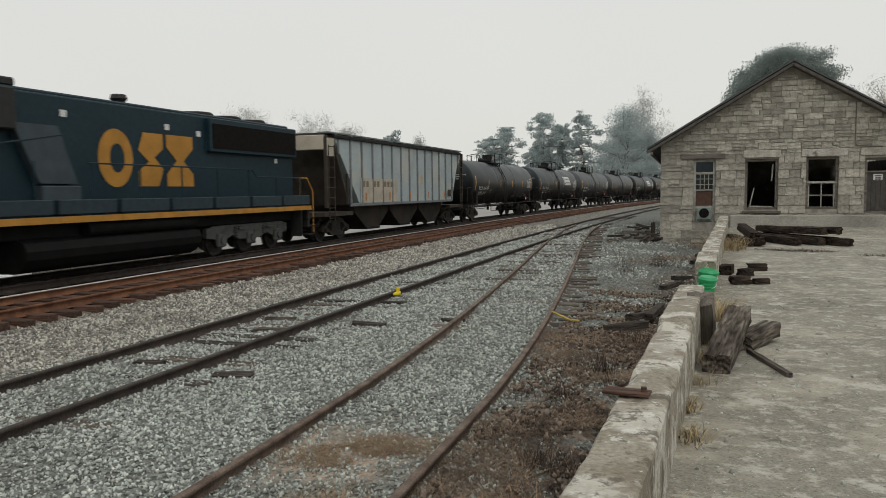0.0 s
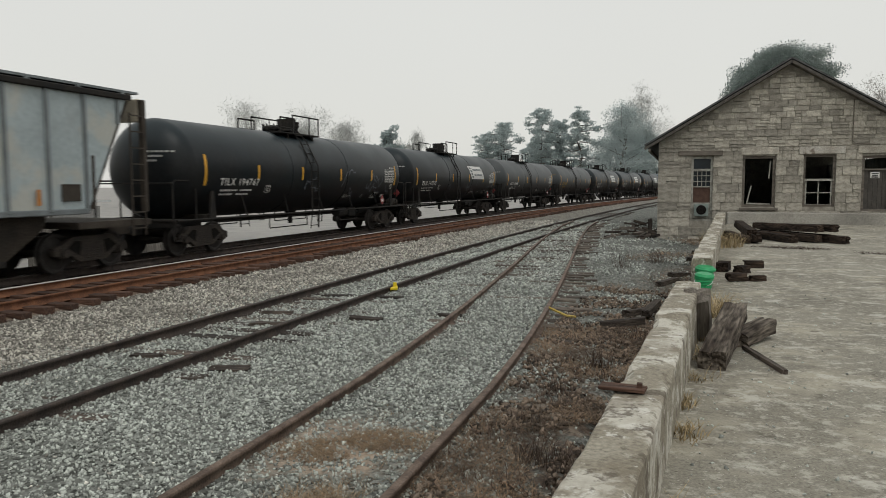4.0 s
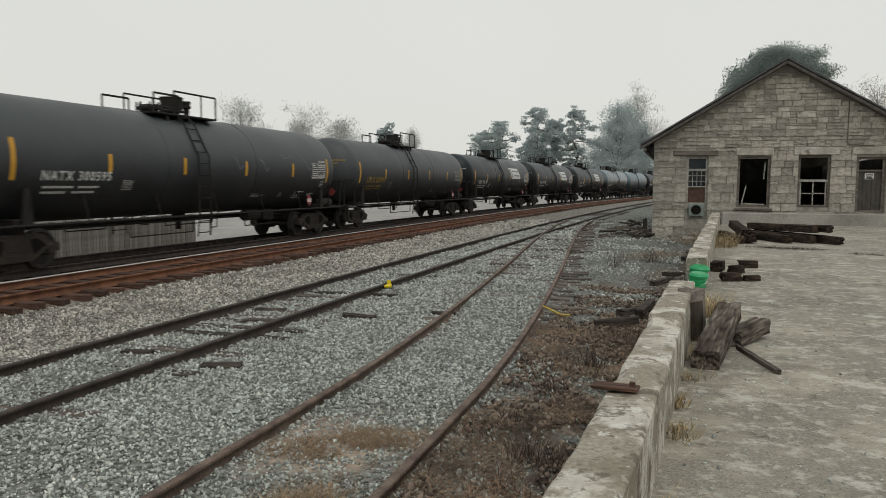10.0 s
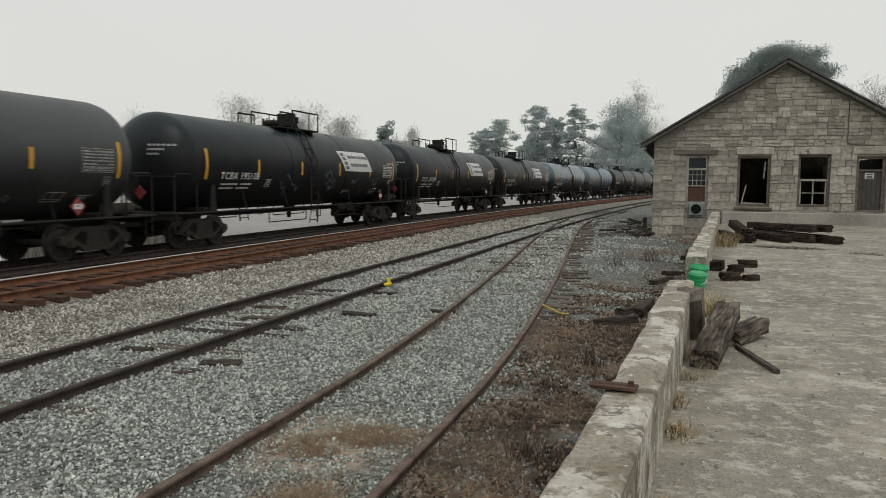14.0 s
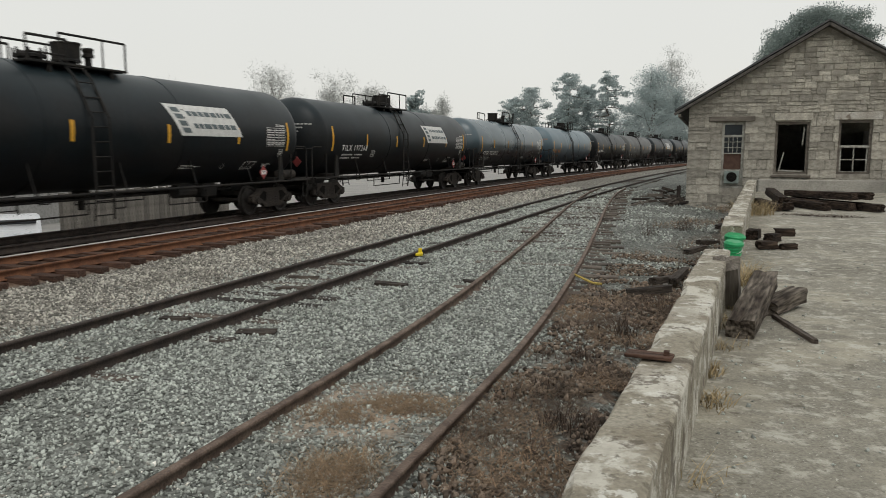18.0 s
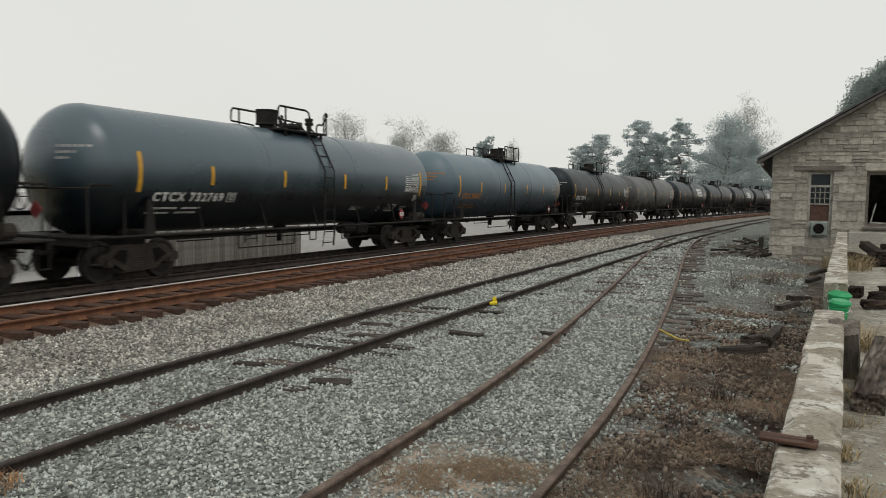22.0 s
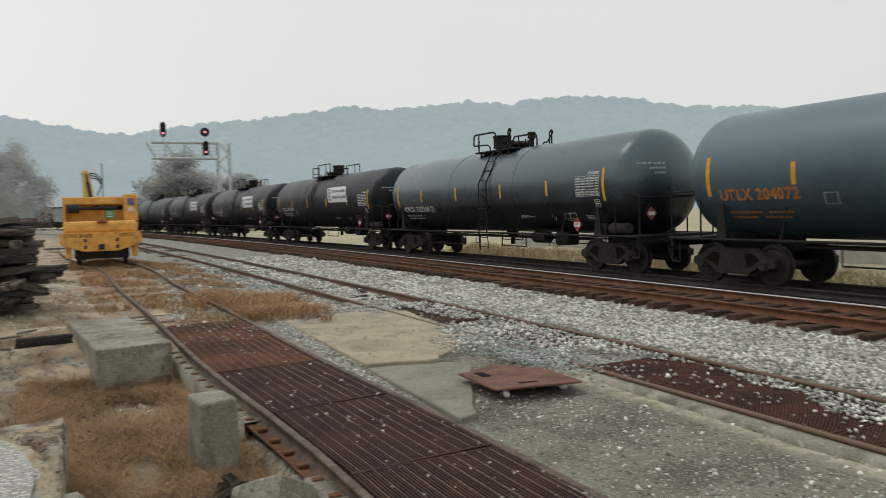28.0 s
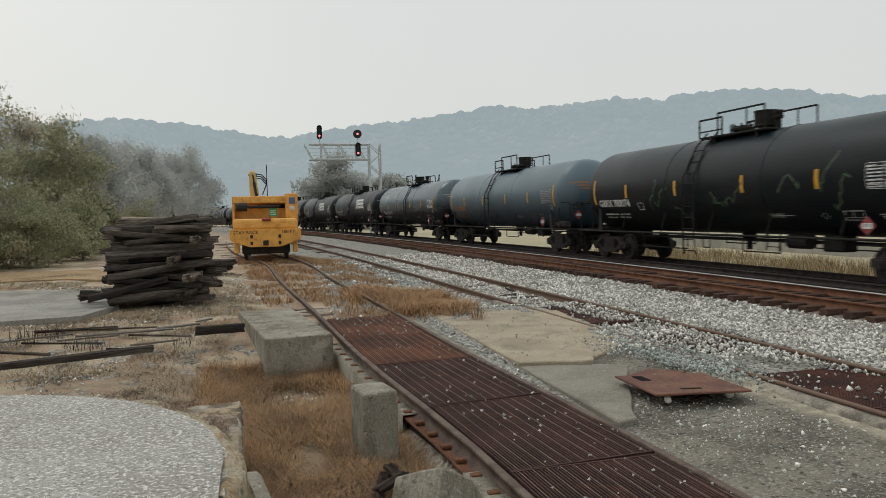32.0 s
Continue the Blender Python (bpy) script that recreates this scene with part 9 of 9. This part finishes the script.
    box(bm, (-0.50, -3.4, 3.42), (0.22, 2.6, 0.26), rx=8, bevel=0.03)
    part("boom_arm", bm, Y, mc)
    bm = bmesh.new()
    cyl(bm, (-0.33, -1.94, 2.55), (-0.43, -1.94, 3.25), 0.055, 10)
    cyl(bm, (-0.43, -1.94, 3.25), (-0.47, -1.94, 3.56), 0.03, 8)
    part("boom_ram", bm, M_TRUCK, mc, "dark hydraulic ram")
    for z, x in ((3.56, -0.48), (2.95, -0.45)):
        bm = bmesh.new()
        cyl(bm, (x - 0.17, -2.10, z), (x + 0.17, -2.10, z), 0.05, 10)
        part("boom_pin", bm, M_TRUCK, mc)
    for k in range(3):
        bm = bmesh.new()
        tube(bm, [(-0.38, -2.1, 3.60 - k * 0.09), (-0.12, -2.1, 3.56 - k * 0.09), (0.08, -2.1, 3.36 - k * 0.11), (0.07, -2.1, 3.12), (-0.10, -2.1, 2.7)], 0.022, 6)
        part("hose", bm, M_BLACK, mc)
    bm = bmesh.new()
    cyl(bm, (0.10, -2.6, 2.6), (0.10, -2.6, 4.02), 0.018, 5)
    part("aerial", bm, M_BLACK, mc)
    for text, x in (("STAY BACK", -1.25), ("100 FT", 0.62)):
        lettering(text, 0.19, "warning_text", M_BLACK, lambda a, c, x=x: Vector((x + a, 0.035, 1.05 + c)), mc, label="black stencilled warning words")

    # the machine faces away up the spur: turn it left for right
    for ob in mc.children_recursive:
        ob.data.transform(Matrix.Diagonal((-1, 1, 1, 1)))
        ob.data.flip_normals()


build_machine()


# ---- loose stone ----
def in_rect(x, y, x0, x1, y0, y1):
    return (x > x0) & (x < x1) & (y > y0) & (y < y1)


def stones(name, label, xs, ys, zs, size, material, seed):
    """Angular crushed stones as one sheet of loose pieces."""
    rng = np.random.default_rng(seed)
    n = len(xs)
    cube = np.array([[1.35, 0, 0], [-1.35, 0, 0], [0, 1.3, 0], [0, -1.3, 0], [0.2, 0.1, 1.15], [-0.1, 0.2, -1.15]], float)
    quad = np.array([[0, 2, 4], [2, 1, 4], [1, 3, 4], [3, 0, 4], [2, 0, 5], [1, 2, 5], [3, 1, 5], [0, 3, 5]])
    v = cube[None] + rng.uniform(-0.45, 0.45, (n, 6, 3))
    v *= (size * rng.uniform(0.5, 1.5, n))[:, None, None] * rng.uniform(0.42, 1.15, (n, 1, 3))
    q = rng.normal(0, 1, (n, 4))
    q /= np.linalg.norm(q, axis=1)[:, None]
    w, a, b, c = q.T
    R = np.stack([np.stack([1 - 2 * (b * b + c * c), 2 * (a * b - c * w), 2 * (a * c + b * w)], -1), np.stack([2 * (a * b + c * w), 1 - 2 * (a * a + c * c), 2 * (b * c - a * w)], -1), np.stack([2 * (a * c - b * w), 2 * (b * c + a * w), 1 - 2 * (a * a + b * b)], -1)], 1)
    v = np.einsum("nij,nkj->nki", R, v) + np.stack([xs, ys, zs + size * 0.25], 1)[:, None]
    f = (quad[None] + (np.arange(n) * 6)[:, None, None]).reshape(-1, 3)
    return tagged(new(name, raw_mesh(name, v.reshape(-1, 3), f, material)), label, "gravel", kind="stuff")


def zed(xs, ys):
    return np.array([ground_z(x, y) + noise.noise(Vector((x * 0.9, y * 0.9, 0))) * 0.035 + noise.noise(Vector((x * 0.23, y * 0.23, 5))) * 0.04 for x, y in zip(xs, ys)])


M_CLOD = mat("soil_clod", (0.145, 0.106, 0.078), 0.95, var=0.4, scale=3, fine=40, bump=0.5, rnd=0.85, tint=(0.20, 0.16, 0.125))


def build_ballast():
    rng = np.random.default_rng(12)
    n = 1150000
    x, y = rng.uniform(-11.6, 0.2, n), rng.uniform(-38, 48, n)
    u = x - bow(y)
    d = np.hypot(x + 1.0, y - 1.0)
    dens = 1.0 / (1 + (d / 8.5) ** 2)
    grid = np.linspace(-40, 50, 181)
    sp = np.array([spur_x(max(-60, min(120, b))) for b in grid])
    sx = np.interp(y, grid, sp)
    luck = rng.uniform(0, 1, n)
    slab = in_rect(x, y, -6.0, -3.4, -14.6, -8.6) & (x > -6.0 + np.clip(y + 13.6, 0, 5) * 0.2)
    pit = (np.abs(x - sx) < 0.70) & (y > -14.2) & (y < 1.4)
    grate = (np.abs(u - X_SIDE) < 0.68) & (y > -14.9) & (y < -0.4)
    drift = np.sin(y * 1.9 + 1.0) + np.sin(y * 0.83 + x * 1.5)
    clear = (slab & (luck < np.where(np.hypot(x + 5.6, (y + 9.3) * 0.7) < 0.9, 0.3, 0.97))) | (pit & (luck < np.where(y < -11.8, 0.93, 0.982))) | (grate & (luck < np.where((u - X_SIDE < -0.34 + 0.22 * np.sin(y * 1.3 + 0.7) + 0.12 * np.sin(y * 4.1)) | ((y < -8.0 + 0.4 * np.sin(u * 5)) & (y > -11.6)) | ((y < -12) & (u - X_SIDE < 0.1)), 0.12, 0.95)))
    clear |= (x > sx + 0.7) & (y < 1.5)
    clear |= (x > sx - 1.5) & (x < sx - 0.68) & (y > -14.6) & (y < -2.0) & (luck < 0.86)
    dirt = in_rect(x, y, -6.0, -3.4, -8.9, 1.0)
    clear |= dirt & (luck < np.where(u < X_SIDE + 1.25, 0.965, np.where(drift > 1.0, 0.55, np.where(drift > -0.3, 0.85, 0.96))))
    wallx = np.where(y < 12, -0.43 + 0.0605 * (y - 2.65), 0.13 + 0.06 * (y - 11.9))
    clear |= x > wallx - 0.05
    # the spur's ties show beyond the dock's broken timbers
    tie = np.abs((y + 55 + 0.275) % 0.55 - 0.275) < 0.125
    clear |= (np.abs(x - sx) < 1.3) & (y > 11) & tie & (luck < np.clip((y - 11) * 0.09, 0, np.where(x > sx + 0.72, 0.9, 0.22)))
    clear |= (x > sx + 0.80) & (x < sx + 1.36) & (y > 9.2) & (luck < np.clip((y - 9) * 0.3, 0, np.where(tie, 0.80, 0.30)))
    # bare soil
    clear |= (np.hypot(x + 2.75, (y - 5.95) * 1.1) + 0.3 * np.sin(x * 7 + 2 * np.sin(y * 5)) < 0.6) & (luck < 0.55)
    east = np.clip((x - sx - 0.5) / 0.8, 0, 1)
    patchy = np.clip(np.sin(x * 2.3 + np.sin(y * 1.1) * 2) + np.sin(y * 1.7 + x) + 0.2, 0, 1)
    east = np.where(y > 1.5, east * (1.25 - 0.75 * patchy), east)
    keep = (~clear) & (rng.uniform(0, 1, n) < dens * (1 - 0.74 * east)) & (u > -10.7)
    x, y, u, slab, pit, grate, d, dirt = (a[keep] for a in (x, y, u, slab, pit, grate, d, dirt))
    z = zed(x, y)
    z = np.where(slab, -0.155, z)
    z = np.where(pit, np.array([spur_z(b) for b in np.clip(y, -60, 120)]) - 0.015, z)
    z = np.where(grate, -0.195, z)
    pale = (u + rng.normal(0, 0.5, len(u)) < -7.8) | ((y + rng.normal(0, 1.5, len(y)) < 2.2) & (rng.uniform(0, 1, len(y)) < np.where(x < -5.9, 0.95, 0.45)))
    size = (0.0120 + 0.00075 * d) * np.where(pit, 0.8, np.where(slab, 0.55, np.where(dirt, 0.62, 1.0)))
    north = pale & (y + rng.normal(0, 2.0, len(y)) > 4.5)
    for m, nm, lab, mt, sd in ((north, "buff_ballast", "grey-buff crushed stone beside the main line", M_STONE_BUFF, 5), (~pale, "grey_ballast", "grey-blue crushed stone between the sidings", M_STONE_GREY, 1), (pale & ~north, "pale_ballast", "pale buff crushed stone along the main line", M_STONE_PALE, 2)):
        stones(nm, lab, x[m], y[m], z[m], size[m], mt, sd)
    # clods of dark soil along the dock
    n = 9000
    x, y = rng.uniform(-2.0, 0.3, n), rng.uniform(3.0, 17, n)
    sxk = np.interp(y, grid, sp)
    k = (x > sxk + 0.85) & (x < np.where(y < 12, -0.43 + 0.0605 * (y - 2.65), 0.13 + 0.06 * (y - 11.9)) - 0.1)
    k &= np.array([noise.noise(Vector((a * 1.1, b * 1.1, 51))) for a, b in zip(x, y)]) > -0.05
    stones("soil_clods", "dark brown clods of soil beside the spur", x[k], y[k], zed(x[k], y[k]) + 0.012, 0.026, M_CLOD, 6)
    # bluish stone spilt by the steel cover
    n = 2200
    x, y = rng.normal(-5.55, 0.24, n), rng.normal(-8.3, 0.62, n)
    stones("spilt_stone", "bluish crushed stone spilt beside the steel cover", x, y, np.full(n, -0.185) + rng.uniform(0, 0.03, n), 0.016, M_STONE_GREY, 7)
    # lumps of pale stone on the dirt
    n = 300
    x, y = rng.uniform(-5.7, -3.6, n), rng.uniform(-8.0, -0.5, n)
    stones("pale_lumps", "pale lumps of stone scattered on the dirt", x, y, zed(x, y), 0.019, M_STONE_PALE, 8)
    # grit on the dock
    n = 2600
    x, y = rng.uniform(-0.2, 5.5, n), rng.uniform(1.5, 14, n)
    edge = np.exp(-((x - (-0.13 + 0.06 * (y - 2.65))) / 0.5) ** 2)
    k = (rng.uniform(0, 1, n) < 0.15 + 0.85 * edge) & (x > -0.1 + 0.0605 * (y - 2.65))
    stones("dock_grit", "small dark grit scattered on the dock", x[k], y[k], np.full(k.sum(), 0.421), 0.010, M_STONE_GREY, 3)
    # rubble and stones in the southern waste ground
    n = 9000
    x, y = rng.uniform(-1.2, 7.5, n), rng.uniform(-24, -7.2, n)
    sxk = np.interp(y, np.linspace(-40, 50, 181), sp)
    patch_n = np.array([noise.noise(Vector((a * 0.5, b * 0.5, 9))) for a, b in zip(x, y)])
    k = (x > sxk + 1.0) & (patch_n > 0.02) & ~in_rect(x, y, -1.1, 0.3, -14.6, -10.9)
    stones("waste_rubble", "pale stones scattered over the waste ground", x[k], y[k], zed(x[k], y[k]), 0.022, M_STONE_PALE, 4)


build_ballast()


# ---- dry grass and brush ----
def blades(name, label, cat, xs, ys, zs, h, lean, width, material, seed, per=1):
    rng = np.random.default_rng(seed)
    xs, ys, zs = (np.repeat(a, per) for a in (xs, ys, zs))
    n = len(xs)
    base = np.stack([xs, ys, zs - 0.01], 1) + np.stack([rng.normal(0, 0.03, n), rng.normal(0, 0.03, n), np.zeros(n)], 1)
    a = rng.uniform(0, 2 * np.pi, n)
    hh = h * rng.uniform(0.45, 1.3, n)
    tilt = lean * rng.uniform(0.2, 1.0, n)
    d = np.stack([np.cos(a) * tilt, np.sin(a) * tilt, np.ones(n)], 1) * hh[:, None]
    side = np.stack([-np.sin(a), np.cos(a), np.zeros(n)], 1) * width
    mid = base + d * 0.55
    tip = base + d * np.array([1.5, 1.5, 0.95])
    v = np.stack([base - side, base + side, mid + side * 0.7, mid - side * 0.7, tip], 1)
    q = np.array([[0, 1, 2, 3], [3, 2, 4, 4]])
    v6 = np.concatenate([v, (tip + side * 0.15)[:, None]], 1)
    q = np.array([[0, 1, 2, 3], [3, 2, 5, 4]])
    f = (q[None] + (np.arange(n) * 6)[:, None, None]).reshape(-1, 4)
    return tagged(new(name, raw_mesh(name, v6.reshape(-1, 3), f, material)), label, cat, kind="stuff")


def clumped(rng, n, x0, x1, y0, y1, freq, cut, sd):
    x, y = rng.uniform(x0, x1, n), rng.uniform(y0, y1, n)
    k = np.array([noise.noise(Vector((a * freq, b * freq, sd))) for a, b in zip(x, y)]) > cut
    return x[k], y[k]


def build_grass():
    rng = np.random.default_rng(21)
    # hollow beside the spur
    x, y = clumped(rng, 12500, -1.75, 0.75, -11.2, -3.0, 1.1, -0.32, 1)
    k = (x > np.array([spur_x(b) for b in y]) + 1.0) & ~in_rect(x, y, -1.35, -0.9, -7.3, -6.7) & ((x < 0.15) | (y < -6.6))
    blades("pit_grass", "matted orange-brown dry grass filling the hollow", "grass", x[k], y[k], zed(x[k], y[k]), 0.17, 2.0, 0.003, M_STRAW, 1, 5)
    x, y = clumped(rng, 8000, -1.6, 0.6, -11.0, -3.0, 1.6, -0.02, 14)
    k = x > np.array([spur_x(b) for b in y]) + 1.0
    blades("pit_weeds", "greyer dead stems among the dry grass", "grass", x[k], y[k], zed(x[k], y[k]), 0.20, 1.5, 0.003, M_STRAW_DULL, 44, 2)
    # litter and dead roots on the crumbled step
    a, r = rng.uniform(radians(186), radians(275), 9000), rng.uniform(2.68, 4.1, 9000)
    x, y = 2.75 + r * np.cos(a), -4.15 + r * np.sin(a)
    k = np.array([noise.noise(Vector((p * 1.5, q * 1.5, 33))) for p, q in zip(x, y)]) > 0.02
    k &= x > 0.3
    blades("step_litter", "brown litter and dead roots on the crumbled step", "litter", x[k], y[k], np.full(k.sum(), 0.07), 0.05, 3.5, 0.004, M_BRUSH, 45, 2)
    x, y = clumped(rng, 9000, 0.4, 5.0, -15.5, -7.0, 1.3, 0.02, 46)
    blades("ground_litter", "dark twigs and leaf litter on the waste ground", "litter", x, y, zed(x, y) + 0.01, 0.06, 3.2, 0.004, M_STRAW_DULL, 46, 2)
    x, y = clumped(rng, 3000, 1.0, 4.5, -13.6, -12.2, 1.1, 0.12, 47)
    blades("dead_stalks", "upright dark dead stalks among the planks", "weeds", x[::4], y[::4], zed(x[::4], y[::4]), 0.28, 0.5, 0.005, M_TWIG_DARK, 47, 1)
    x, y = rng.normal(-0.55, 0.34, 2200), rng.normal(-4.7, 0.5, 2200)
    blades("pit_roots", "dark tangle of dead roots at the dock's end", "brush", x, y, zed(x, y), 0.14, 2.2, 0.004, M_TWIG_DARK, 48, 2)
    x, y = rng.normal(-0.95, 0.16, 900), rng.normal(-5.85, 0.2, 900)
    blades("pit_scrub", "dark tangle of dead roots beside the concrete post", "brush", x, y, zed(x, y), 0.16, 1.8, 0.004, M_TWIG_DARK, 41, 2)
    # tufts on and beside the spur towards the machine
    x, y = clumped(rng, 15000, -4.2, 0.6, -36, -13.6, 0.6, -0.06, 2)
    sxk = np.array([spur_x(b) for b in y])
    k = (x < sxk + 1.6) & (np.abs(np.abs(x - sxk) - 0.75) > 0.10)
    blades("spur_grass", "tufts of orange dry grass growing through the spur", "grass", x[k], y[k], zed(x[k], y[k]), 0.16, 1.3, 0.006, M_STRAW, 2, 3)
    x, y = clumped(rng, 5600, -4.8, -2.2, -19, -14.2, 0.7, -0.1, 6)
    blades("spur_grass_thick", "thick band of orange dry grass beside the grating", "grass", x, y, zed(x, y), 0.20, 1.6, 0.006, M_STRAW, 5, 3)
    # waste ground and the wood's edge
    x, y = clumped(rng, 26000, -0.6, 8, -26, -8, 0.55, -0.06, 3)
    k = (x > np.array([spur_x(b) for b in y]) + 1.3) & ~in_rect(x, y, -1.1, 0.3, -14.6, -10.9)
    blades("weeds", "low brown and green weeds on the waste ground", "weeds", x[k], y[k], zed(x[k], y[k]), 0.085, 2.0, 0.004, M_WEED, 3, 2)
    # along the foot of the dock wall
    y = rng.uniform(2.5, 9.5, 900)
    c = np.array([noise.noise(Vector((0, b * 1.3, 4))) for b in y]) > 0.05
    y = y[c]
    x = -0.13 + 0.0605 * (y - 2.65) + np.abs(rng.normal(0, 0.09, len(y)))
    blades("wall_grass", "sparse straw along the foot of the dock wall", "grass", x, y, np.full(len(y), 0.42), 0.10, 1.6, 0.003, M_STRAW_PALE, 4, 2)
    for (cx, cy, r, n, h, z) in ((0.42, 9.6, 0.18, 260, 0.26, 0.42), (0.95, 20.5, 0.5, 700, 0.34, 0.42), (0.06, 4.9, 0.10, 120, 0.07, 0.42), (0.03, 5.6, 0.08, 120, 0.08, 0.42), (-6.02, 3.3, 0.3, 800, 0.07, -0.215), (-5.78, 3.75, 0.24, 600, 0.07, -0.225), (-4.1, -13.0, 0.1, 60, 0.3, -0.14)):
        a, q = rng.uniform(0, 6.28, n), np.sqrt(rng.uniform(0, 1, n)) * r
        blades("grass_tuft", "small tuft of pale dry grass", "grass", cx + q * np.cos(a), cy + q * np.sin(a) * 1.6, np.full(n, z), h, 1.0, 0.005, M_STRAW_PALE if cx > -4 else M_STRAW, 31 + n)
    x, y = clumped(rng, 2600, 1.6, 5.2, 17.8, 20.6, 0.9, 0.0, 51)
    k = np.abs(y - (20.6 - 0.62 * (x - 2.2))) < 0.45
    blades("heap_litter", "dark bark and litter washed across the dock below the tie heap", "litter", x[k], y[k], np.full(k.sum(), 0.425), 0.06, 4.0, 0.006, M_TWIG_DARK, 51, 2)
    # dead matted stuff between spur and wall
    x, y = clumped(rng, 26000, -2.3, 0.2, 2.0, 13, 0.9, -0.04, 7)
    wx = np.where(y < 12, -0.43 + 0.0605 * (y - 2.65), 0.13 + 0.06 * (y - 11.9))
    k = (x < wx - 0.08) & (x > np.array([spur_x(b) for b in y]) + 0.80)
    blades("matted_straw", "matted brown straw and dead stems on the soil", "dry grass", x[k], y[k], zed(x[k], y[k]) + 0.012, 0.05, 3.6, 0.0036, M_BRUSH, 8, 2)
    x, y = clumped(rng, 6500, -2.0, 0.2, 2.5, 13, 1.3, 0.16, 17)
    wx = np.where(y < 12, -0.43 + 0.0605 * (y - 2.65), 0.13 + 0.06 * (y - 11.9))
    k = (x < wx - 0.12) & (x > np.array([spur_x(b) for b in y]) + 0.95)
    blades("dead_brush", "dark tangle of dead twigs beside the spur", "brush", x[k], y[k], zed(x[k], y[k]), 0.12, 1.7, 0.004, M_TWIG_DARK, 28, 1)
    # dead little shrubs rooted in the soil
    for cx, cy, r, n, h in ((-0.96, 9.47, 0.16, 90, 0.34), (-1.25, 8.2, 0.14, 60, 0.20), (-1.05, 6.1, 0.26, 170, 0.22), (-1.45, 6.9, 0.12, 50, 0.16), (-1.55, 21.0, 0.25, 60, 0.7), (-0.75, 22.9, 0.3, 80, 0.5), (-0.7, 11.6, 0.2, 70, 0.26)):
        a, q = rng.uniform(0, 6.28, n), np.sqrt(rng.uniform(0, 1, n)) * r
        px, py = cx + q * np.cos(a), cy + q * np.sin(a)
        blades("dead_shrub", "dark leafless little shrub in the soil", "shrub", px, py, zed(px, py), h, 1.0, 0.0035, M_TWIG_DARK, 500 + n)
    x, y = rng.normal(-2.72, 0.42, 9000), rng.normal(6.0, 0.36, 9000)
    k = (np.array([noise.noise(Vector((a * 2.2, b * 2.2, 21))) for a, b in zip(x, y)]) > 0.05) & (np.abs(x + 2.71) < 0.72)
    x, y = x[k], y[k]
    blades("rail_straw", "flattened brown straw between the spur rails", "grass", x, y, zed(x, y) + 0.01, 0.035, 4.5, 0.0022, M_STRAW_DULL, 9, 1)
    x, y = rng.normal(-2.45, 0.16, 2600), rng.normal(4.55, 0.24, 2600)
    blades("rail_straw", "flattened brown straw against the spur rail", "grass", x, y, zed(x, y) + 0.012, 0.05, 3.2, 0.0022, M_STRAW_DULL, 52, 1)
    x, y = clumped(rng, 3500, -1.6, 0.9, 15, 32, 0.5, 0.1, 8)
    wx = 0.13 + 0.06 * (y - 11.9)
    k = (x < wx - 0.1) & (x > np.array([spur_x(b) for b in y]) + 1.2)
    blades("dead_brush_far", "thin dead stems below the far wall", "brush", x[k], y[k], zed(x[k], y[k]), 0.14, 2.6, 0.004, M_BRUSH, 10, 2)
    # field edge beyond the train
    x, y = clumped(rng, 9000, -24, -19.6, -45, 2, 0.3, -0.15, 9)
    blades("field_grass", "tall pale dry grass at the field's edge", "grass", x, y, zed(x, y), 0.5, 0.6, 0.012, M_STRAW_PALE, 11, 2)


M_STRAW_DULL = mat("dull_dry_grass", (0.30, 0.215, 0.135), 0.95, var=0.4, scale=2, fine=20, bump=0, rnd=0.5, tint=(0.20, 0.14, 0.09))
M_TWIG_DARK = mat("dark_twig", (0.088, 0.062, 0.048), 0.95, var=0.3, bump=0, rnd=0.4)
M_WEED = mat("weed", (0.27, 0.195, 0.115), 0.95, var=0.4, scale=0.8, fine=10, bump=0, rnd=0.4, tint=(0.17, 0.155, 0.075))
build_grass()

# ---- what moves ----
TRAVEL = ((0.0, 187.9), (7.0, 139.3), (13.0, 96.0), (21.0, 35.7), (24.0, 13.25), (24.5, 9.80), (26.5, -2.93), (27.0, -6.75), (30.0, -29.7), (32.0, -44.9))


def motions():
    for car, offset in CARS:
        rows = []
        for t, s in TRAVEL:
            x, y, a = on_curve(X_TRAIN, s + offset)
            rows.append((t, pose(x, y, 0, 0, 0, -math.degrees(a))))
        walk(car, rows)


motions()
